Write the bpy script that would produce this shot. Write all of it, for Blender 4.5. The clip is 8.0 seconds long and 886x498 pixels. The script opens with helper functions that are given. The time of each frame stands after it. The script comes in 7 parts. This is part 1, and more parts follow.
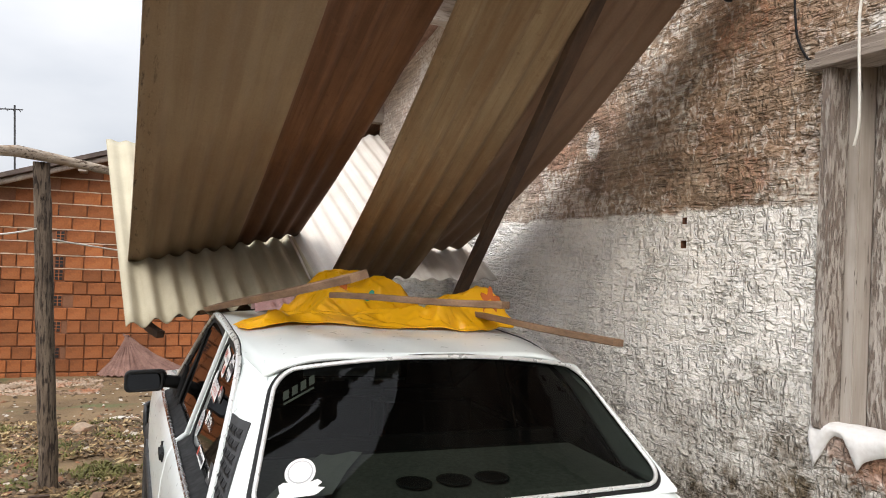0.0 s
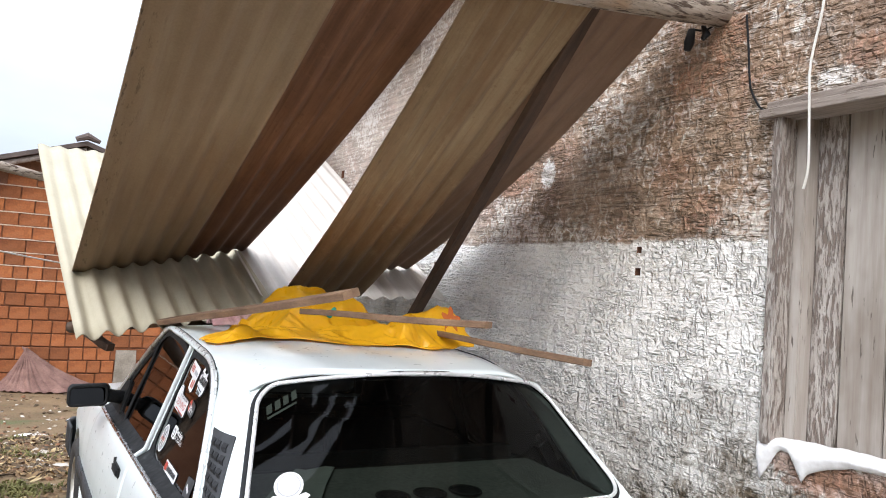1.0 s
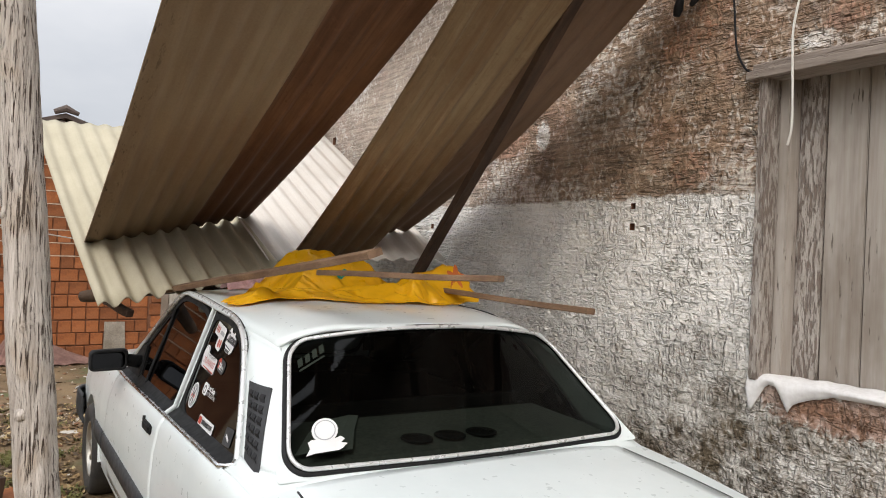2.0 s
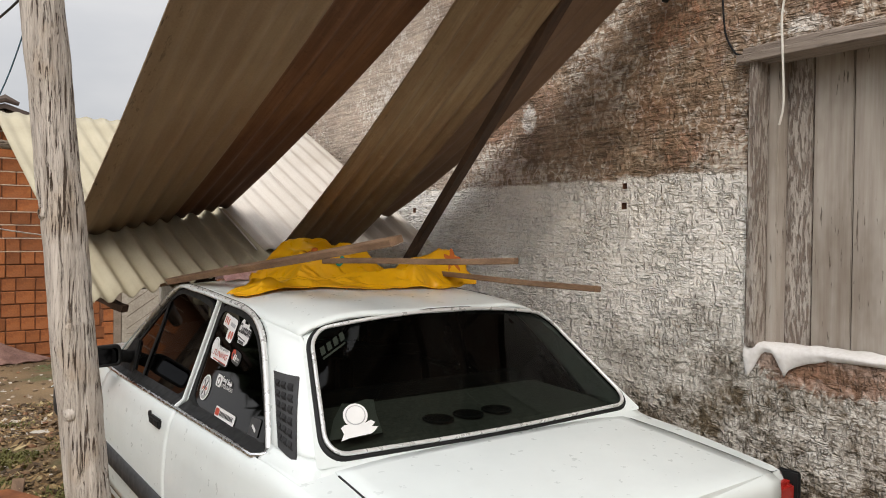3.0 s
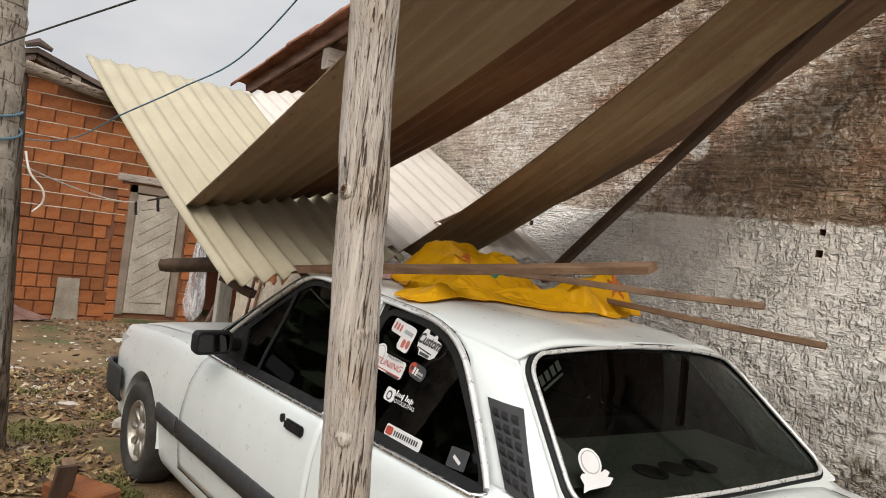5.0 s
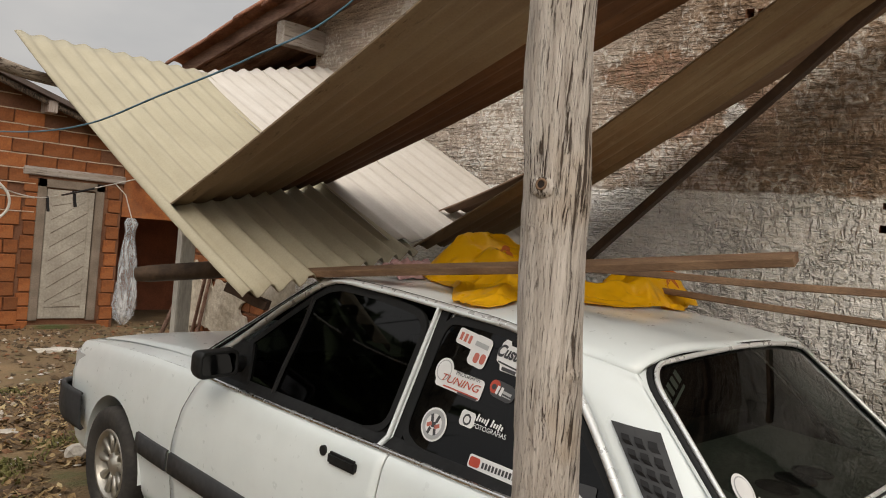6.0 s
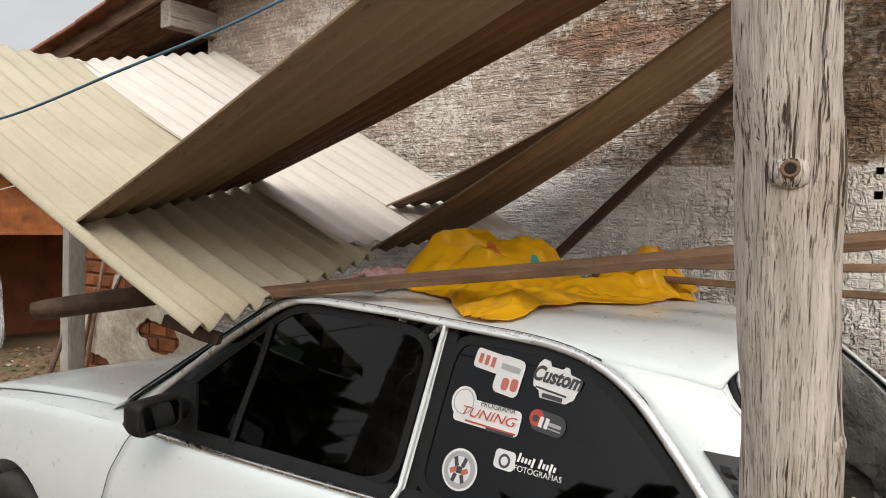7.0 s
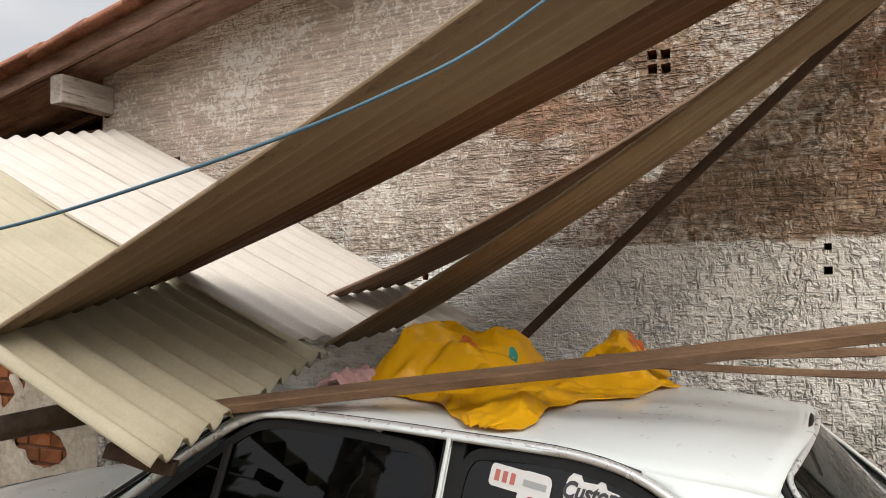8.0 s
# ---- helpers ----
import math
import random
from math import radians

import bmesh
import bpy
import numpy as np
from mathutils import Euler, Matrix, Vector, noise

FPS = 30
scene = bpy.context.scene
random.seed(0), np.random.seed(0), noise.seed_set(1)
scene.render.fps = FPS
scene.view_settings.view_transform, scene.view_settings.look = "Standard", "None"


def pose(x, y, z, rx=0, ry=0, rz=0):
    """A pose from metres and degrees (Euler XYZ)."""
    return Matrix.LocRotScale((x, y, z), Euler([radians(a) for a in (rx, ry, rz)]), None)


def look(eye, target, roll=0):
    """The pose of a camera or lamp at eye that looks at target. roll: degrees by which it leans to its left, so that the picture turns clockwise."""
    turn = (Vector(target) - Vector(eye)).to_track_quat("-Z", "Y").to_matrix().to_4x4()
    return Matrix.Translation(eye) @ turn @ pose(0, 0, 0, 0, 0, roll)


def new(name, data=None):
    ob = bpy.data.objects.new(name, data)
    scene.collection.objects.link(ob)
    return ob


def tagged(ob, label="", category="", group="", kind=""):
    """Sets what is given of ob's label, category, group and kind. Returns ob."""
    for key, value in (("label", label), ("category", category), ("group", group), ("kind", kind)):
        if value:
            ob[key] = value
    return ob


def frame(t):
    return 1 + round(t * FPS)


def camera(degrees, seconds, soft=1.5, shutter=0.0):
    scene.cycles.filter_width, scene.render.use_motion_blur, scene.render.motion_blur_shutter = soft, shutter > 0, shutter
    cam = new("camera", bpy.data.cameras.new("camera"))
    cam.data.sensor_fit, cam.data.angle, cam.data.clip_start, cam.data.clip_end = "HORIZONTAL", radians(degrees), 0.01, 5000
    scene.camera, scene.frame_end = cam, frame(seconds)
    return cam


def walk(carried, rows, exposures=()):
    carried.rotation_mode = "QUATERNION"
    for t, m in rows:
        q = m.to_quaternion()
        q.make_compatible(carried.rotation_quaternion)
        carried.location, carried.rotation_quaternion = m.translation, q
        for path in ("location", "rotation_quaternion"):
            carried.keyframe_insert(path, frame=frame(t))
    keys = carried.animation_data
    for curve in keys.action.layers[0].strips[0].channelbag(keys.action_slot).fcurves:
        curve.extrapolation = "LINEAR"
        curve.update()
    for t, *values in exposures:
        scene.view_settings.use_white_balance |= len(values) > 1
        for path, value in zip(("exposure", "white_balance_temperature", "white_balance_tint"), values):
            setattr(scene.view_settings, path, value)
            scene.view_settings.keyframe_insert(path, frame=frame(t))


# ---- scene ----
cam = camera(60.4, 8.0, 1.0)
PATH = [
    (0, (0.305, 0.672, 1.619), (1.061, 2.523, 1.653), 2.4),
    (0.3, (0.269, 0.685, 1.6), (1.099, 2.5, 1.722), 3.6),
    (0.5, (0.186, 0.675, 1.598), (1.124, 2.437, 1.725), 4.4),
    (1, (0.033, 0.688, 1.609), (1.008, 2.432, 1.707), 4.0),
    (1.5, (-0.046, 0.635, 1.603), (0.93, 2.377, 1.708), 3.3),
    (1.7, (-0.091, 0.592, 1.574), (0.909, 2.322, 1.641), 2.8),
    (2.8, (-0.375, 0.658, 1.612), (0.755, 2.307, 1.557), 1.2),
    (3, (-0.418, 0.682, 1.59), (0.744, 2.31, 1.551), 0.5),
    (3.5, (-0.515, 0.764, 1.573), (0.614, 2.414, 1.523), 2.9),
    (4, (-0.618, 0.945, 1.577), (0.423, 2.653, 1.58), 3.2),
    (4.2, (-0.672, 1.026, 1.56), (0.315, 2.766, 1.565), 3.3),
    (5.3, (-1.013, 1.62, 1.56), (0.271, 3.153, 1.536), 8.5),
    (5.5, (-1.061, 1.731, 1.559), (0.127, 3.339, 1.626), 3.1),
    (6, (-1.046, 2.089, 1.552), (0.357, 3.514, 1.506), 5.5),
    (6.5, (-1.047, 2.436, 1.57), (0.585, 3.59, 1.489), 4.4),
    (7, (-0.965, 2.642, 1.571), (0.648, 3.823, 1.511), 1.4),
    (7.5, (-0.893, 2.819, 1.612), (0.705, 4.022, 1.576), 2.1),
    (7.7, (-0.923, 2.892, 1.614), (0.718, 4.031, 1.714), 1.7),
    (8, (-0.965, 3.009, 1.642), (0.816, 3.912, 1.768), -0.7),
]
EXPOSURE = [
    (0, 0.03, 6500, 11), (0.4, 0.36, 5950, 11), (1, 0.33, 5950, 11), (1.5, 0.02, 6200, 11),
    (3, -0.39, 6720, 11), (3.5, -0.37, 6720, 11), (4, -0.34, 6750, 11), (5.5, -0.36, 6850, 11),
    (6, -0.74, 7100, 11), (6.5, -0.48, 6800, 11), (7, -0.36, 6750, 11), (8, -0.30, 6800, 11),
]
walk(cam, [(t, look(eye, target, roll)) for t, eye, target, roll in PATH], EXPOSURE)

# ---- light: bright overcast sky ----
world = bpy.data.worlds.new("overcast_sky")
scene.world = world
world.use_nodes = True
wn, wl = world.node_tree.nodes, world.node_tree.links
wn.clear()
w_out = wn.new("ShaderNodeOutputWorld")
w_bg = wn.new("ShaderNodeBackground")
w_sky = wn.new("ShaderNodeTexSky")
w_sky.sky_type = "NISHITA"
w_sky.sun_disc = False
w_sky.sun_elevation = radians(33)
w_sky.sun_rotation = radians(214)
w_sky.dust_density = 4.0
w_scale = wn.new("ShaderNodeMix")
w_scale.data_type = "RGBA"
w_scale.blend_type = "MULTIPLY"
w_scale.inputs[0].default_value = 1.0
w_scale.inputs[7].default_value = (0.09, 0.09, 0.09, 1)
w_geo = wn.new("ShaderNodeTexCoord")
w_map = wn.new("ShaderNodeMapping")
w_map.inputs["Scale"].default_value = (1.6, 1.6, 4.0)
w_noise = wn.new("ShaderNodeTexNoise")
w_noise.inputs["Scale"].default_value = 1.5
w_noise.inputs["Detail"].default_value = 5
w_ramp = wn.new("ShaderNodeValToRGB")
w_ramp.color_ramp.elements[0].position = 0.32
w_ramp.color_ramp.elements[0].color = (0.66, 0.70, 0.76, 1)
w_ramp.color_ramp.elements[1].position = 0.66
w_ramp.color_ramp.elements[1].color = (0.93, 0.945, 0.97, 1)
w_mix = wn.new("ShaderNodeMix")
w_mix.data_type = "RGBA"
w_mix.inputs[0].default_value = 0.88
wl.new(w_sky.outputs[0], w_scale.inputs[6])
wl.new(w_geo.outputs["Generated"], w_map.inputs["Vector"])
wl.new(w_map.outputs[0], w_noise.inputs["Vector"])
wl.new(w_noise.outputs["Fac"], w_ramp.inputs[0])
wl.new(w_scale.outputs[2], w_mix.inputs[6])
wl.new(w_ramp.outputs[0], w_mix.inputs[7])
wl.new(w_mix.outputs[2], w_bg.inputs["Color"])
# an overcast sky is brightest overhead
w_sep = wn.new("ShaderNodeSeparateXYZ")
wl.new(w_geo.outputs["Generated"], w_sep.inputs[0])
w_up = wn.new("ShaderNodeMath")
w_up.operation, w_up.use_clamp = "MAXIMUM", True
w_up.inputs[1].default_value = 0.0
wl.new(w_sep.outputs["Z"], w_up.inputs[0])
w_pow = wn.new("ShaderNodeMath")
w_pow.operation = "POWER"
w_pow.inputs[1].default_value = 2.4
wl.new(w_up.outputs[0], w_pow.inputs[0])
w_str = wn.new("ShaderNodeMath")
w_str.operation = "MULTIPLY_ADD"
w_str.inputs[1].default_value = 2.0
w_str.inputs[2].default_value = 1.08
wl.new(w_pow.outputs[0], w_str.inputs[0])
# and brighter all round the side where the veiled sun stands
w_dot = wn.new("ShaderNodeVectorMath")
w_dot.operation = "DOT_PRODUCT"
w_dot.inputs[1].default_value = Vector((-8, -6.0, 5.0)).normalized()
wl.new(w_geo.outputs["Generated"], w_dot.inputs[0])
w_pos = wn.new("ShaderNodeMath")
w_pos.operation, w_pos.use_clamp = "MAXIMUM", True
w_pos.inputs[1].default_value = 0.0
wl.new(w_dot.outputs["Value"], w_pos.inputs[0])
w_sq = wn.new("ShaderNodeMath")
w_sq.operation = "MULTIPLY"
wl.new(w_pos.outputs[0], w_sq.inputs[0])
wl.new(w_pos.outputs[0], w_sq.inputs[1])
w_sum = wn.new("ShaderNodeMath")
w_sum.operation = "MULTIPLY_ADD"
w_sum.inputs[1].default_value = 1.9
wl.new(w_sq.outputs[0], w_sum.inputs[0])
wl.new(w_str.outputs[0], w_sum.inputs[2])
wl.new(w_sum.outputs[0], w_bg.inputs["Strength"])
wl.new(w_bg.outputs[0], w_out.inputs[0])

sun_data = bpy.data.lights.new("sun", "SUN")
sun_data.energy = 1.45
sun_data.angle = radians(28)
sun_data.color = (1.0, 0.93, 0.84)
sun = new("sun", sun_data)
sun.matrix_world = look((-6.5, -6.0, 9.6), (0, 2, 0))

# ---- materials ----
def material(name, rough=0.8, metal=0.0):
    m = bpy.data.materials.new(name)
    m.use_nodes = True
    b = m.node_tree.nodes["Principled BSDF"]
    b.inputs["Roughness"].default_value = rough
    b.inputs["Metallic"].default_value = metal
    return m, m.node_tree.nodes, m.node_tree.links, b


def coords(n, l, scale=(1, 1, 1), kind="Object"):
    c = n.new("ShaderNodeTexCoord")
    mp = n.new("ShaderNodeMapping")
    mp.inputs["Scale"].default_value = scale
    l.new(c.outputs[kind], mp.inputs["Vector"])
    return mp.outputs[0]


def noise_tex(n, l, vec, scale, detail=4, rough=0.55, dist=0.0):
    t = n.new("ShaderNodeTexNoise")
    t.inputs["Scale"].default_value = scale
    t.inputs["Detail"].default_value = detail
    t.inputs["Roughness"].default_value = rough
    t.inputs["Distortion"].default_value = dist
    l.new(vec, t.inputs["Vector"])
    return t.outputs["Fac"]


def ramp(n, l, fac, stops):
    r = n.new("ShaderNodeValToRGB")
    el = r.color_ramp.elements
    while len(el) < len(stops):
        el.new(0.5)
    for e, (p, c) in zip(el, stops):
        e.position = p
        e.color = (c, c, c, 1) if isinstance(c, (int, float)) else (*c, 1)
    l.new(fac, r.inputs[0])
    return r.outputs[0]


def mix(n, l, fac, a, b, blend="MIX"):
    m = n.new("ShaderNodeMix")
    m.data_type = "RGBA"
    m.blend_type = blend
    for sock, v in ((m.inputs[0], fac), (m.inputs[6], a), (m.inputs[7], b)):
        if isinstance(v, (int, float)):
            sock.default_value = v
        elif isinstance(v, tuple):
            sock.default_value = (*v, 1)
        else:
            l.new(v, sock)
    return m.outputs[2]


def calc(n, l, op, a, b=0.0, clamp=False):
    m = n.new("ShaderNodeMath")
    m.operation = op
    m.use_clamp = clamp
    for sock, v in ((m.inputs[0], a), (m.inputs[1], b)):
        if isinstance(v, (int, float)):
            sock.default_value = v
        else:
            l.new(v, sock)
    return m.outputs[0]


def bump(n, l, b, height, strength=0.4, dist=0.01):
    k = n.new("ShaderNodeBump")
    k.inputs["Strength"].default_value = strength
    k.inputs["Distance"].default_value = dist
    l.new(height, k.inputs["Height"])
    l.new(k.outputs[0], b.inputs["Normal"])


def mottled(name, dark, light, scale=4.0, rough=0.8, fine=60.0, bump_s=0.3, bump_d=0.004, stretch=(1, 1, 1), metal=0.0, spread=(0.3, 0.7), stain=None, stain_scale=1.3, stain_cut=(0.5, 0.7), kind="Object", rand=0.0):
    """Two colours by a coarse noise, fine grain over it and an optional third stain colour."""
    m, n, l, b = material(name, rough, metal)
    v = coords(n, l, stretch, kind)
    c = ramp(n, l, noise_tex(n, l, v, scale, 5), [(spread[0], dark), (spread[1], light)])
    f = noise_tex(n, l, v, fine, 3)
    c = mix(n, l, 0.35, c, ramp(n, l, f, [(0.3, 0.25), (0.7, 0.75)]), "OVERLAY")
    if stain:
        s = ramp(n, l, noise_tex(n, l, v, stain_scale, 6, 0.65), [(stain_cut[0], 0.0), (stain_cut[1], 1.0)])
        c = mix(n, l, s, c, stain)
    if rand:
        o = n.new("ShaderNodeObjectInfo")
        k = calc(n, l, "MULTIPLY_ADD", o.outputs["Random"], rand)
        n[k.node.name].inputs[2].default_value = 1.0 - rand / 2
        h = n.new("ShaderNodeHueSaturation")
        l.new(k, h.inputs["Value"])
        l.new(c, h.inputs["Color"])
        c = h.outputs[0]
    l.new(c, b.inputs["Base Color"])
    if bump_s:
        bump(n, l, b, calc(n, l, "ADD", f, noise_tex(n, l, v, scale * 3, 4)), bump_s, bump_d)
    return m


def plain(name, colour, rough=0.5, metal=0.0, coat=0.0, dirt=0.86):
    """A factory-smooth surface with faint dirt in gloss and colour."""
    m, n, l, b = material(name, rough, metal)
    v = coords(n, l)
    t = noise_tex(n, l, v, 6.0, 5)
    d = tuple(x * dirt for x in colour)
    l.new(mix(n, l, ramp(n, l, t, [(0.35, 0.0), (0.75, 1.0)]), colour, d), b.inputs["Base Color"])
    l.new(ramp(n, l, noise_tex(n, l, v, 25.0, 3), [(0.3, max(rough - 0.08, 0.02)), (0.7, min(rough + 0.12, 1))]), b.inputs["Roughness"])
    b.inputs["Coat Weight"].default_value = coat
    b.inputs["Coat Roughness"].default_value = 0.08
    return m


M_ground = mottled("packed_earth", (0.105, 0.066, 0.030), (0.235, 0.155, 0.078), 1.1, 0.95, 45, 0.8, 0.02, stain=(0.09, 0.10, 0.035), stain_scale=0.9, stain_cut=(0.56, 0.66))
M_stone = mottled("rubble", (0.20, 0.13, 0.08), (0.45, 0.36, 0.27), 2.0, 0.95, 30, 0.5, 0.01, stain=(0.33, 0.13, 0.06), stain_scale=3.0)
M_chip = mottled("pale_chip", (0.42, 0.38, 0.32), (0.62, 0.58, 0.52), 5.0, 0.9)
M_grass = mottled("dry_grass", (0.075, 0.08, 0.018), (0.21, 0.19, 0.06), 3.0, 0.9, 40, 0.0)
def leaf_material():
    """Each dry leaf in its own brown."""
    m, n, l, b = material("fallen_leaf", 0.8)
    c = ramp(n, l, n.new("ShaderNodeNewGeometry").outputs["Random Per Island"], [(0.0, (0.055, 0.032, 0.014)), (0.45, (0.17, 0.10, 0.042)), (0.80, (0.32, 0.21, 0.092)), (1.0, (0.46, 0.36, 0.19))])
    c = mix(n, l, 0.4, c, ramp(n, l, noise_tex(n, l, coords(n, l), 60.0, 3), [(0.3, 0.25), (0.7, 0.75)]), "OVERLAY")
    l.new(c, b.inputs["Base Color"])
    return m


def rubble_material():
    """Earth-covered lumps: most as dark as the soil, some of brick, few pale."""
    m, n, l, b = material("brick_rubble", 0.95)
    c = ramp(n, l, n.new("ShaderNodeNewGeometry").outputs["Random Per Island"], [(0.0, (0.06, 0.042, 0.024)), (0.45, (0.13, 0.088, 0.05)), (0.70, (0.19, 0.125, 0.07)), (0.86, (0.22, 0.10, 0.05)), (0.94, (0.30, 0.24, 0.17)), (1.0, (0.50, 0.45, 0.38))])
    c = mix(n, l, 0.5, c, ramp(n, l, noise_tex(n, l, coords(n, l), 45.0, 4), [(0.3, 0.22), (0.7, 0.75)]), "OVERLAY")
    l.new(c, b.inputs["Base Color"])
    bump(n, l, b, noise_tex(n, l, coords(n, l), 70.0, 4), 0.6, 0.006)
    return m


M_leaf = leaf_material()
M_rubble = rubble_material()


def sheet_material(name, dark, light, stain, wash, streak=0.6, across=14, edge=0.0, end_shade=0.0):
    """Fibre cement: streaks along the sheet, lichen spots, faint grain. Generated y runs along the sheet."""
    m, n, l, b = material(name, 0.85)
    o = coords(n, l, (1, 1, 1))
    u = coords(n, l, (across, 0.8, 1), "UV")
    c = ramp(n, l, noise_tex(n, l, o, 2.2, 5, 0.6), [(0.3, dark), (0.7, light)])
    s = ramp(n, l, noise_tex(n, l, u, 1.0, 5, 0.7), [(0.42, 0.0), (0.72, 1.0)])
    c = mix(n, l, calc(n, l, "MULTIPLY", s, streak), c, stain)
    drip = coords(n, l, (across * 4, 1.5, 1), "UV")
    s = ramp(n, l, noise_tex(n, l, drip, 1.0, 4, 0.7), [(0.50, 0.0), (0.66, 1.0)])
    c = mix(n, l, calc(n, l, "MULTIPLY", s, streak * 0.6), c, stain)
    blot = ramp(n, l, noise_tex(n, l, o, 31.0, 3, 0.7), [(0.63, 0.0), (0.70, 1.0)])
    c = mix(n, l, calc(n, l, "MULTIPLY", blot, streak * 0.55), c, stain)
    spots = ramp(n, l, noise_tex(n, l, o, 14.0, 4, 0.7), [(0.58, 0.0), (0.7, 1.0)])
    c = mix(n, l, calc(n, l, "MULTIPLY", spots, wash), c, light)
    wide = coords(n, l, (2.6, 0.55, 1), "UV")
    s = ramp(n, l, noise_tex(n, l, wide, 1.6, 4, 0.6), [(0.46, 0.0), (0.66, 1.0)])
    c = mix(n, l, calc(n, l, "MULTIPLY", s, streak * 0.55), c, stain)
    if end_shade:
        # darker low end, paler upper end: the underside's shade painted in with the stain
        run = n.new("ShaderNodeSeparateXYZ")
        l.new(coords(n, l, (1, 1, 1), "UV"), run.inputs[0])
        at = calc(n, l, "ADD", run.outputs["Y"], calc(n, l, "MULTIPLY", calc(n, l, "SUBTRACT", noise_tex(n, l, coords(n, l, (9, 0.9, 1), "UV"), 1.0, 4, 0.6), 0.5), 2.4))
        c = mix(n, l, calc(n, l, "MULTIPLY", ramp(n, l, at, [(0.1, 1.0), (1.2, 0.0)]), end_shade), c, tuple(k * 0.72 for k in stain))
        c = mix(n, l, calc(n, l, "MULTIPLY", ramp(n, l, at, [(1.1, 0.0), (2.3, 1.0)]), 0.38), c, (0.36, 0.285, 0.215))
    if edge:
        # dirt smeared along one long edge
        sep = n.new("ShaderNodeSeparateXYZ")
        l.new(coords(n, l, (1, 1, 1), "UV"), sep.inputs[0])
        smear = ramp(n, l, noise_tex(n, l, coords(n, l, (26, 9, 1), "UV"), 1.0, 4, 0.7), [(0.56, 0.0), (0.64, 1.0)])
        smear = calc(n, l, "MULTIPLY", smear, ramp(n, l, sep.outputs["X"], [(0.03, 1.0), (0.16, 0.0)]))
        c = mix(n, l, calc(n, l, "MULTIPLY", smear, edge), c, (0.05, 0.034, 0.02))
    grit = noise_tex(n, l, o, 130, 2)
    c = mix(n, l, 0.12, c, ramp(n, l, grit, [(0.3, 0.3), (0.7, 0.7)]), "OVERLAY")
    l.new(c, b.inputs["Base Color"])
    bump(n, l, b, grit, 0.25, 0.002)
    return m


M_sheet_beige = sheet_material("fibre_cement_beige", (0.375, 0.335, 0.24), (0.475, 0.43, 0.315), (0.27, 0.225, 0.15), 0.15, 0.2)
M_sheet_white = sheet_material("fibre_cement_pale", (0.53, 0.485, 0.43), (0.63, 0.59, 0.54), (0.38, 0.32, 0.26), 0.15, 0.22)
M_sheet_brown = sheet_material("fibre_cement_stained", (0.15, 0.066, 0.033), (0.25, 0.128, 0.066), (0.09, 0.040, 0.020), 0.3, 0.85, 9, 0.0, 0.5)
M_sheet_tan = sheet_material("fibre_cement_tan", (0.22, 0.145, 0.075), (0.36, 0.265, 0.155), (0.185, 0.10, 0.045), 0.45, 0.75, 7, 0.5, 0.6)
M_sheet_umber = sheet_material("fibre_cement_umber", (0.215, 0.135, 0.085), (0.30, 0.20, 0.135), (0.165, 0.095, 0.058), 0.2, 0.5, 6, 0.0, 0.4)
M_sheet_grey = sheet_material("fibre_cement_grey", (0.262, 0.188, 0.115), (0.342, 0.262, 0.17), (0.235, 0.16, 0.098), 0.25, 0.6, 6, 0.85, 0.55)


def strokes(n, l, v, scale, seed, width=0.10, cut=(0.46, 0.54), curl=0.25, length=18.0):
    """Short ragged lines left by a trowel: thin ridges of a stretched noise, broken up by a mask."""
    mp = n.new("ShaderNodeMapping")
    mp.inputs["Scale"].default_value = scale
    mp.inputs["Location"].default_value = (seed, seed * 1.7, seed * 0.6)
    l.new(v, mp.inputs["Vector"])
    t = noise_tex(n, l, mp.outputs[0], 1.0, 2, 0.5, curl)
    r = calc(n, l, "ABSOLUTE", calc(n, l, "SUBTRACT", t, 0.5))
    line = ramp(n, l, r, [(0.0, 1.0), (width, 0.0)])
    mask = ramp(n, l, noise_tex(n, l, v, length + seed, 2, 0.5), [(cut[0], 0.0), (cut[1], 1.0)])
    return calc(n, l, "MULTIPLY", line, mask)


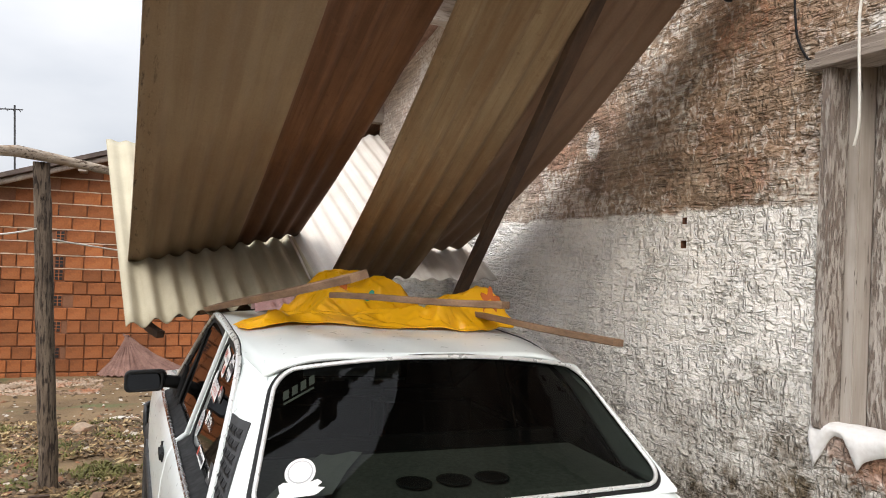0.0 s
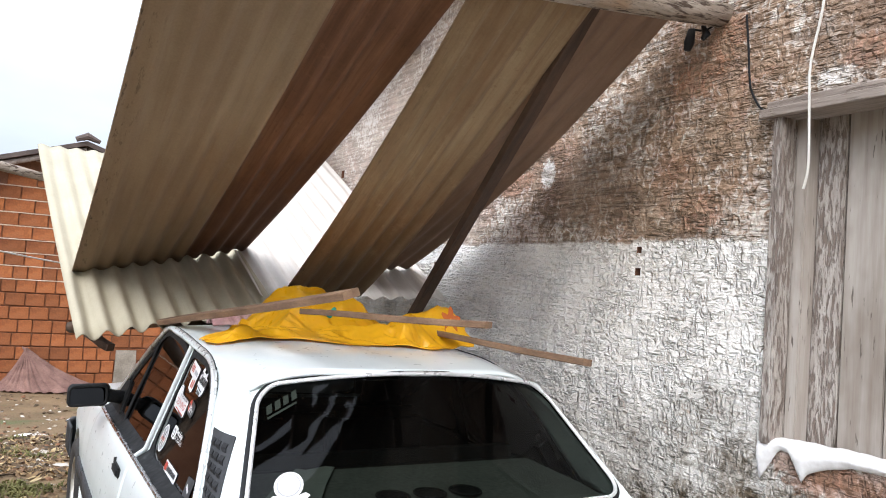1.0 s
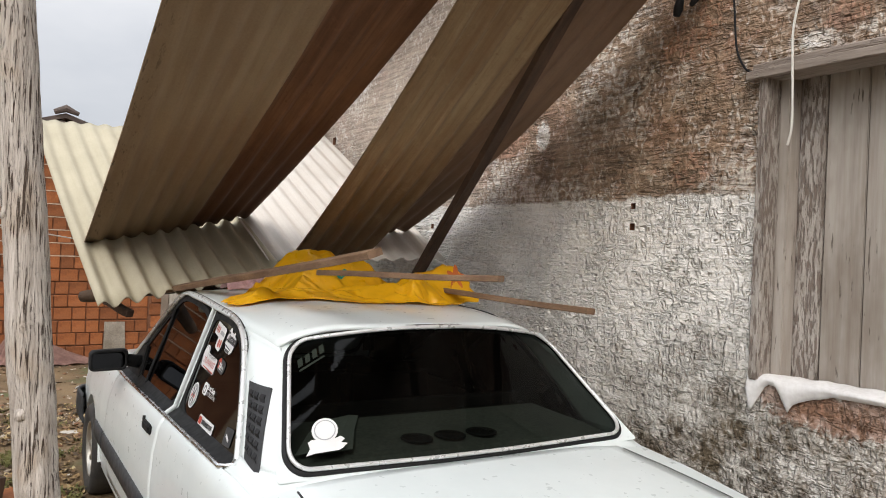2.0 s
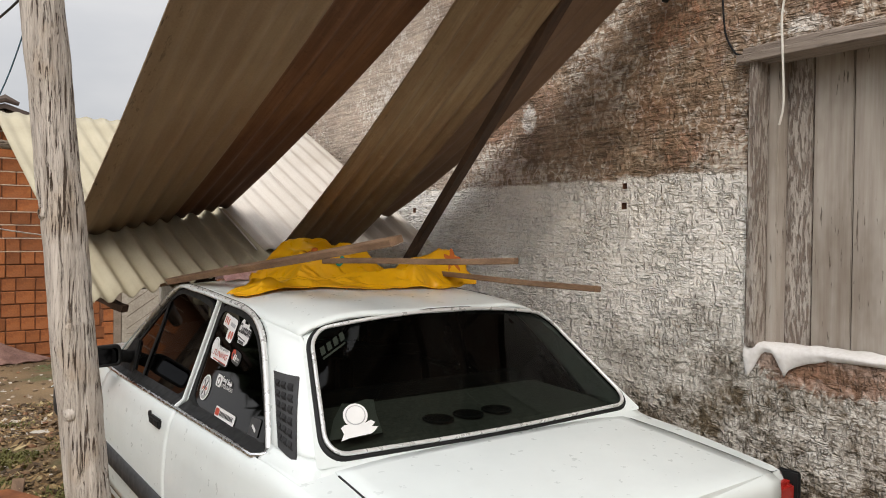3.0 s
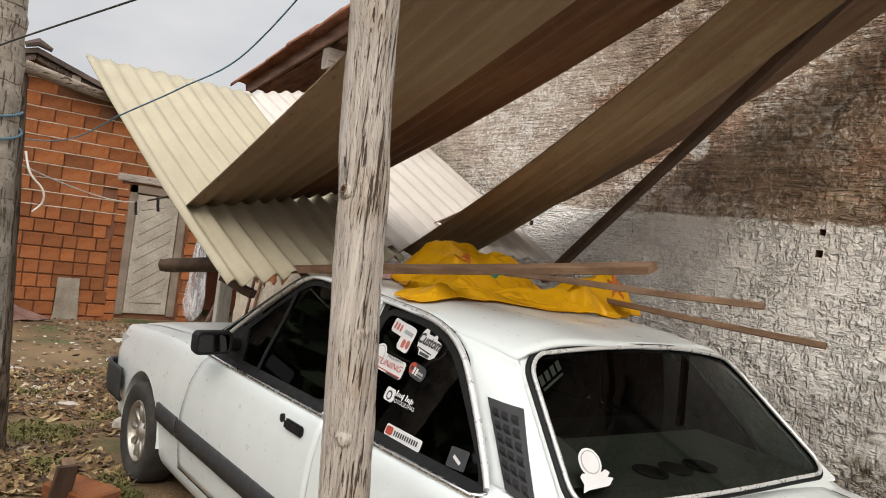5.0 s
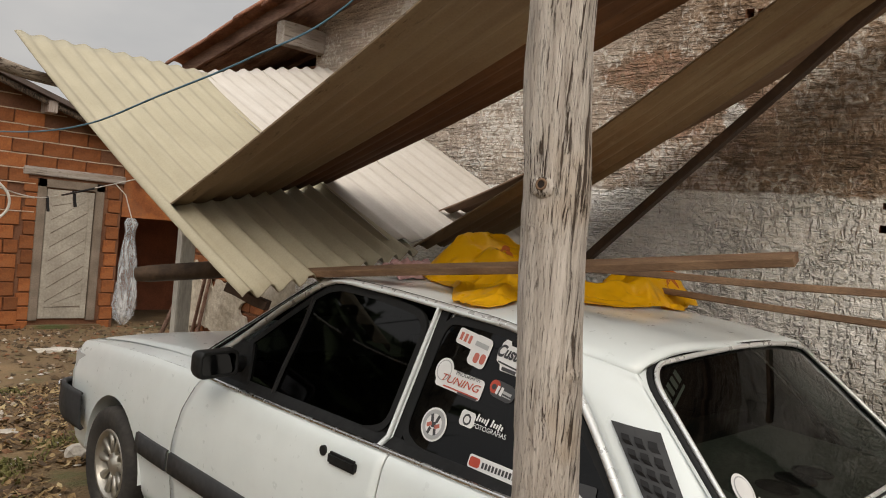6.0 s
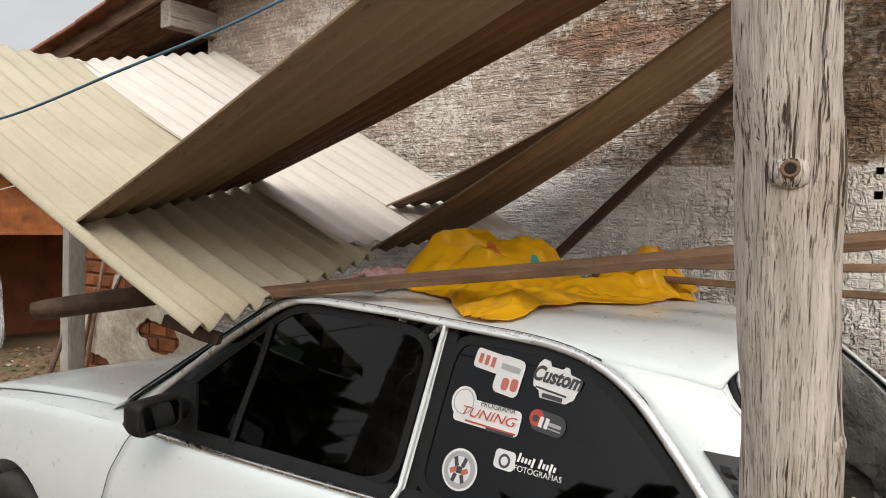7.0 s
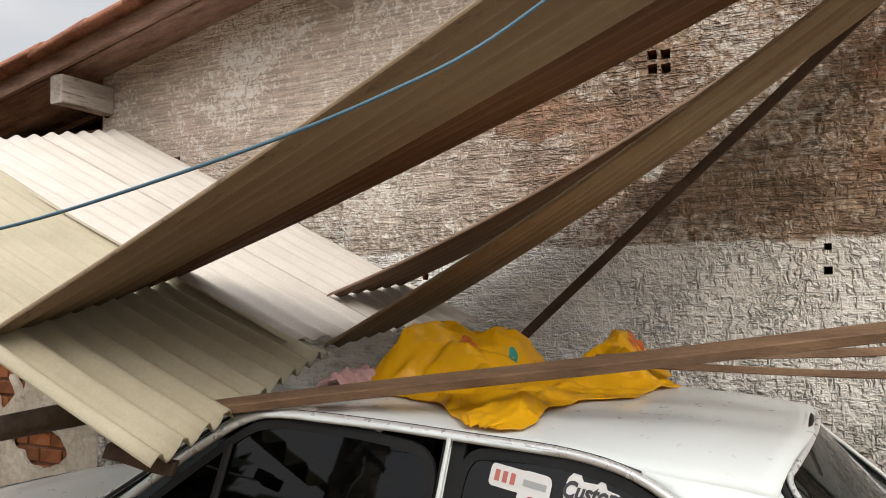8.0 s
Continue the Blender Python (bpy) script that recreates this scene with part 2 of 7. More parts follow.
def wall_material():
    """Old rendered wall: bare brown render above, flaking limewash below, mould near the ground, brick where the render is worn."""
    m, n, l, b = material("old_render", 0.92)
    v = coords(n, l)
    geo = n.new("ShaderNodeSeparateXYZ")
    l.new(v, geo.inputs[0])
    z, y = geo.outputs["Z"], geo.outputs["Y"]
    big = noise_tex(n, l, v, 1.3, 6, 0.65)
    mid = noise_tex(n, l, v, 5.0, 6, 0.7)
    fine = noise_tex(n, l, v, 42.0, 5, 0.75)
    grain = noise_tex(n, l, v, 150.0, 3, 0.7)
    level = strokes(n, l, v, (1, 7, 37), 1.0, 0.070, (0.46, 0.53), 0.10, 22.0)
    upright = strokes(n, l, v, (1, 34, 8), 2.0, 0.062, (0.48, 0.55), 0.10, 22.0)
    worms = strokes(n, l, v, (1, 31, 26), 3.0, 0.058, (0.47, 0.55), 0.3, 30.0)
    dashes = strokes(n, l, v, (1, 4.5, 42), 4.0, 0.085, (0.43, 0.50), 0.06, 9.0)
    comb_map = n.new("ShaderNodeMapping")
    comb_map.inputs["Scale"].default_value = (1, 4.5, 66)
    l.new(v, comb_map.inputs["Vector"])
    comb = noise_tex(n, l, comb_map.outputs[0], 1.0, 3, 0.6, 0.2)
    coarse = noise_tex(n, l, v, 26.0, 3, 0.6, 1.2)
    far = ramp(n, l, calc(n, l, "SUBTRACT", calc(n, l, "ADD", y, calc(n, l, "MULTIPLY", mid, 0.8)), 4.15), [(0.0, 0.0), (0.9, 1.0)])
    # bare render, reddish where the bricks show
    render_c = ramp(n, l, calc(n, l, "ADD", calc(n, l, "MULTIPLY", mid, 0.6), calc(n, l, "MULTIPLY", coarse, 0.4)), [(0.32, (0.185, 0.114, 0.070)), (0.48, (0.295, 0.202, 0.133)), (0.66, (0.43, 0.335, 0.247))])
    red = ramp(n, l, noise_tex(n, l, v, 1.7, 5, 0.7), [(0.53, 0.0), (0.64, 1.0)])
    red = calc(n, l, "MULTIPLY", red, ramp(n, l, coarse, [(0.38, 0.1), (0.58, 1.0)]))
    render_c = mix(n, l, calc(n, l, "MULTIPLY", red, 0.62), render_c, (0.31, 0.125, 0.066))
    # places where the bricks or a pale patch show plainly: y, z, half width, half height
    def spot(places):
        out = None
        for cy, cz, ry, rz in places:
            dy = calc(n, l, "DIVIDE", calc(n, l, "SUBTRACT", y, cy), ry)
            dz = calc(n, l, "DIVIDE", calc(n, l, "SUBTRACT", z, cz), rz)
            r = calc(n, l, "SQRT", calc(n, l, "ADD", calc(n, l, "MULTIPLY", dy, dy), calc(n, l, "MULTIPLY", dz, dz)))
            r = calc(n, l, "ADD", r, calc(n, l, "ADD", calc(n, l, "MULTIPLY", calc(n, l, "SUBTRACT", mid, 0.5), 1.6), calc(n, l, "MULTIPLY", calc(n, l, "SUBTRACT", coarse, 0.5), 1.2)))
            k = ramp(n, l, r, [(0.75, 1.0), (1.0, 0.0)])
            out = k if out is None else calc(n, l, "MAXIMUM", out, k)
        return out

    bare = spot(((2.62, 2.60, 0.10, 0.14), (2.08, 2.42, 0.10, 0.05), (2.14, 1.12, 0.12, 0.05), (2.70, 1.95, 0.14, 0.09), (3.95, 2.16, 0.22, 0.08), (4.1, 2.43, 0.30, 0.10), (2.75, 2.46, 0.12, 0.10)))
    # darker brown patches high on the render, with less lime
    dark_spots = spot(((3.35, 2.06, 0.42, 0.22), (3.75, 2.30, 0.28, 0.25), (1.95, 2.50, 0.45, 0.16)))
    render_c = mix(n, l, calc(n, l, "MULTIPLY", dark_spots, 0.35), render_c, (0.22, 0.15, 0.105))
    render_c = mix(n, l, calc(n, l, "MULTIPLY", bare, ramp(n, l, coarse, [(0.44, 0.05), (0.56, 0.6)])), render_c, (0.36, 0.155, 0.08))
    # limewash
    lime = ramp(n, l, calc(n, l, "ADD", calc(n, l, "MULTIPLY", fine, 0.6), calc(n, l, "MULTIPLY", coarse, 0.4)), [(0.30, (0.68, 0.605, 0.52)), (0.40, (0.91, 0.86, 0.785)), (0.58, (0.96, 0.925, 0.865))])
    edge = calc(n, l, "ADD", z, calc(n, l, "MULTIPLY", calc(n, l, "SUBTRACT", mid, 0.5), 0.10))
    under = ramp(n, l, calc(n, l, "MULTIPLY", calc(n, l, "SUBTRACT", 1.9, edge), 5.0), [(0.2, 0.0), (0.28, 1.0)])
    # combed render above and towards the far end, splashed lime with short hooks below
    zone = calc(n, l, "MAXIMUM", far, calc(n, l, "SUBTRACT", 1.0, under))
    level = calc(n, l, "MULTIPLY", level, calc(n, l, "SUBTRACT", calc(n, l, "ADD", 0.68, calc(n, l, "MULTIPLY", zone, 0.32)), calc(n, l, "MULTIPLY", calc(n, l, "MULTIPLY", far, ramp(n, l, calc(n, l, "SUBTRACT", z, 1.5), [(0.2, 0.0), (0.9, 1.0)])), 0.75)))
    worms = calc(n, l, "MULTIPLY", worms, calc(n, l, "SUBTRACT", 0.75, calc(n, l, "MULTIPLY", zone, 0.55)))
    upright = calc(n, l, "MULTIPLY", upright, calc(n, l, "SUBTRACT", 1.0, calc(n, l, "MULTIPLY", zone, 0.55)))
    level = calc(n, l, "MAXIMUM", level, calc(n, l, "MULTIPLY", dashes, calc(n, l, "MULTIPLY", zone, 0.9)))
    calm = calc(n, l, "SUBTRACT", 1.0, calc(n, l, "MULTIPLY", calc(n, l, "MULTIPLY", far, ramp(n, l, calc(n, l, "SUBTRACT", z, 1.9), [(0.1, 0.0), (0.7, 1.0)])), 0.7))
    cav = calc(n, l, "MULTIPLY", calc(n, l, "MAXIMUM", calc(n, l, "MAXIMUM", level, calc(n, l, "MULTIPLY", upright, 0.9)), worms), calm)
    cav = calc(n, l, "MULTIPLY", cav, ramp(n, l, noise_tex(n, l, v, 4.5, 3, 0.6), [(0.40, 0.22), (0.58, 1.0)]))
    worn = ramp(n, l, calc(n, l, "ADD", big, calc(n, l, "MULTIPLY", calc(n, l, "SUBTRACT", coarse, 0.5), 0.5)), [(0.63, 0.0), (0.70, 1.0)])
    lime_amt = calc(n, l, "MULTIPLY", under, calc(n, l, "SUBTRACT", 1.0, worn))
    splash = ramp(n, l, calc(n, l, "ADD", calc(n, l, "MULTIPLY", coarse, 0.5), calc(n, l, "MULTIPLY", big, 0.5)), [(0.47, 0.0), (0.56, 1.0)])
    amount = calc(n, l, "ADD", 0.40, calc(n, l, "MULTIPLY", far, 0.22))
    lime_amt = calc(n, l, "MAXIMUM", lime_amt, calc(n, l, "MULTIPLY", splash, amount))
    lime_amt = calc(n, l, "MAXIMUM", lime_amt, calc(n, l, "MULTIPLY", far, calc(n, l, "ADD", 0.28, calc(n, l, "MULTIPLY", under, 0.7))))
    lime_amt = calc(n, l, "MULTIPLY", lime_amt, calc(n, l, "SUBTRACT", 1.0, calc(n, l, "MAXIMUM", calc(n, l, "MULTIPLY", bare, 0.8), calc(n, l, "MULTIPLY", dark_spots, 0.6))))
    lime_amt = calc(n, l, "MAXIMUM", lime_amt, calc(n, l, "MULTIPLY", spot(((2.19, 2.36, 0.07, 0.04), (3.66, 2.19, 0.06, 0.08))), 0.6))
    c = mix(n, l, lime_amt, render_c, lime)
    # mould rising from the ground, highest beside the window
    near = ramp(n, l, calc(n, l, "SUBTRACT", 3.0, y), [(0.1, 0.0), (0.8, 0.45)])
    low = calc(n, l, "ADD", calc(n, l, "SUBTRACT", 1.24, z), calc(n, l, "MULTIPLY", calc(n, l, "SUBTRACT", big, 0.5), 1.5))
    low = ramp(n, l, calc(n, l, "ADD", low, near), [(0.10, 0.0), (0.5, 1.0)])
    mould = mix(n, l, coarse, (0.05, 0.036, 0.02), (0.23, 0.175, 0.11))
    blend = calc(n, l, "ADD", calc(n, l, "MULTIPLY", mid, 0.6), calc(n, l, "MULTIPLY", coarse, 0.4))
    c = mix(n, l, calc(n, l, "MULTIPLY", low, ramp(n, l, blend, [(0.42, 1.0), (0.60, 0.30)])), c, mould)
    sill = spot(((2.02, 1.095, 0.34, 0.075), (2.30, 1.13, 0.10, 0.05)))
    c = mix(n, l, calc(n, l, "MULTIPLY", sill, 0.6), c, mix(n, l, coarse, (0.20, 0.12, 0.08), (0.42, 0.17, 0.09)))
    # shade in the trowel grooves and comb lines, painted into the colour
    c = mix(n, l, calc(n, l, "MULTIPLY", cav, calc(n, l, "SUBTRACT", 0.58, calc(n, l, "MULTIPLY", lime_amt, 0.24))), c, (0.13, 0.088, 0.06))
    c = mix(n, l, calc(n, l, "ADD", 0.25, calc(n, l, "MULTIPLY", zone, 0.28)), c, ramp(n, l, comb, [(0.36, 0.32), (0.60, 0.80)]), "OVERLAY")
    c = mix(n, l, 0.26, c, ramp(n, l, grain, [(0.3, 0.25), (0.7, 0.78)]), "OVERLAY")
    l.new(c, b.inputs["Base Color"])
    plates = None
    for sy, sz in ((32, 11), (12, 30)):
        pm = n.new("ShaderNodeMapping")
        pm.inputs["Scale"].default_value = (1, sy, sz)
        l.new(v, pm.inputs["Vector"])
        k = ramp(n, l, noise_tex(n, l, pm.outputs[0], 1.0, 2, 0.5, 0.2), [(0.50, 0.0), (0.58, 1.0)])
        plates = k if plates is None else calc(n, l, "MAXIMUM", plates, k)
    h = calc(n, l, "SUBTRACT", calc(n, l, "ADD", calc(n, l, "MULTIPLY", coarse, 0.5), calc(n, l, "MULTIPLY", plates, calc(n, l, "MULTIPLY", calm, 0.55))), calc(n, l, "MULTIPLY", cav, 1.0))
    h = calc(n, l, "ADD", h, calc(n, l, "ADD", calc(n, l, "MULTIPLY", fine, 0.26), calc(n, l, "MULTIPLY", comb, 0.7)))
    bump(n, l, b, h, 1.0, 0.018)
    return m


def bark_material(name, crack, plate, pale, scale, stretch, cut=(0.38, 0.46), tan=None, spread=0.24, barked_side=None):
    """Weathered wood that splits along its grain: sharp dark cracks between paler plates."""
    m, n, l, b = material(name, 0.92)
    v = coords(n, l, stretch)
    w = coords(n, l)
    base = ramp(n, l, noise_tex(n, l, v, scale * 0.35, 6, 0.75), [(0.36, plate), (0.62, pale)])
    if tan:
        base = mix(n, l, ramp(n, l, noise_tex(n, l, w, 4.5, 3), [(0.56, 0.0), (0.68, 0.8)]), base, tan)
    amt = noise_tex(n, l, w, 5.0, 3)
    f = noise_tex(n, l, v, scale, 4, 0.6, 0.4)
    k = calc(n, l, "ADD", f, calc(n, l, "MULTIPLY", calc(n, l, "SUBTRACT", amt, 0.5), spread))
    if barked_side:
        dot = n.new("ShaderNodeVectorMath")
        dot.operation = "DOT_PRODUCT"
        dot.inputs[1].default_value = barked_side
        l.new(n.new("ShaderNodeNewGeometry").outputs["Normal"], dot.inputs[0])
        left = ramp(n, l, calc(n, l, "ADD", dot.outputs["Value"], calc(n, l, "MULTIPLY", noise_tex(n, l, w, 7.0, 3), 1.2)), [(0.55, 0.0), (1.15, 1.0)])
        k = calc(n, l, "SUBTRACT", k, calc(n, l, "MULTIPLY", left, 0.095))
    cracks = ramp(n, l, k, [(cut[0], 1.0), (cut[1], 0.0)])
    c = mix(n, l, cracks, base, crack)
    thin = ramp(n, l, noise_tex(n, l, v, scale * 3.2, 3, 0.7), [(0.33, 1.0), (0.43, 0.0)])
    c = mix(n, l, calc(n, l, "MULTIPLY", thin, 0.6), c, crack)
    l.new(c, b.inputs["Base Color"])
    h = calc(n, l, "SUBTRACT", noise_tex(n, l, v, scale * 1.2, 5), calc(n, l, "ADD", cracks, calc(n, l, "MULTIPLY", thin, 0.4)))
    bump(n, l, b, h, 0.9, 0.006)
    return m


def palm_material():
    """Grey palm bark: ring scars with dark lips, short upright splits between them."""
    m, n, l, b = material("palm_trunk", 0.95)
    w = coords(n, l)
    geo = n.new("ShaderNodeSeparateXYZ")
    l.new(w, geo.inputs[0])
    base = ramp(n, l, noise_tex(n, l, w, 9.0, 5, 0.7), [(0.32, (0.20, 0.172, 0.135)), (0.62, (0.40, 0.36, 0.305))])
    zz = calc(n, l, "ADD", calc(n, l, "MULTIPLY", geo.outputs["Z"], 13.4), calc(n, l, "MULTIPLY", noise_tex(n, l, w, 6.0, 3), 0.9))
    ring = calc(n, l, "FRACT", zz)
    lip = calc(n, l, "MULTIPLY", ramp(n, l, ring, [(0.0, 1.0), (0.06, 0.0)]), ramp(n, l, noise_tex(n, l, w, 16.0, 3), [(0.42, 0.0), (0.56, 1.0)]))
    v = coords(n, l, (1, 1, 0.16))
    split = ramp(n, l, noise_tex(n, l, v, 85.0, 3, 0.6), [(0.37, 1.0), (0.43, 0.0)])
    patch_m = ramp(n, l, noise_tex(n, l, w, 5.0, 4, 0.7), [(0.58, 0.0), (0.66, 0.6)])
    c = mix(n, l, patch_m, base, (0.16, 0.125, 0.09))
    c = mix(n, l, calc(n, l, "MULTIPLY", calc(n, l, "MAXIMUM", lip, split), 0.85), c, (0.07, 0.05, 0.035))
    l.new(c, b.inputs["Base Color"])
    bump(n, l, b, calc(n, l, "SUBTRACT", noise_tex(n, l, w, 60.0, 4), calc(n, l, "MAXIMUM", lip, split)), 0.8, 0.006)
    return m


def shutter_material():
    """Grey planks bleached by the weather: faint long grain, short dark nicks along it, brown stains."""
    m, n, l, b = material("shutter_plank", 0.9)
    w = coords(n, l)
    v = coords(n, l, (1, 1, 0.05))
    c = ramp(n, l, noise_tex(n, l, v, 26.0, 5, 0.65), [(0.32, (0.27, 0.228, 0.19)), (0.62, (0.41, 0.37, 0.325))])
    stain = ramp(n, l, noise_tex(n, l, coords(n, l, (1, 1, 0.45)), 4.5, 4, 0.6), [(0.48, 0.0), (0.66, 1.0)])
    c = mix(n, l, calc(n, l, "MULTIPLY", stain, 0.55), c, (0.19, 0.15, 0.115))
    nick = noise_tex(n, l, coords(n, l, (1, 1, 0.11)), 95.0, 3, 0.6)
    where = noise_tex(n, l, w, 6.0, 3)
    nick = ramp(n, l, calc(n, l, "ADD", nick, calc(n, l, "MULTIPLY", calc(n, l, "SUBTRACT", where, 0.5), 0.30)), [(0.285, 1.0), (0.335, 0.0)])
    c = mix(n, l, calc(n, l, "MULTIPLY", nick, 0.85), c, (0.09, 0.068, 0.052))
    l.new(c, b.inputs["Base Color"])
    bump(n, l, b, calc(n, l, "SUBTRACT", noise_tex(n, l, v, 60.0, 4), nick), 0.6, 0.004)
    return m


M_wall = wall_material()
M_shutter = shutter_material()
M_brick = mottled("hollow_brick", (0.145, 0.042, 0.013), (0.37, 0.125, 0.036), 4.5, 0.9, 60, 0.4, 0.005, rand=0.62, stain=(0.17, 0.075, 0.04), stain_scale=2.2, stain_cut=(0.52, 0.75))
M_mortar = mottled("mortar", (0.15, 0.062, 0.032), (0.24, 0.115, 0.062), 3.0, 0.95, 40)
M_mortar_pale = mottled("pale_mortar", (0.42, 0.31, 0.22), (0.60, 0.48, 0.37), 3.0, 0.95, 40)
M_oldplaster = mottled("crumbling_plaster", (0.40, 0.34, 0.255), (0.60, 0.53, 0.425), 3.0, 0.95, 30, 0.6, 0.01)
M_bark = bark_material("weathered_post", (0.085, 0.06, 0.043), (0.40, 0.345, 0.295), (0.66, 0.60, 0.535), 160.0, (1, 1, 0.045), (0.315, 0.365), (0.46, 0.35, 0.245), 0.36, (0.75, -0.66, 0.0))
M_bark2 = bark_material("dark_post", (0.03, 0.02, 0.014), (0.085, 0.06, 0.042), (0.19, 0.145, 0.105), 70.0, (1, 1, 0.12), (0.40, 0.48))
M_palm = palm_material()
M_board = mottled("board_wood", (0.115, 0.062, 0.034), (0.27, 0.165, 0.095), 3.0, 0.75, 40, 0.4, 0.004, stretch=(6, 1.0, 6))
M_darkwood = mottled("dark_board", (0.036, 0.020, 0.012), (0.10, 0.056, 0.034), 3.5, 0.8, 40, 0.4, 0.004, stretch=(6, 1.2, 1.2))
M_greywood = bark_material("grey_wood", (0.15, 0.11, 0.09), (0.29, 0.235, 0.20), (0.45, 0.39, 0.35), 30.0, (1, 1, 0.06), (0.30, 0.40))
M_greylintel = bark_material("grey_lintel_wood", (0.16, 0.12, 0.095), (0.20, 0.16, 0.13), (0.36, 0.305, 0.26), 45.0, (1, 0.07, 1), (0.30, 0.40))
M_greyend = bark_material("grey_purlin_wood", (0.16, 0.12, 0.095), (0.30, 0.25, 0.21), (0.46, 0.41, 0.365), 45.0, (0.07, 1, 1), (0.30, 0.40))
M_peel = bark_material("peeling_paint_wood", (0.215, 0.17, 0.14), (0.31, 0.262, 0.225), (0.49, 0.445, 0.395), 85.0, (1, 1, 0.18), (0.42, 0.50))
M_beamwood = bark_material("pale_log", (0.09, 0.06, 0.042), (0.27, 0.21, 0.155), (0.45, 0.385, 0.315), 70.0, (0.12, 1, 1), (0.37, 0.44), (0.34, 0.22, 0.13))
M_tile = mottled("clay_tile", (0.22, 0.09, 0.055), (0.40, 0.18, 0.11), 5.0, 0.9, 40, 0.4, 0.005, rand=0.35)
M_tilefar = mottled("dark_roof_tile", (0.06, 0.045, 0.04), (0.13, 0.10, 0.085), 4.0, 0.95)
M_redwood = mottled("red_brown_rafter", (0.15, 0.08, 0.058), (0.33, 0.205, 0.155), 5.0, 0.9, 40, 0.5, 0.006, stretch=(3, 0.5, 3))
M_door = mottled("painted_door", (0.30, 0.265, 0.215), (0.44, 0.40, 0.335), 3.0, 0.8, 30, 0.3, 0.003)
M_doorframe = mottled("door_frame_wood", (0.15, 0.115, 0.085), (0.28, 0.225, 0.175), 3.0, 0.85)
M_cloth_w = mottled("white_rag", (0.66, 0.64, 0.62), (0.82, 0.80, 0.78), 4.0, 0.95, 60, 0.3, 0.003)
M_yellow = plain("yellow_raincoat", (0.92, 0.49, 0.010), 0.33, dirt=0.84)
M_cable = plain("cable_blue", (0.075, 0.17, 0.24), 0.6)
M_wire = plain("wire_white", (0.68, 0.66, 0.60), 0.6)
M_black = plain("matt_black", (0.018, 0.018, 0.019), 0.55)

for m in (M_black,):
    m.node_tree.nodes["Principled BSDF"].inputs["Specular IOR Level"].default_value = 0.25


# ---- helpers for building ----
def thing(name, at, label, category, group="", kind=""):
    e = new(name)
    e.location = at
    e.empty_display_size = 0.1
    return tagged(e, label, category, group, kind)


def world_at(ob):
    p = Vector(ob.location)
    while ob.parent:
        ob = ob.parent
        p = p + Vector(ob.location)
    return p


def part(name, bm, mat, parent=None, label="", smooth=False, at=None):
    """Links a bmesh, given in world metres, as one mesh object; under parent if there is one, with its origin at at."""
    base = Vector(at) if at is not None else (world_at(parent) if parent else Vector((0, 0, 0)))
    bmesh.ops.translate(bm, verts=bm.verts, vec=-base)
    bmesh.ops.recalc_face_normals(bm, faces=bm.faces)
    me = bpy.data.meshes.new(name)
    bm.to_mesh(me)
    bm.free()
    for k in mat if isinstance(mat, (list, tuple)) else [mat]:
        me.materials.append(k)
    if smooth:
        me.polygons.foreach_set("use_smooth", [True] * len(me.polygons))
    ob = new(name, me)
    if parent:
        ob.parent = parent
        ob.location = base - world_at(parent)
    else:
        ob.location = base
    if label:
        ob["label"] = label
    return ob


def box_into(bm, x0, x1, y0, y1, z0, z1, bevel=0.0, m=None):
    r = bmesh.ops.create_cube(bm, size=1.0)
    vs = r["verts"]
    bmesh.ops.scale(bm, verts=vs, vec=(x1 - x0, y1 - y0, z1 - z0))
    bmesh.ops.translate(bm, verts=vs, vec=((x0 + x1) / 2, (y0 + y1) / 2, (z0 + z1) / 2))
    if bevel:
        es = list({e for v in vs for e in v.link_edges})
        vs = [v for f in bmesh.ops.bevel(bm, geom=es, offset=bevel, segments=2, affect="EDGES")["faces"] for v in f.verts] + [v for v in vs if v.is_valid]
        vs = list(set(vs))
    if m is not None:
        bmesh.ops.transform(bm, matrix=m, verts=vs)
    return bm


def box(x0, x1, y0, y1, z0, z1, bevel=0.0, m=None):
    return box_into(bmesh.new(), x0, x1, y0, y1, z0, z1, bevel, m)


def tube(points, radius, sides=10, wobble=0.0, seed=1, bm=None, closed=False):
    """A round bar along points; radius one number or one per point; wobble: unevenness as a share of the radius."""
    bm = bm or bmesh.new()
    pts = [Vector(p) for p in points]
    rs = list(radius) if isinstance(radius, (list, tuple)) else [radius] * len(pts)
    rings, ref = [], None
    for i, p in enumerate(pts):
        if closed:
            d = pts[(i + 1) % len(pts)] - pts[i - 1]
        else:
            d = pts[min(i + 1, len(pts) - 1)] - pts[max(i - 1, 0)]
        d.normalize()
        if ref is None:
            ref = Vector((0, 0, 1)) if abs(d.z) < 0.9 else Vector((1, 0, 0))
        a = (ref - d * ref.dot(d)).normalized()
        ref = a
        b = d.cross(a)
        ring = []
        for k in range(sides):
            t = 2 * math.pi * k / sides
            w = 1 + wobble * noise.noise(Vector((math.cos(t) * 1.5 + seed, math.sin(t) * 1.5, i * 0.35 + seed)))
            ring.append(bm.verts.new(p + (a * math.cos(t) + b * math.sin(t)) * rs[i] * w))
        rings.append(ring)
    n = len(rings)
    for i in range(n if closed else n - 1):
        r0, r1 = rings[i], rings[(i + 1) % n]
        for k in range(sides):
            bm.faces.new((r0[k], r0[(k + 1) % sides], r1[(k + 1) % sides], r1[k]))
    if not closed:
        bm.faces.new(rings[0][::-1])
        bm.faces.new(rings[-1])
    return bm


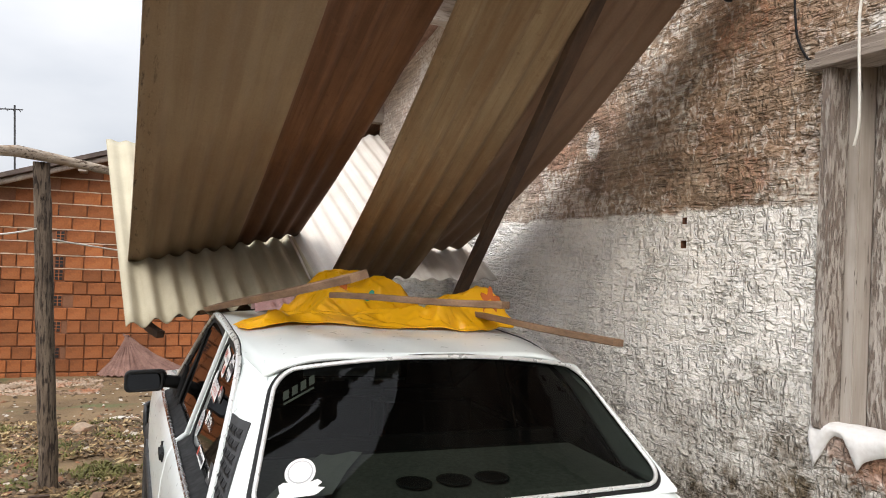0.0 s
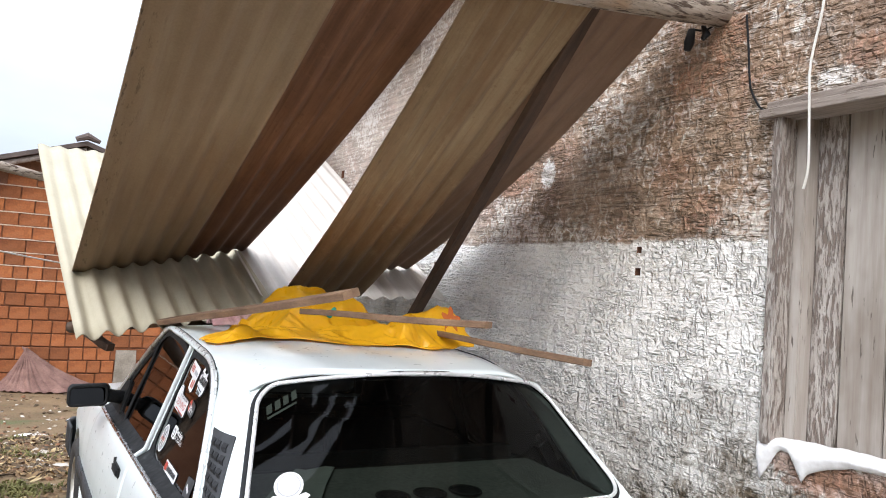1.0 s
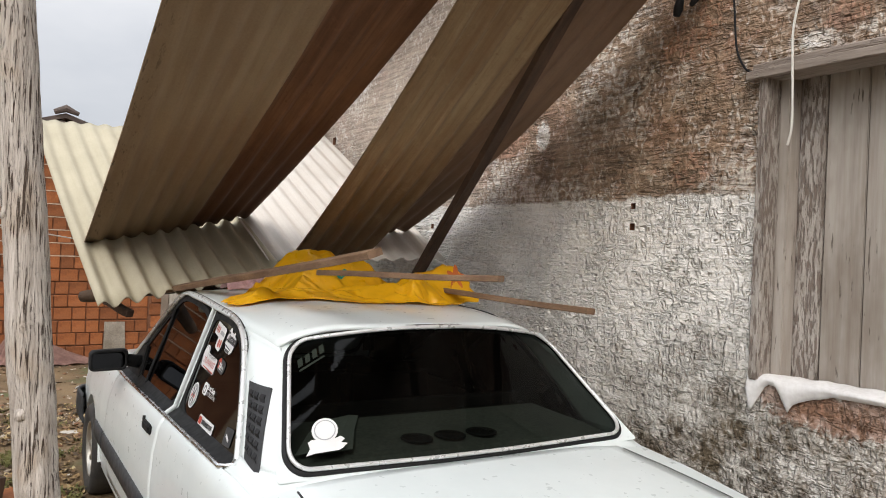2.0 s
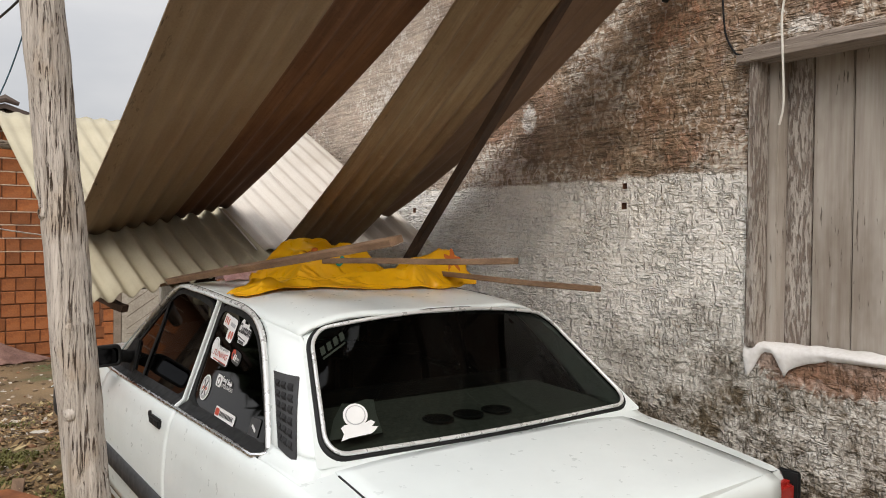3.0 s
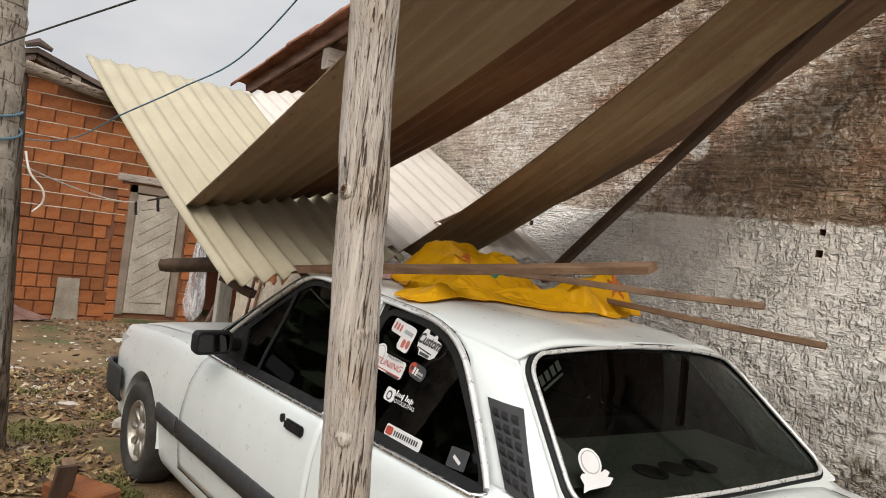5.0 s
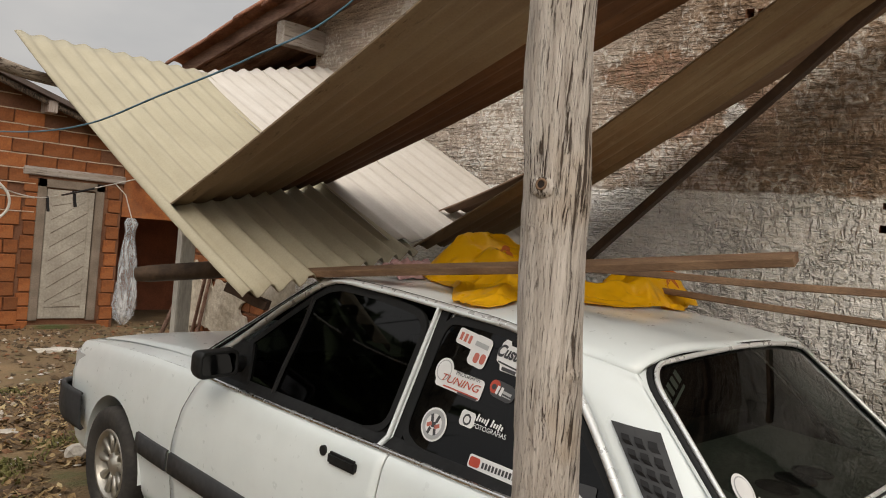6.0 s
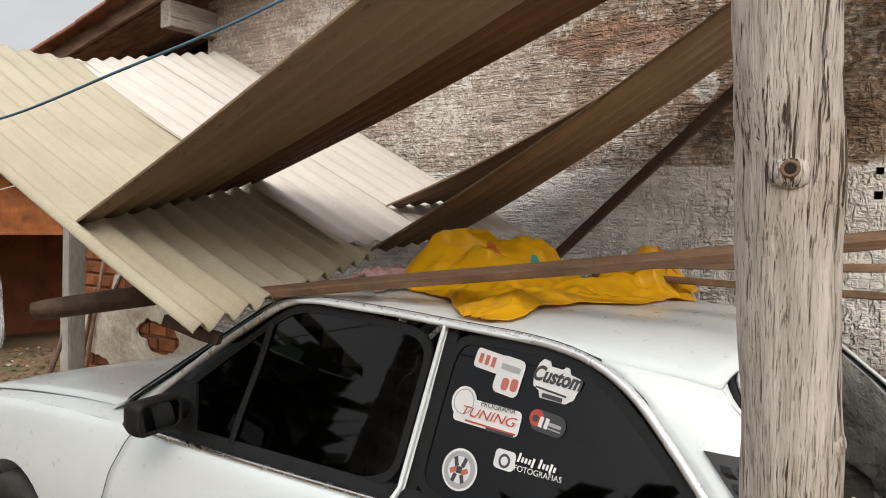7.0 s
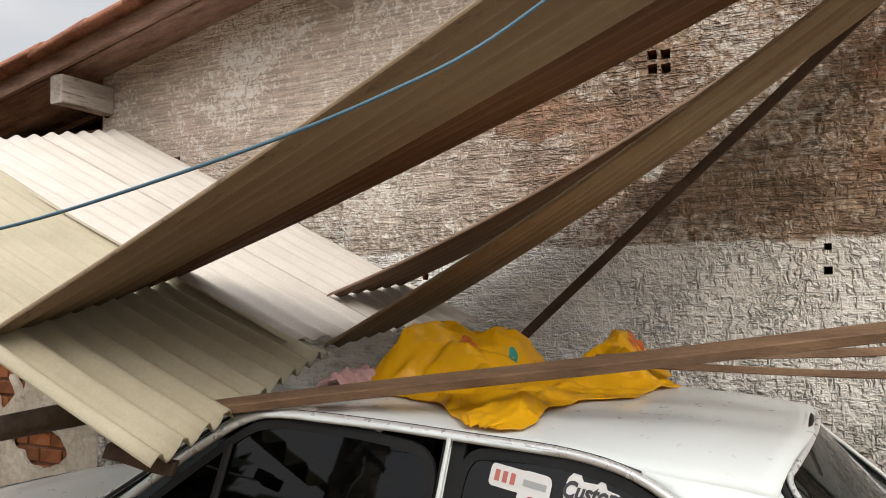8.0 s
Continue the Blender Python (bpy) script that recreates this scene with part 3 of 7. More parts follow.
def along(a, b, n):
    return [Vector(a).lerp(Vector(b), i / (n - 1)) for i in range(n)]


def plank(a, b, width, thick, roll=0.0, bevel=0.003, bm=None, bow=0.0):
    """A sawn board from a to b; roll turns it about its length."""
    bm = bm or bmesh.new()
    a, b = Vector(a), Vector(b)
    d = (b - a).normalized()
    s = d.cross(Vector((0, 0, 1))).normalized()
    u = s.cross(d)
    c, k = math.cos(radians(roll)), math.sin(radians(roll))
    s, u = s * c + u * k, u * c - s * k
    n, rings = 9, []
    for i in range(n):
        t = i / (n - 1)
        p = a.lerp(b, t) + u * bow * (1 - (2 * t - 1) ** 2) + u * 0.002 * math.sin(7 * t)
        w, h = width / 2, thick / 2
        e = bevel
        rings.append([bm.verts.new(p + s * x + u * y) for x, y in ((-w + e, -h), (w - e, -h), (w, -h + e), (w, h - e), (w - e, h), (-w + e, h), (-w, h - e), (-w, -h + e))])
    for r0, r1 in zip(rings, rings[1:]):
        for q in range(8):
            bm.faces.new((r0[q], r0[(q + 1) % 8], r1[(q + 1) % 8], r1[q]))
    bm.faces.new(rings[0][::-1])
    bm.faces.new(rings[-1])
    return bm


# ---- ground ----
def ground_z(x, y):
    fall = -0.052 * max(0.0, min(y, 16.0) - 6.0) - 0.05 * min(1.0, max(0.0, (-x - 0.2)) * 0.3) * min(1.0, max(0.0, (y - 6) / 6))
    rough = 0.018 * noise.noise(Vector((x * 1.3, y * 1.3, 0))) + 0.007 * noise.noise(Vector((x * 5, y * 5, 3)))
    if 0.2 < x < 2.3 and 1.8 < y < 6.9:
        rough = min(rough, 0.0)
    return fall + rough


def steps(lo, hi, dense, far):
    xs = [lo + dense * i for i in range(int((hi - lo) / dense) + 1)]
    out, d = [], dense
    x = hi
    while x < far:
        d *= 1.35
        x += d
        out.append(x)
    back, d, x = [], dense, lo
    while x > -far:
        d *= 1.35
        x -= d
        back.append(x)
    return back[::-1] + xs + out


gx, gy = steps(-3.5, 5.0, 0.10, 900), steps(0.0, 15.0, 0.10, 900)
g_verts = [(x, y, ground_z(x, y)) for y in gy for x in gx]
nx = len(gx)
g_faces = [(j * nx + i, j * nx + i + 1, (j + 1) * nx + i + 1, (j + 1) * nx + i) for j in range(len(gy) - 1) for i in range(nx - 1)]
g_me = bpy.data.meshes.new("ground")
g_me.from_pydata(g_verts, [], g_faces)
g_me.materials.append(M_ground)
g_me.polygons.foreach_set("use_smooth", [True] * len(g_me.polygons))
tagged(new("ground", g_me), "bare brown earth yard with rubble and weeds", "ground", kind="structure")

# ---- old rendered house wall beside the car ----
WALL_X = 2.25


def roof_line(y):
    return 3.03 + 0.2 * (7.0 - y)


def wall_part(bm, y0, y1, z0, z1, x0=WALL_X, x1=2.45, slope=False):
    """A block of wall; its top follows the roof line if slope is set."""
    t0, t1 = (roof_line(y0), roof_line(y1)) if slope else (z1, z1)
    v = [bm.verts.new(p) for p in ((x0, y0, z0), (x1, y0, z0), (x1, y1, z0), (x0, y1, z0), (x0, y0, t0), (x1, y0, t0), (x1, y1, t1), (x0, y1, t1))]
    for f in ((0, 1, 2, 3), (4, 5, 6, 7), (0, 1, 5, 4), (1, 2, 6, 5), (2, 3, 7, 6), (3, 0, 4, 7)):
        bm.faces.new([v[i] for i in f])


WIN_Y0, WIN_Y1, WIN_Z0, WIN_Z1 = 1.30, 2.40, 1.17, 2.29
bm = bmesh.new()
wall_part(bm, -2.5, 7.0, -0.6, 0, slope=True)
wall_me = bpy.data.meshes.new("wall_east")
bmesh.ops.recalc_face_normals(bm, faces=bm.faces)
bm.to_mesh(wall_me)
bm.free()
wall_me.materials.append(M_wall)
# the window opening and the small holes are cut through the wall
cut = bmesh.new()
box_into(cut, 2.1, 2.6, WIN_Y0, WIN_Y1, WIN_Z0, WIN_Z1)
for hy, hz, hs in ((3.010, 1.814, 0.026), (3.012, 1.724, 0.030), (4.735, 1.740, 0.030), (6.372, 2.444, 0.06), (3.640, 2.650, 0.040), (3.585, 2.645, 0.040), (3.640, 2.590, 0.040), (3.585, 2.585, 0.040), (6.96, 2.80, 0.05)):
    box_into(cut, 2.2, 2.6, hy - hs / 2, hy + hs / 2, hz - hs / 2, hz + hs / 2)
cut_me = bpy.data.meshes.new("cutter")
# dark mortar on the cut faces also stands in for the holes' inner shade
cut_me.materials.append(M_mortar)
cut.to_mesh(cut_me)
cut.free()
wall_tmp, cutter = new("wall_tmp", wall_me), new("cutter", cut_me)
bo = wall_tmp.modifiers.new("openings", "BOOLEAN")
bo.object, bo.operation, bo.solver = cutter, "DIFFERENCE", "EXACT"
bo.material_mode = "TRANSFER"
bpy.context.view_layer.update()
wall_cut = bpy.data.meshes.new_from_object(wall_tmp.evaluated_get(bpy.context.evaluated_depsgraph_get()))
bpy.data.objects.remove(wall_tmp)
bpy.data.objects.remove(cutter)
wall_cut.name = "wall_east"
wall_r = tagged(new("wall_east", wall_cut), "old rough rendered house wall with flaking white limewash and mould", "wall", kind="structure")
# the dark room behind it
bm = bmesh.new()
box_into(bm, 5.4, 5.5, -2.5, 8.2, -0.6, 4.9)
box_into(bm, 2.45, 5.4, -2.6, -2.5, -0.6, 4.9)
box_into(bm, 2.45, 5.4, 8.2, 8.3, -0.6, 2.78)
tagged(part("wall_inner", bm, M_oldplaster), "plain plastered walls of the old house", "wall", kind="structure")

# plain wall added out of view; it holds back low light from behind
bm = box(-14.0, 5.5, -5.2, -5.0, -0.4, 2.9)
tagged(part("wall_south", bm, M_oldplaster), "plain unseen wall added to block low light", "wall", kind="structure")

# ---- collapsed corrugated roof sheets ----
def corrugated(name, ll, lr, tl, tr, mat, label, waves=6, sag=0.0, lift=0.0, twist=0.0, length_cuts=22, amp=0.0125, phase=0.0, chip=0, bend=0.0, flatten=0.0):
    """One fibre-cement sheet over four corners (low left, low right, top left, top right); sag drops its middle, bend curls its low end."""
    ll, lr, tl, tr = (Vector(p) for p in (ll, lr, tl, tr))
    nu, nv, th = int(waves * 10), length_cuts, 0.005
    up = (lr - ll).cross(tl - ll).normalized()
    if up.z < 0:
        up = -up
    verts, faces, uvs = [], [], []
    rnd = random.Random(chip)
    notch = [rnd.uniform(0, 0.004) if rnd.random() < 0.12 else 0.0 for _ in range(nu + 1)]
    for layer in (0, 1):
        for j in range(nv + 1):
            t = j / nv
            for i in range(nu + 1):
                s = i / nu
                tt = t + (notch[i] if j == 0 else 0)
                p = ll.lerp(lr, s).lerp(tl.lerp(tr, s), tt)
                h = amp * (1 - flatten * t) * math.sin(2 * math.pi * waves * s + phase) + lift - sag * (1 - (2 * t - 1) ** 2) + twist * (s - 0.5) * (1 - (2 * t - 1) ** 2)
                h += bend * max(0.0, 0.25 - t) ** 2 * 16 + 0.004 * noise.noise(Vector((s * 3, t * 4, chip)))
                verts.append(p + up * (h - th * layer))
                uvs.append((s, t * 2.44))
    w, base = nu + 1, (nu + 1) * (nv + 1)
    for j in range(nv):
        for i in range(nu):
            a = j * w + i
            faces.append((a, a + 1, a + 1 + w, a + w))
            faces.append((base + a, base + a + w, base + a + 1 + w, base + a + 1))
    for i in range(nu):
        faces.append((i, base + i, base + i + 1, i + 1))
        a = nv * w + i
        faces.append((a, a + 1, base + a + 1, base + a))
    for j in range(nv):
        a, b = j * w, j * w + nu
        faces.append((a, a + w, base + a + w, base + a))
        faces.append((b, base + b, base + b + w, b + w))
    me = bpy.data.meshes.new(name)
    origin = sum((ll, lr, tl, tr), Vector()) / 4
    me.from_pydata([v - origin for v in verts], [], faces)
    uv = me.uv_layers.new(name="UVMap")
    for lp in me.loops:
        uv.data[lp.index].uv = uvs[lp.vertex_index]
    me.materials.append(mat)
    me.polygons.foreach_set("use_smooth", [i < 2 * nu * nv for i in range(len(me.polygons))])
    ob = new(name, me)
    ob.location = origin
    return tagged(ob, label, "roof sheet", "fallen roof sheets")


def quad_strip(ll, lr, tl, tr, s0, s1):
    ll, lr, tl, tr = (Vector(p) for p in (ll, lr, tl, tr))
    return ll.lerp(lr, s0), ll.lerp(lr, s1), tl.lerp(tr, s0), tl.lerp(tr, s1)


# wide beige sheet of the far slope, lying down on to the car's bonnet
FAR = ((0.296, 4.40, 1.262), (1.31, 4.64, 1.445), (0.10, 6.61, 2.385), (1.19, 6.62, 2.40))
corrugated("roof_sheet", *FAR, M_sheet_beige, "wide beige corrugated fibre-cement roof sheet sloping down onto the car", waves=10, sag=0.03, chip=1, amp=0.021, lift=0.006, flatten=0.62)
# pale pair next to the wall
PALE = ((1.25, 4.72, 1.495), (2.17, 4.43, 1.535), (1.15, 6.67, 2.405), (2.14, 6.69, 2.645))
corrugated("roof_sheet", *quad_strip(*PALE, -0.06, 0.50), M_sheet_white, "pale grey corrugated fibre-cement roof sheet near the wall", waves=5.6, lift=0.0, phase=-0.6 * 2 * math.pi, chip=3, amp=0.010)
corrugated("roof_sheet", *quad_strip(*PALE, 0.47, 1.0), M_sheet_white, "pale grey corrugated fibre-cement roof sheet against the wall", waves=5.3, lift=0.004, phase=-0.3 * 2 * math.pi, chip=4, amp=0.010)
# near pair hanging from the log beam down on to the far slope
NEAR = ((0.29, 5.05, 1.525), (1.24, 5.27, 1.74), (0.30, 2.66, 2.624), (1.25, 2.80, 2.602))
corrugated("roof_sheet", *quad_strip(*NEAR, 0.0, 0.585), M_sheet_grey, "grey-brown corrugated roof sheet hanging down from the log beam", waves=5.85, sag=0.025, lift=0.009, chip=5, amp=0.011)
corrugated("roof_sheet", *quad_strip(*NEAR, 0.54, 1.0), M_sheet_brown, "brown-stained corrugated roof sheet hanging from the log beam", waves=4.6, sag=0.025, lift=0.015, phase=0.4 * 2 * math.pi, chip=6, amp=0.012)
# second near pair, beside the wall
corrugated("roof_sheet", (1.245, 4.605, 1.472), (1.71, 4.57, 1.535), (1.22, 2.45, 2.775), (1.70, 2.48, 2.80), M_sheet_tan, "brown-stained corrugated roof sheet fallen onto the car roof", waves=5, sag=0.055, lift=0.0, chip=7, amp=0.013)
corrugated("roof_sheet", (1.63, 4.86, 1.640), (2.10, 4.77, 1.700), (1.67, 2.62, 2.76), (2.17, 2.64, 2.83), M_sheet_umber, "grey-brown corrugated roof sheet leaning beside the wall", waves=5, sag=0.085, lift=0.014, chip=8, amp=0.0105)

# ---- posts, beam and loose timber ----
log_beam = tagged(part("log_beam", tube([(2.33, 2.64, 2.70), (2.0, 2.65, 2.66), (1.3, 2.67, 2.585), (0.6, 2.70, 2.51), (-0.02, 2.76, 2.46), (-0.4, 2.80, 2.45)], [0.045, 0.043, 0.043, 0.041, 0.04, 0.036], 14, 0.25, 3), M_beamwood, None, "", True, (1, 2.7, 2.55)), "pale weathered round log beam socketed in the wall", "beam")


def barked(pts, r0, r1, seed, sides=56, rows=230):
    """A split and weathered trunk: long furrows and shallow bulges are in the mesh."""
    bm = bmesh.new()
    rings = []
    n = len(pts) - 1
    for i in range(rows + 1):
        t = i / rows
        k = min(int(t * n), n - 1)
        c = pts[k].lerp(pts[k + 1], t * n - k)
        r = r0 + (r1 - r0) * t
        h = c.z
        ring = []
        for a in range(sides):
            w = 2 * math.pi * a / sides
            d = Vector((math.cos(w), math.sin(w), 0))
            bulge = 0.09 * noise.noise(Vector((d.x * 0.9 + seed, d.y * 0.9, h * 2.6))) + 0.04 * noise.noise(Vector((d.x * 2, d.y * 2 + seed, h * 9)))
            q = noise.noise(Vector((d.x * 4.5, d.y * 4.5 + seed, h * 4.2)))
            furrow = -0.10 * max(0.0, 1 - abs(q) * 7) * max(0.0, min(1.0, 0.6 + 2 * noise.noise(Vector((d.x * 1.4, d.y * 1.4, h * 3 + seed)))))
            flake = 0.025 * noise.noise(Vector((d.x * 9, d.y * 9, h * 16 + seed)))
            ring.append(bm.verts.new(c + d * r * (1 + bulge + furrow + flake)))
        rings.append(ring)
    for a0, a1 in zip(rings, rings[1:]):
        for a in range(sides):
            bm.faces.new((a0[a], a0[(a + 1) % sides], a1[(a + 1) % sides], a1[a]))
    bm.faces.new(rings[0][::-1])
    bm.faces.new(rings[-1])
    return bm


M_hole = plain("hole_shade", (0.022, 0.013, 0.008), 0.95)


def rough_post(name, a, b, r0, r1, mat, label, seed, knots=()):
    """An unsawn post standing at a, with its top at b."""
    a, b = Vector(a), Vector(b)
    pts = [p + Vector((0.012 * noise.noise(Vector((seed, i * 0.4, 0))), 0.012 * noise.noise(Vector((0, seed, i * 0.4))), 0)) for i, p in enumerate(along(a, b, 26))]
    bm = barked(pts, r0, r1, seed)
    e = thing(name, a, label, "post")
    part("trunk", bm, mat, e, "", True)
    for k, (h, ang, rr) in enumerate(knots):
        c = a.lerp(b, h)
        d = Vector((math.cos(radians(ang)), math.sin(radians(ang)), 0.12))
        rad = r0 + (r1 - r0) * h
        u = d.cross(Vector((0, 0, 1))).normalized()
        w = u.cross(d)
        part("knot", tube([c + d * rad * 0.7, c + d * (rad - 0.001), c + d * (rad + 0.003)], [rr * 2.7, rr * 1.9, rr * 1.05], 14, 0.15, k), mat, e, "", True)
        if k:
            continue
        part("knot_ring", tube([c + d * (rad + 0.003) + (u * math.cos(t) + w * math.sin(t)) * rr * 0.80 for t in np.linspace(0, 2 * math.pi, 19)[:-1]], 0.0022, 6, closed=True), M_board, e, "", True)
        # flat dark cap; the shade inside the hole is only its colour
        part("knot_hole", tube([c + d * (rad + 0.000), c + d * (rad + 0.0042)], [rr * 0.80, rr * 0.76], 12), M_hole, e)
    return e


post_near = rough_post("timber_post", (0.050, 2.80, -0.05), (-0.142, 2.842, 2.44), 0.057, 0.051, M_bark, "weathered grey unsawn timber post beside the car", 5, ((0.675, -168, 0.0095), (0.56, -100, 0.008), (0.47, -130, 0.008)))
post_far = rough_post("timber_post", (-0.14, 6.441, -0.05), (-0.278, 6.388, 2.17), 0.062, 0.052, M_bark2, "dark brown unsawn timber post with a rail on top", 9)
tagged(part("rail_log", tube([(-0.52, 6.13, 2.20), (-0.41, 6.21, 2.215), (-0.2, 6.36, 2.20), (0.14, 6.45, 2.155), (0.7, 6.5, 2.12)], [0.036, 0.04, 0.034, 0.03, 0.026], 10, 0.3, 4), M_beamwood, None, "", True, (0, 6.3, 2.2)), "pale bent branch used as a roof rail on the post", "beam")

palm = thing("palm_trunk_post", (-0.465, 4.842, -0.05), "grey ringed coconut palm trunk used as a post", "post")
rs, ps = [], []
for i in range(120):
    h = i / 119
    ps.append(Vector((-0.465, 4.842, -0.05)).lerp(Vector((-0.577, 4.918, 2.53)), h))
    ring = (h * 17.3 + 0.25 * noise.noise(Vector((h * 9, 2, 1)))) % 1.0
    rs.append(0.107 - 0.006 * h + 0.006 * (ring ** 3) + 0.003 * noise.noise(Vector((h * 40, 0, 0))))
part("trunk", tube(ps, rs, 22, 0.05, 8), M_palm, palm, "", True)

M_paletimber = mottled("pale_squared_timber", (0.46, 0.42, 0.36), (0.62, 0.58, 0.51), 6.0, 0.85, 45, 0.3, 0.003, stretch=(2, 2, 0.4))
far_post = thing("timber_post", (1.335, 6.98, -0.12), "thin pale squared timber post behind the fallen sheets", "post")
part("trunk", box(1.285, 1.385, 6.94, 7.02, -0.12, 2.30, 0.006), M_paletimber, far_post)

M_logdark = mottled("dark_log", (0.035, 0.021, 0.013), (0.125, 0.078, 0.047), 9.0, 0.85, 55, 0.5, 0.004, stain=(0.22, 0.155, 0.10), stain_scale=7.0, stain_cut=(0.60, 0.70))
tagged(part("fallen_log", tube([(0.325, 5.345, 1.243), (0.36, 5.31, 1.25), (0.56, 5.10, 1.295), (0.80, 4.86, 1.34), (0.95, 4.70, 1.36)], [0.030, 0.036, 0.039, 0.036, 0.034], 14, 0.12, 6), M_logdark, None, "", True, (0.6, 5, 1.3)), "broken dark round log lying under the fallen sheets", "log")
tagged(part("timber_offcut", plank((0.36, 4.62, 1.275), (0.448, 4.48, 1.222), 0.04, 0.035), M_darkwood, None, "", False, (0.5, 4.5, 1.2)), "dark timber offcut wedged under the sheet edge", "wood")
tagged(part("prop_plank", plank((1.80, 4.12, 1.44), (1.715, 2.72, 2.655), 0.062, 0.034, -12), M_darkwood, None, "", False, (1.75, 3.4, 2)), "dark brown plank leaning up to the log beam", "plank")
tagged(part("long_board", plank((0.655, 4.60, 1.335), (0.925, 2.83, 1.566), 0.060, 0.026, -18), M_board, None, "", False, (0.78, 3.7, 1.4)), "long brown sawn board lying on the raincoat", "board", "loose boards")
tagged(part("batten", plank((1.655, 3.86, 1.405), (1.748, 2.70, 1.384), 0.042, 0.024, 6), M_board, None, "", False, (1.6, 3.1, 1.4)), "thin brown batten sticking out over the car roof", "batten", "loose boards")
tagged(part("batten", plank((1.035, 3.57, 1.473), (1.35, 2.715, 1.496), 0.036, 0.022, 0), M_board, None, "", False, (1.1, 3, 1.5)), "thin square batten sticking out over the car roof", "batten", "loose boards")

# ---- the car ----
M_paint = plain("white_car_paint", (0.79, 0.85, 0.842), 0.34, coat=0.5, dirt=0.95)
M_chrome = plain("chrome_trim", (0.72, 0.72, 0.72), 0.22, 1.0)
M_rail = plain("dull_bright_trim", (0.80, 0.81, 0.80), 0.3, 0.45)
M_trimblack = plain("black_plastic_trim", (0.014, 0.0145, 0.015), 0.6)
M_trimblack.node_tree.nodes["Principled BSDF"].inputs["Specular IOR Level"].default_value = 0.25
M_bumper = plain("dark_grey_bumper", (0.034, 0.035, 0.037), 0.6)
M_tyre = mottled("tyre_rubber", (0.02, 0.019, 0.018), (0.06, 0.052, 0.044), 6.0, 0.85, 50, 0.3, 0.003)
M_rim = plain("alloy_rim", (0.52, 0.49, 0.43), 0.38, 0.8)
M_inner = mottled("dark_cabin_lining", (0.012, 0.012, 0.013), (0.035, 0.034, 0.034), 3.0, 0.9)
M_shelf = mottled("grey_parcel_shelf", (0.30, 0.31, 0.29), (0.42, 0.43, 0.40), 3.0, 0.95)
M_stick_w = plain("white_sticker", (0.80, 0.80, 0.79), 0.5)
M_stick_r = plain("red_print", (0.50, 0.07, 0.04), 0.5)
M_stick_k = plain("dark_print", (0.05, 0.05, 0.055), 0.5)
M_stick_g = plain("faded_sticker", (0.42, 0.43, 0.43), 0.6)
M_stick_d = plain("dark_badge", (0.05, 0.052, 0.055), 0.5)
M_stick_s = plain("faded_red_print", (0.55, 0.16, 0.12), 0.5)
M_glare = mottled("glare_pale", (0.70, 0.72, 0.70), (0.80, 0.82, 0.79), 3.0, 0.9)
M_lamp_r = plain("red_lamp_lens", (0.35, 0.02, 0.015), 0.2)
M_lamp_c = plain("clear_lamp_lens", (0.55, 0.57, 0.58), 0.12)


def glass_material(name, tint, dust, ior=1.3):
    """Tinted car glass: see-through by its tint, mirror-like by the angle, a film of dust."""
    m = bpy.data.materials.new(name)
    m.use_nodes = True
    n, l = m.node_tree.nodes, m.node_tree.links
    n.clear()
    out = n.new("ShaderNodeOutputMaterial")
    tr = n.new("ShaderNodeBsdfTransparent")
    tr.inputs[0].default_value = (*tint, 1)
    gl = n.new("ShaderNodeBsdfGlossy")
    gl.inputs["Roughness"].default_value = 0.03
    df = n.new("ShaderNodeBsdfDiffuse")
    df.inputs[0].default_value = (0.42, 0.40, 0.37, 1)
    fr = n.new("ShaderNodeFresnel")
    fr.inputs[0].default_value = ior
    v = coords(n, l)
    d = calc(n, l, "MULTIPLY", ramp(n, l, noise_tex(n, l, v, 7.0, 5, 0.7), [(0.35, 0.15), (0.75, 1.0)]), dust)
    a = n.new("ShaderNodeMixShader")
    l.new(d, a.inputs[0])
    l.new(tr.outputs[0], a.inputs[1])
    l.new(df.outputs[0], a.inputs[2])
    b = n.new("ShaderNodeMixShader")
    l.new(fr.outputs[0], b.inputs[0])
    l.new(a.outputs[0], b.inputs[1])
    l.new(gl.outputs[0], b.inputs[2])
    l.new(b.outputs[0], out.inputs[0])
    return m


M_glass_side = glass_material("tinted_side_glass", (0.022, 0.022, 0.025), 0.001, 1.44)
M_glass_rear = glass_material("tinted_rear_glass", (0.095, 0.115, 0.10), 0.003, 1.24)

CX, WIDE = 1.2775, 0.026
car = thing("car", (CX, 4.3, 0), "white two-door saloon car with dark tinted stickered windows", "car")


def C(u, y, z, side=-1):
    """A point of the car; side -1 is the side away from the wall."""
    return Vector((CX + side * (u + WIDE * min(1.0, abs(u) / 0.5)), y, z))


def lerp1(v, xs, ys):
    return float(np.interp(v, xs, ys))


def taper(y):
    return lerp1(y, [2.02, 2.12, 2.4, 2.95, 5.3, 6.0, 6.42, 6.56], [0.89, 0.935, 0.965, 1, 1, 0.975, 0.945, 0.90])


def belt(y):
    return lerp1(y, [2.02, 2.12, 2.5, 2.9, 3.8, 4.76, 5.1, 5.5, 5.9, 6.25, 6.5], [0.785, 0.808, 0.848, 0.876, 0.866, 0.856, 0.862, 0.848, 0.818, 0.785, 0.752])


def side_u(y, z):
    b = belt(y)
    k = lerp1(z, [0.16, 0.22, 0.40, 0.50, 0.60, b - 0.14, b - 0.05, b - 0.015, b], [0.73, 0.775, 0.800, 0.810, 0.812, 0.803, 0.786, 0.772, 0.752])
    return k * taper(y)


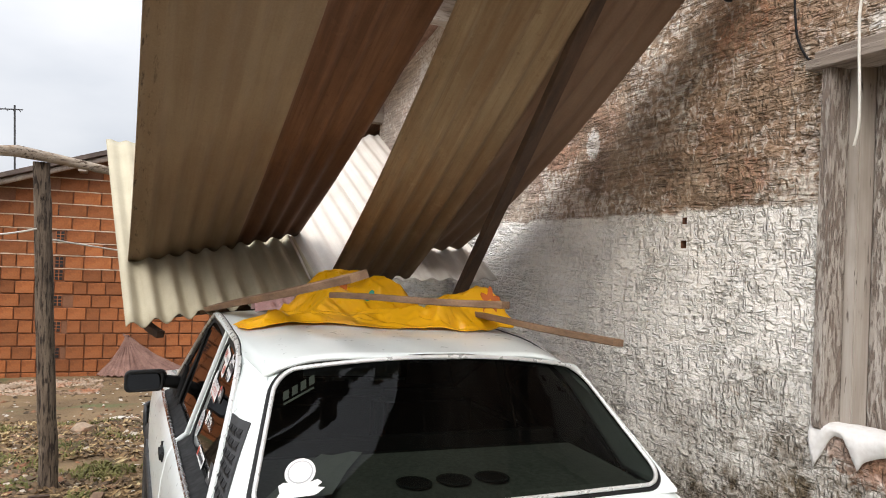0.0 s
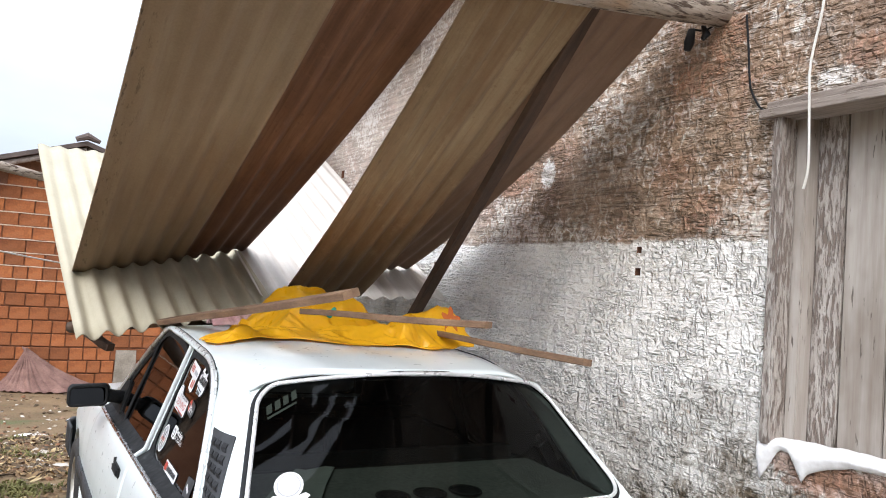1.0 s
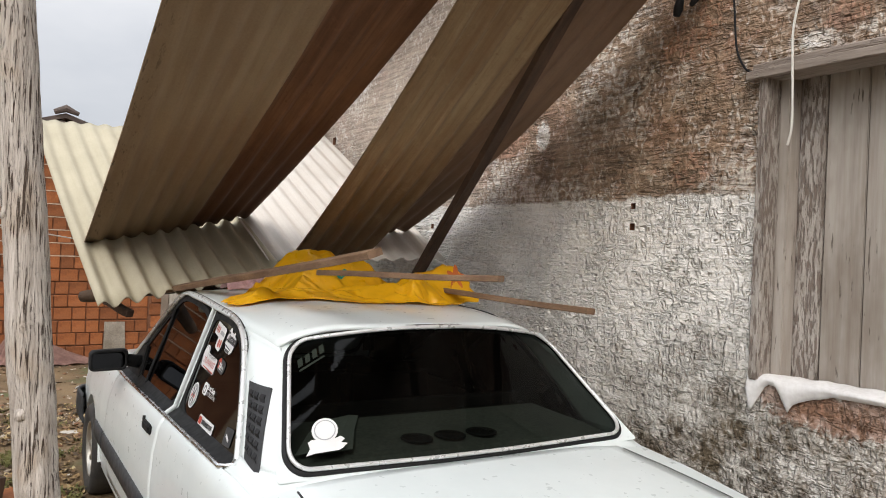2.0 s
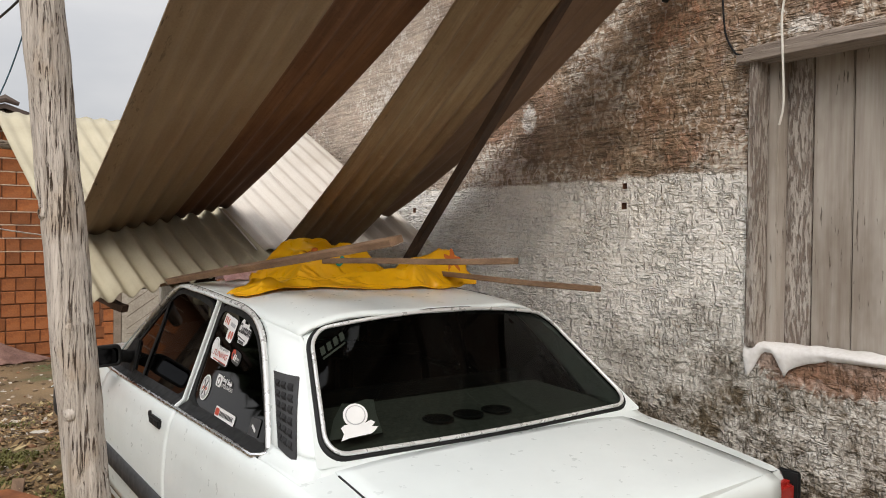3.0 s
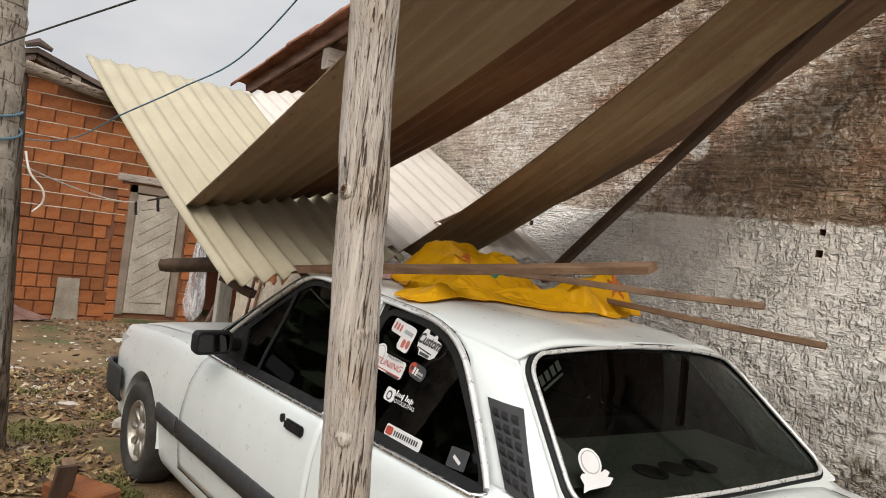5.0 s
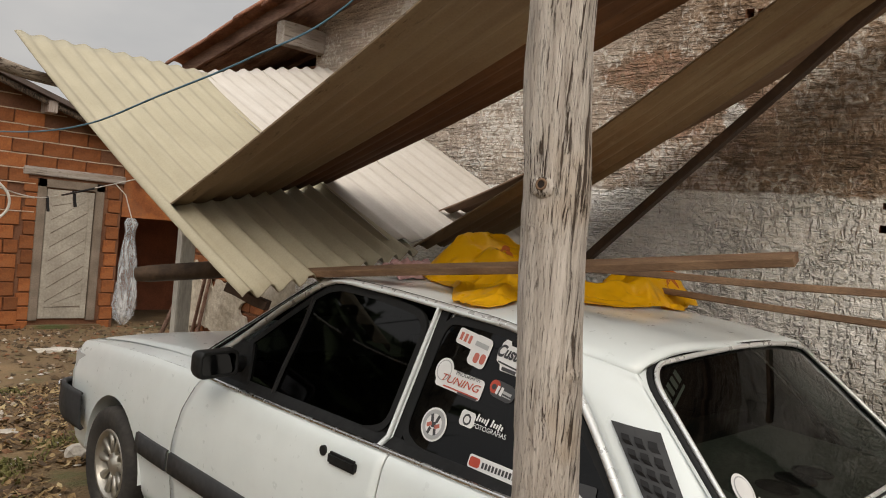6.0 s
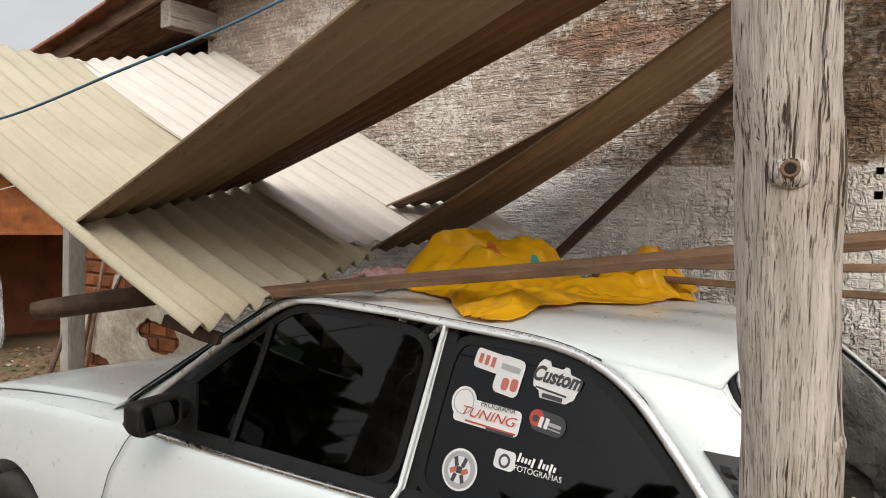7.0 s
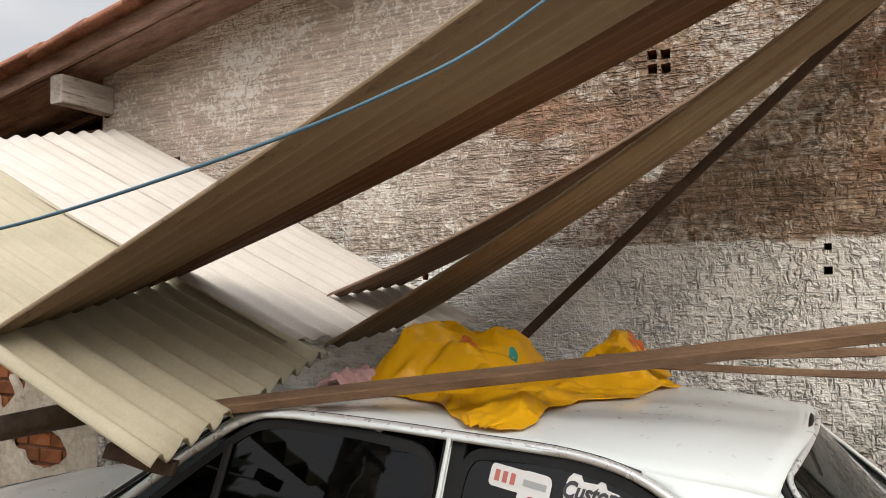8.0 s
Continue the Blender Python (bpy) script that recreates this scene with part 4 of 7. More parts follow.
def deck(y):
    return lerp1(y, [2.02, 2.12, 2.70, 2.9, 5.0, 5.2, 5.6, 6.0, 6.42, 6.5], [0.80, 0.828, 0.884, 0.890, 0.93, 0.925, 0.905, 0.868, 0.795, 0.765])


def top_z(y, u):
    us = side_u(y, belt(y))
    k = min(1.0, abs(u) / us)
    return deck(y) - (deck(y) - belt(y)) * k ** 3


def lid_half(y):
    return lerp1(y, [2.085, 2.40, 2.67], [0.632, 0.628, 0.612])


def grid_into(bm, rows, keep=None):
    vs = [[bm.verts.new(p) for p in row] for row in rows]
    for r0, r1 in zip(vs, vs[1:]):
        for i in range(len(r0) - 1):
            q = (r0[i], r0[i + 1], r1[i + 1], r1[i])
            if keep is None or keep(sum((v.co for v in q), Vector()) / 4):
                bm.faces.new(q)
    bmesh.ops.delete(bm, geom=[v for v in bm.verts if not v.link_faces], context="VERTS")
    return bm


def solid(bm, t):
    """Gives a panel thickness by t, towards the car's middle where it belongs to the car."""
    bmesh.ops.recalc_face_normals(bm, faces=bm.faces)
    mid = Vector((1.2515, 4.2, 0.7))
    if sum(f.normal.dot(f.calc_center_median() - mid) * f.calc_area() for f in bm.faces) < 0:
        bmesh.ops.reverse_faces(bm, faces=bm.faces)
    bmesh.ops.solidify(bm, geom=bm.faces[:], thickness=t)
    return bm


WHEELS_Y, WHEEL_Z, ARCH = (3.21, 5.785), 0.262, 0.335
GAP_Z, GAP_Y = [0.2, 0.40, 0.54, 0.70, 0.84, 0.875], [5.128, 5.128, 5.116, 5.065, 4.985, 4.955]


def gap_front(z):
    return lerp1(z, GAP_Z, GAP_Y)


def zs(y, lo, n):
    b = belt(y)
    return [lo + (b - lo) * (1 - (1 - i / n) ** 1.25) for i in range(n + 1)]


def arch_trim(bm, side):
    """Opens the wheel arches: drops faces inside the circle and pulls the rim to it."""
    for wy in WHEELS_Y:
        c = Vector((0, wy, WHEEL_Z))
        dead = [f for f in bm.faces if math.hypot(f.calc_center_median().y - wy, f.calc_center_median().z - WHEEL_Z) < ARCH and f.calc_center_median().z < 0.66]
        edge = {v for f in dead for v in f.verts}
        bmesh.ops.delete(bm, geom=dead, context="FACES")
        for v in edge:
            if v.is_valid and v.link_faces:
                d = Vector((0, v.co.y - wy, v.co.z - WHEEL_Z))
                if d.length > 0.05:
                    d.normalize()
                    v.co.y, v.co.z = wy + d.y * ARCH, WHEEL_Z + d.z * ARCH


body = bmesh.new()
for side in (-1, 1):
    for y0, y1 in ((2.10, 3.795), (None, 6.46)):
        nyy, nz = 60, 26
        rows = []
        for j in range(nz + 1):
            row = []
            for i in range(nyy + 1):
                s = i / nyy
                ya = y0 if y0 else 5.0
                ym = ya + (y1 - ya) * s
                z = zs(ym, 0.17, nz)[j]
                yy = ym if y0 else gap_front(z) + 0.006 + (y1 - gap_front(z) - 0.006) * s
                row.append(C(side_u(yy, min(z, belt(yy))), yy, min(z, belt(yy)), side))
            rows.append(row)
        one = grid_into(bmesh.new(), rows)
        arch_trim(one, side)
        tmp = bpy.data.meshes.new("tmp")
        one.to_mesh(tmp)
        one.free()
        body.from_mesh(tmp)
        bpy.data.meshes.remove(tmp)
    # sill under the door
    grid_into(body, [[C(side_u(y, z), y, z, side) for y in np.linspace(3.78, 5.14, 12)] for z in (0.17, 0.2, 0.23, 0.262)])
    # wing tops and rear deck sides
    for y0, y1, u0 in ((5.06, 6.46, 0.662), (2.10, 2.90, 0.640)):
        rows = []
        for y in np.linspace(y0, y1, 24):
            us = side_u(y, belt(y))
            ui = min(u0, us - 0.02) if y > 4 else min(lid_half(y) + 0.005, us - 0.02)
            rows.append([C(ui + (us - ui) * k / 5, y, top_z(y, ui + (us - ui) * k / 5), side) for k in range(6)])
        grid_into(body, rows)
    # flanges that carry the arch lips and the door sills
    for wy in WHEELS_Y:
        a = [math.pi * k / 20 for k in range(21)]
        rows = [[C(side_u(wy, 0.5) - d, wy + ARCH * math.cos(t), WHEEL_Z + ARCH * math.sin(t), side) for t in a] for d in (0.0, 0.03, 0.22)]
        grid_into(body, rows)
# nose, tail and cowl
for y, z0 in ((6.46, 0.20), (2.10, 0.25)):
    rows = []
    for k in range(11):
        s = k / 10
        row = []
        for i in range(21):
            a = -1 + i / 10
            u = abs(a) * side_u(y, belt(y)) * 0.995
            zt = top_z(y, u)
            z = z0 + (zt - z0) * s
            push = (1 if y > 4 else -1) * (0.05 * (1 - a * a) + 0.02 * math.sin(math.pi * s))
            row.append(C(abs(a) * side_u(y, z), y + push, z, -1 if a < 0 else 1))
        rows.append(row)
    grid_into(body, rows)
for ya, yb in ((5.06, 5.27), (2.62, 2.80)):
    grid_into(body, [[C(abs(u), y, top_z(y, u) - 0.004, -1 if u < 0 else 1) for u in np.linspace(-0.70, 0.70, 15)] for y in np.linspace(ya, yb, 4)])
bmesh.ops.remove_doubles(body, verts=body.verts, dist=0.002)
part("body", body, M_paint, car, "", True)

# floor and dark wheel wells
ub = bmesh.new()
box_into(ub, CX - 0.70, CX + 0.70, 2.2, 6.35, 0.17, 0.22)
for sx in (-1, 1):
    box_into(ub, CX + sx * 0.60 - 0.02, CX + sx * 0.60 + 0.02, 2.2, 6.35, 0.2, 0.70)
part("underbody", ub, M_black, car)

for side, nm in ((-1, "door"), (1, "door")):
    rows = []
    for j in range(23):
        row = []
        for i in range(31):
            s = i / 30
            ym = 3.80 + 1.2 * s
            z = 0.27 + (belt(ym) - 0.27) * (1 - (1 - j / 22) ** 1.25)
            yy = 3.803 + (gap_front(z) - 3.803) * s
            row.append(C(side_u(yy, min(z, belt(yy))) + 0.001, yy, min(z, belt(yy)), side))
        rows.append(row)
    door_ob = part(nm, solid(grid_into(bmesh.new(), rows), 0.012), M_paint, car, "", True)
    if side == -1:
        hb = box(-0.012, 0.012, 3.905, 4.045, 0.772, 0.812, 0.008)
        bmesh.ops.translate(hb, verts=hb.verts, vec=(C(side_u(3.97, 0.79) + 0.006, 0, 0).x, 0, 0))
        part("door_handle", hb, M_trimblack, door_ob, "black recessed pull handle")
        part("lock", tube([C(side_u(4.085, 0.80) - 0.003, 4.085, 0.80), C(side_u(4.085, 0.80) + 0.007, 4.085, 0.80)], 0.017, 14), M_trimblack, door_ob, "round key lock")

# bonnet and boot lid
rows = [[C(abs(u), y, top_z(y, u) + 0.002, -1 if u < 0 else 1) for u in np.linspace(-0.655 * taper(y), 0.655 * taper(y), 23)] for y in np.linspace(5.275, 6.44, 26)]
part("bonnet", solid(grid_into(bmesh.new(), rows), 0.012), M_paint, car, "", True)
rows = [[C(abs(u), y, top_z(y, u) + 0.003, -1 if u < 0 else 1) for u in np.linspace(-lid_half(y), lid_half(y), 21)] for y in np.linspace(2.725, 2.085, 16)]
rows += [[C(abs(u), 2.06 - d, top_z(2.085, u) - h, -1 if u < 0 else 1) for u in np.linspace(-0.625, 0.625, 21)] for d, h in ((0.006, 0.012), (0.01, 0.05), (0.005, 0.25))]
part("boot_lid", solid(grid_into(bmesh.new(), rows), 0.012), M_paint, car, "", True)
for sx in (-1, 1):
    part("boot_gap", tube([C(lid_half(y) + 0.003, y, top_z(y, lid_half(y) + 0.003) + 0.001, sx) for y in (2.68, 2.60, 2.48, 2.35, 2.22, 2.09)], 0.0035, 6), M_black, car)


# greenhouse
def green_u(z):
    return 0.695 - 0.32 * (z - 0.90)


def roof_c(y):
    return lerp1(y, [2.98, 3.06, 3.3, 3.7, 4.1, 4.4, 4.52], [1.285, 1.304, 1.335, 1.356, 1.364, 1.357, 1.338])


def roof_edge_z(y):
    return lerp1(y, [2.98, 3.06, 3.2, 3.4, 3.55, 3.75, 4.0, 4.30, 4.42, 4.52], [1.205, 1.222, 1.250, 1.276, 1.297, 1.310, 1.326, 1.337, 1.332, 1.315])


def roof_edge_u(y):
    return lerp1(y, [2.98, 3.1, 3.3, 3.5, 4.2, 4.52], [0.525, 0.542, 0.570, 0.585, 0.585, 0.572])


rows = []
for y in np.linspace(3.118, 4.50, 34):
    row = []
    for i in range(27):
        a = -1 + i / 13
        u = abs(a) * roof_edge_u(y)
        yy = y + (0.028 * (1 - a * a) if y > 4.2 else 0.0) * lerp1(y, [4.2, 4.5], [0, 1]) - 0.066 * (1 - a * a) * lerp1(y, [3.118, 3.5], [1, 0])
        row.append(C(u, yy, roof_c(yy) - (roof_c(yy) - roof_edge_z(yy)) * abs(a) ** lerp1(yy, [3.1, 3.7], [5.5, 3.2]), -1 if a < 0 else 1))
    rows.append(row)
roof_ob = part("roof", solid(grid_into(bmesh.new(), rows), 0.012), M_paint, car, "", True)

QW = [(3.820, 0.882), (3.805, 1.08), (3.785, 1.272), (3.67, 1.276), (3.54, 1.268), (3.42, 1.243), (3.33, 1.198), (3.20, 1.08), (3.05, 0.935), (3.025, 0.895), (3.06, 0.880), (3.4, 0.878)]
DW = [(3.905, 0.880), (3.885, 1.08), (3.868, 1.268), (4.1, 1.296), (4.34, 1.306), (4.44, 1.288), (4.64, 1.150), (4.86, 0.985), (4.99, 0.885), (4.9, 0.870), (4.4, 0.874)]


def side_pane(outline, grow=0.0, out=0.0, side=-1):
    """A curved pane over an outline given in y and z, as rings that shrink to its middle."""
    cy, cz = sum(p[0] for p in outline) / len(outline), sum(p[1] for p in outline) / len(outline)
    bm = bmesh.new()
    rings = []
    for k in (1.0, 0.75, 0.5, 0.25):
        ring = []
        for y, z in outline:
            yy, zz = cy + (y - cy) * k * (1 + grow), cz + (z - cz) * k * (1 + grow)
            ring.append(bm.verts.new(C(green_u(zz) + out, yy, zz, side)))
        rings.append(ring)
    n = len(outline)
    for r0, r1 in zip(rings, rings[1:]):
        for i in range(n):
            bm.faces.new((r0[i], r0[(i + 1) % n], r1[(i + 1) % n], r1[i]))
    bm.faces.new(rings[-1])
    return bm


def smooth_loop(outline, per=5):
    """Rounds an outline by Catmull-Rom only gently: each corner is cut twice."""
    pts = [Vector((*p, 0)) for p in outline]
    for _ in range(3):
        nxt = []
        for i, p in enumerate(pts):
            q = pts[(i + 1) % len(pts)]
            nxt += [p.lerp(q, 0.2), p.lerp(q, 0.8)]
        pts = nxt
    return [(p.x, p.y) for p in pts]


def band(outline, w_in, w_out, depth, side=-1, out=0.004):
    """A flat frame along a closed outline on the side of the cabin."""
    bm = bmesh.new()
    n = len(outline)
    cy, cz = sum(p[0] for p in outline) / n, sum(p[1] for p in outline) / n
    loops = [[], [], [], []]
    for i in range(n):
        a, b = Vector(outline[i - 1]), Vector(outline[(i + 1) % n])
        d = (b - a).normalized()
        nr = Vector((d.y, -d.x))
        if nr.dot(Vector((outline[i][0] - cy, outline[i][1] - cz))) < 0:
            nr = -nr
        for k, (w, o) in enumerate(((-w_in, out - depth), (-w_in, out), (w_out, out), (w_out, out - depth))):
            y, z = outline[i][0] + nr.x * w, outline[i][1] + nr.y * w
            loops[k].append(bm.verts.new(C(green_u(z) + o, y, z, side)))
    for k in range(4):
        r0, r1 = loops[k], loops[(k + 1) % 4]
        for i in range(n):
            bm.faces.new((r0[i], r0[(i + 1) % n], r1[(i + 1) % n], r1[i]))
    return bm


QWS, DWS = smooth_loop(QW), smooth_loop(DW)
windows = {}
for side in (-1, 1):
    for nm, ol in (("quarter_window", QWS), ("door_window", DWS)):
        pane = part(nm, side_pane(ol, 0, 0.0, side), M_glass_side, car, "dark tinted glass", True)
        pane.visible_shadow = False
        windows[(nm, side)] = pane
        part("window_seal", band(ol, 0.008, 0.016, 0.012, side, 0.004), M_trimblack, pane, "black rubber seal")
    # front quarter bar of the door glass
    part("window_bar", plank(C(green_u(0.88) + 0.003, 4.548, 0.88, side), C(green_u(1.25) + 0.003, 4.500, 1.25, side), 0.03, 0.012, 0), M_trimblack, windows[("door_window", side)])
    # black centre post
    pb = bmesh.new()
    grid_into(pb, [[C(green_u(z) - 0.003, y + lerp1(z, [0.87, 1.3], [0.035, 0]), z, side) for y in (3.79, 3.81, 3.85)] for z in np.linspace(0.865, 1.30, 9)])
    part("centre_post", solid(pb, 0.012), M_trimblack, car)
    strip = grid_into(bmesh.new(), [[C(lerp1(z, [0.78, 0.86, 0.90, 1.31], [0.806, 0.775, green_u(0.90) + 0.026, green_u(1.31) + 0.020]) - abs(dy) * 0.35, lerp1(z, [0.78, 0.88, 1.3], [3.866, 3.862, 3.828]) + dy, z, side) for dy in (-0.0055, -0.0035, 0.0, 0.0035, 0.0055)] for z in (0.868, 0.88, 0.90, 0.98, 1.06, 1.14, 1.22, 1.30, 1.315)])
    part("post_trim", solid(strip, 0.024), M_paint, car, "white edge of the door frame", True)
    # bright trim under and round the glass
    low = [C(side_u(y, belt(y)) + 0.006, y, belt(y) + 0.004, side) for y in np.linspace(3.0, 5.05, 24)]
    low = [C(0.709, 2.988, 0.892, side), C(0.722, 2.976, 0.884, side), C(0.738, 2.984, 0.880, side)] + low
    ledge = grid_into(bmesh.new(), [[C(side_u(y, belt(y)) - 0.004, y, belt(y) - 0.002, side), C(0.5 * (side_u(y, belt(y)) + green_u(0.89)), y, belt(y) + 0.008, side), C(green_u(0.895) - 0.004, y, 0.895, side)] for y in np.linspace(2.98, 5.06, 20)])
    part("window_ledge", solid(ledge, 0.008), M_trimblack, car, "black weather strip under the side glass")
    part("belt_trim", tube(low, 0.0085, 8), M_chrome, car, "bright belt moulding", True)
    up = [(2.985, 0.880), (3.0, 0.905), (3.10, 1.020), (3.19, 1.115), (3.285, 1.208), (3.40, 1.270), (3.55, 1.298), (3.75, 1.308), (4.0, 1.324), (4.30, 1.336), (4.42, 1.328), (4.52, 1.285), (4.70, 1.172), (4.925, 1.005), (5.07, 0.890)]
    fine = [Vector((*p, 0)) for p in up]
    for _ in range(2):
        fine = [fine[0]] + [q for a, b in zip(fine, fine[1:]) for q in (a.lerp(b, 0.25), a.lerp(b, 0.75))] + [fine[-1]]
    part("drip_rail", tube([C(green_u(p.y) + 0.006, p.x, p.y, side) for p in fine], 0.0115, 8), M_rail, car, "bright roof gutter", True)
    part("gutter_seal", tube([C(green_u(p.y + 0.012) + 0.004, p.x + (0.010 if p.x > 4.35 else -0.010 if p.x < 3.4 else 0), p.y + 0.009, side) for p in fine if 3.36 < p.x < 4.34], 0.003, 6), M_bumper, car, "", True)
    # windscreen pillar
    pil = bmesh.new()
    rows = []
    for k in range(13):
        s = k / 12
        z = 0.87 + (1.322 - 0.87) * s
        yg = lerp1(z, [0.87, 0.89, 1.005, 1.172, 1.285, 1.328], [5.095, 5.07, 4.925, 4.70, 4.52, 4.45])
        rows.append([C(green_u(z) + 0.004, yg - 0.005, z, side), C(green_u(z) - 0.004, yg + 0.03, z + 0.004, side), C(lerp1(s, [0, 1], [0.672, 0.548]), lerp1(s, [0, 1], [5.20, 4.49]), z + 0.006, side)])
    part("windscreen_pillar", solid(grid_into(pil, rows), 0.015), M_paint, car, "", True)
    # wide rear pillar from the quarter glass round to the rear window
    cp = bmesh.new()

    def pillar_pt(z, t):
        yq = lerp1(z, [0.862, 0.88, 0.905, 1.02, 1.115, 1.208, 1.27, 1.298, 1.312], [2.96, 2.972, 2.987, 3.087, 3.177, 3.272, 3.385, 3.53, 3.62])
        b = max((z - 0.903) / 0.343, 0.0)
        yg = 2.736 + 0.397 * b
        p0, p1, p2 = Vector((green_u(z) + 0.003, yq)), Vector((green_u(z) + 0.006, yg + 0.07)), Vector((0.672 - 0.131 * b + side * 0.026, yg))
        return p0 * (1 - t) ** 2 + p1 * 2 * t * (1 - t) + p2 * t * t

    cols = []
    for i in range(11):
        t = i / 10
        zt = 1.27
        for _ in range(4):
            zt = roof_edge_z(pillar_pt(zt, t).y) - 0.002
        col = []
        for k in range(21):
            s = k / 20
            z = 0.905 + (zt - 0.905) * s
            q = pillar_pt(z, t)
            w = max(0.0, (s - 0.7) / 0.3) ** 2
            col.append(C(q.x + (roof_edge_u(q.y) - q.x) * w, q.y, z, side))
        cols.append(col)
    grid_into(cp, cols)
    part("rear_pillar", solid(cp, 0.014), M_paint, car, "", True)
    # the body swells out under the pillar and runs round the foot of the rear window
    top_line = [(pillar_pt(0.908, k / 12).x, pillar_pt(0.908, k / 12).y, 0.908) for k in range(13)]
    top_line += [((0.664 + side * 0.026) * a, 2.762 - 0.023 * (1 - a * a) - 0.030 * a ** 4, 0.900 - 0.014 * (1 - a * a)) for a in np.linspace(0.96, 0, 14)]
    low_line = []
    for k in range(13):
        y = 2.972 - 0.272 * (k / 12) ** 1.2
        low_line.append((side_u(y, belt(y)) - 0.002, y, belt(y) + 0.001))
    for a in np.linspace(0.96, 0, 14):
        low_line.append((0.715 * a, 2.690, top_z(2.690, 0.715 * a) - 0.004))
    rows = []
    for w in (0.0, 0.15, 0.3, 0.5, 0.7, 0.85, 1.0):
        row = []
        for p, q in zip(top_line, low_line):
            c = (p[0] * 0.55 + q[0] * 0.45, p[1] * 0.55 + q[1] * 0.45, q[2] + 0.25 * (p[2] - q[2]))
            m = [p[d] * (1 - w) ** 2 + c[d] * 2 * w * (1 - w) + q[d] * w * w for d in range(3)]
            row.append(C(m[0], m[1], m[2], side))
        rows.append(row)
    part("rear_shoulder", solid(grid_into(bmesh.new(), rows), 0.010), M_paint, car, "", True)
    # louvred vent on the rear pillar
    VC = ((3.122, 1.121, 0), (3.004, 1.114, 0), (2.806, 0.890, 0), (2.926, 0.914, 0))


    def vent_pt(a, b, out, side=side):
        """a runs from front to back, b from top to bottom."""
        top = Vector(VC[0]).lerp(Vector(VC[1]), a)
        bot = Vector(VC[3]).lerp(Vector(VC[2]), a)
        q = top.lerp(bot, b)
        best = min((pillar_pt(q.y, i / 48) for i in range(49)), key=lambda p: abs(p.y - q.x))
        return C(best.x + out, q.x, q.y, side)


    vb = grid_into(bmesh.new(), [[vent_pt(a, b, 0.009) for a in np.linspace(0, 1, 5)] for b in np.linspace(0, 1, 9)])
    vent = part("pillar_vent", solid(vb, 0.012), M_bumper, car, "black louvred plastic vent panel")
    # raised black ridges give the shade of the slots as colour
    for ca in (0.22, 0.5, 0.78):
        for k in range(6):
            b0 = 0.10 + k * 0.138
            sl = grid_into(bmesh.new(), [[vent_pt(a, b, o) for a in (ca - 0.085, ca + 0.085)] for b, o in ((b0, 0.010), (b0 + 0.05, 0.016), (b0 + 0.10, 0.010))])
            part("louvre", solid(sl, 0.003), M_black, vent)


def framed_glass(name, pt, mat, label, seal_r, corner):
    """A rounded pane on the surface pt(a, b) with a rubber seal and a bright bead."""
    loop = []
    for ca, cb, a0 in ((1 - corner[0], 1 - corner[1], 0), (-1 + corner[0], 1 - corner[1], 90), (-1 + corner[0], corner[1], 180), (1 - corner[0], corner[1], 270)):
        for k in range(9):
            t = radians(a0 + k * 90 / 8)
            loop.append((ca + corner[0] * math.cos(t), cb + corner[1] * math.sin(t)))
    dense = []
    for p, q in zip(loop, loop[1:] + loop[:1]):
        m = max(1, int(math.hypot(p[0] - q[0], (p[1] - q[1]) * 0.5) / 0.12))
        dense += [(p[0] + (q[0] - p[0]) * i / m, p[1] + (q[1] - p[1]) * i / m) for i in range(m)]
    bm = bmesh.new()
    rings = []
    for k in (1.0, 0.85, 0.65, 0.45, 0.25, 0.08):
        rings.append([bm.verts.new(pt(a * k, 0.5 + (b - 0.5) * k)) for a, b in dense])
    n = len(dense)
    for r0, r1 in zip(rings, rings[1:]):
        for i in range(n):
            bm.faces.new((r0[i], r0[(i + 1) % n], r1[(i + 1) % n], r1[i]))
    bm.faces.new(rings[-1])
    pane = part(name, bm, mat, car, label, True)
    pane.visible_shadow = False
    ring = bmesh.new()
    rows = []
    for far in (0.0, 0.5, 1.0):
        row = []
        for a, b in dense + dense[:1]:
            k = 1 / max(abs(a) / 1.035, abs(b - 0.5) / 0.535)
            k = 1 + (k - 1) * far
            row.append(pt(a * k, 0.5 + (b - 0.5) * k) + Vector((0, 0, -0.003)))
        rows.append(row)
    part("window_surround", grid_into(ring, rows), M_paint, car, "", True)
    part("window_seal", tube([pt(a, b) for a, b in dense], seal_r, 8, closed=True), M_trimblack, pane, "black rubber seal", True)
    part("seal_bead", tube([pt(a * 0.985, 0.5 + (b - 0.5) * 0.965) + Vector((0, -0.009 if "rear" in name else 0.009, 0.008)) for a, b in dense], 0.0075, 6, closed=True), M_rail, pane, "thin bright bead", True)
    return pane


def rear_pt(a, b):
    q = 1 - a * a
    z = 0.903 + 0.343 * b + q * (0.053 * b - 0.014 * (1 - b))
    y = 2.762 + 0.367 * b - q * (0.062 * b + 0.023 * (1 - b)) - 0.030 * a ** 4 * (1 - b)
    return Vector((CX + 0.026 + a * (0.692 - 0.131 * b), y, z))


def front_pt(a, b):
    s = -1 if a < 0 else 1
    u = abs(a) * (0.672 - 0.118 * b)
    z = 0.890 + 0.428 * b
    y = 5.21 - 0.70 * b + (0.09 - 0.055 * b) * (1 - a * a)
    return C(u, y, z, s)


rear_win = framed_glass("rear_window", rear_pt, M_glass_rear, "dark tinted rear window with stickers on it", 0.009, (0.115, 0.17))
windscreen = framed_glass("windscreen", front_pt, M_glass_side, "tinted windscreen", 0.012, (0.10, 0.12))

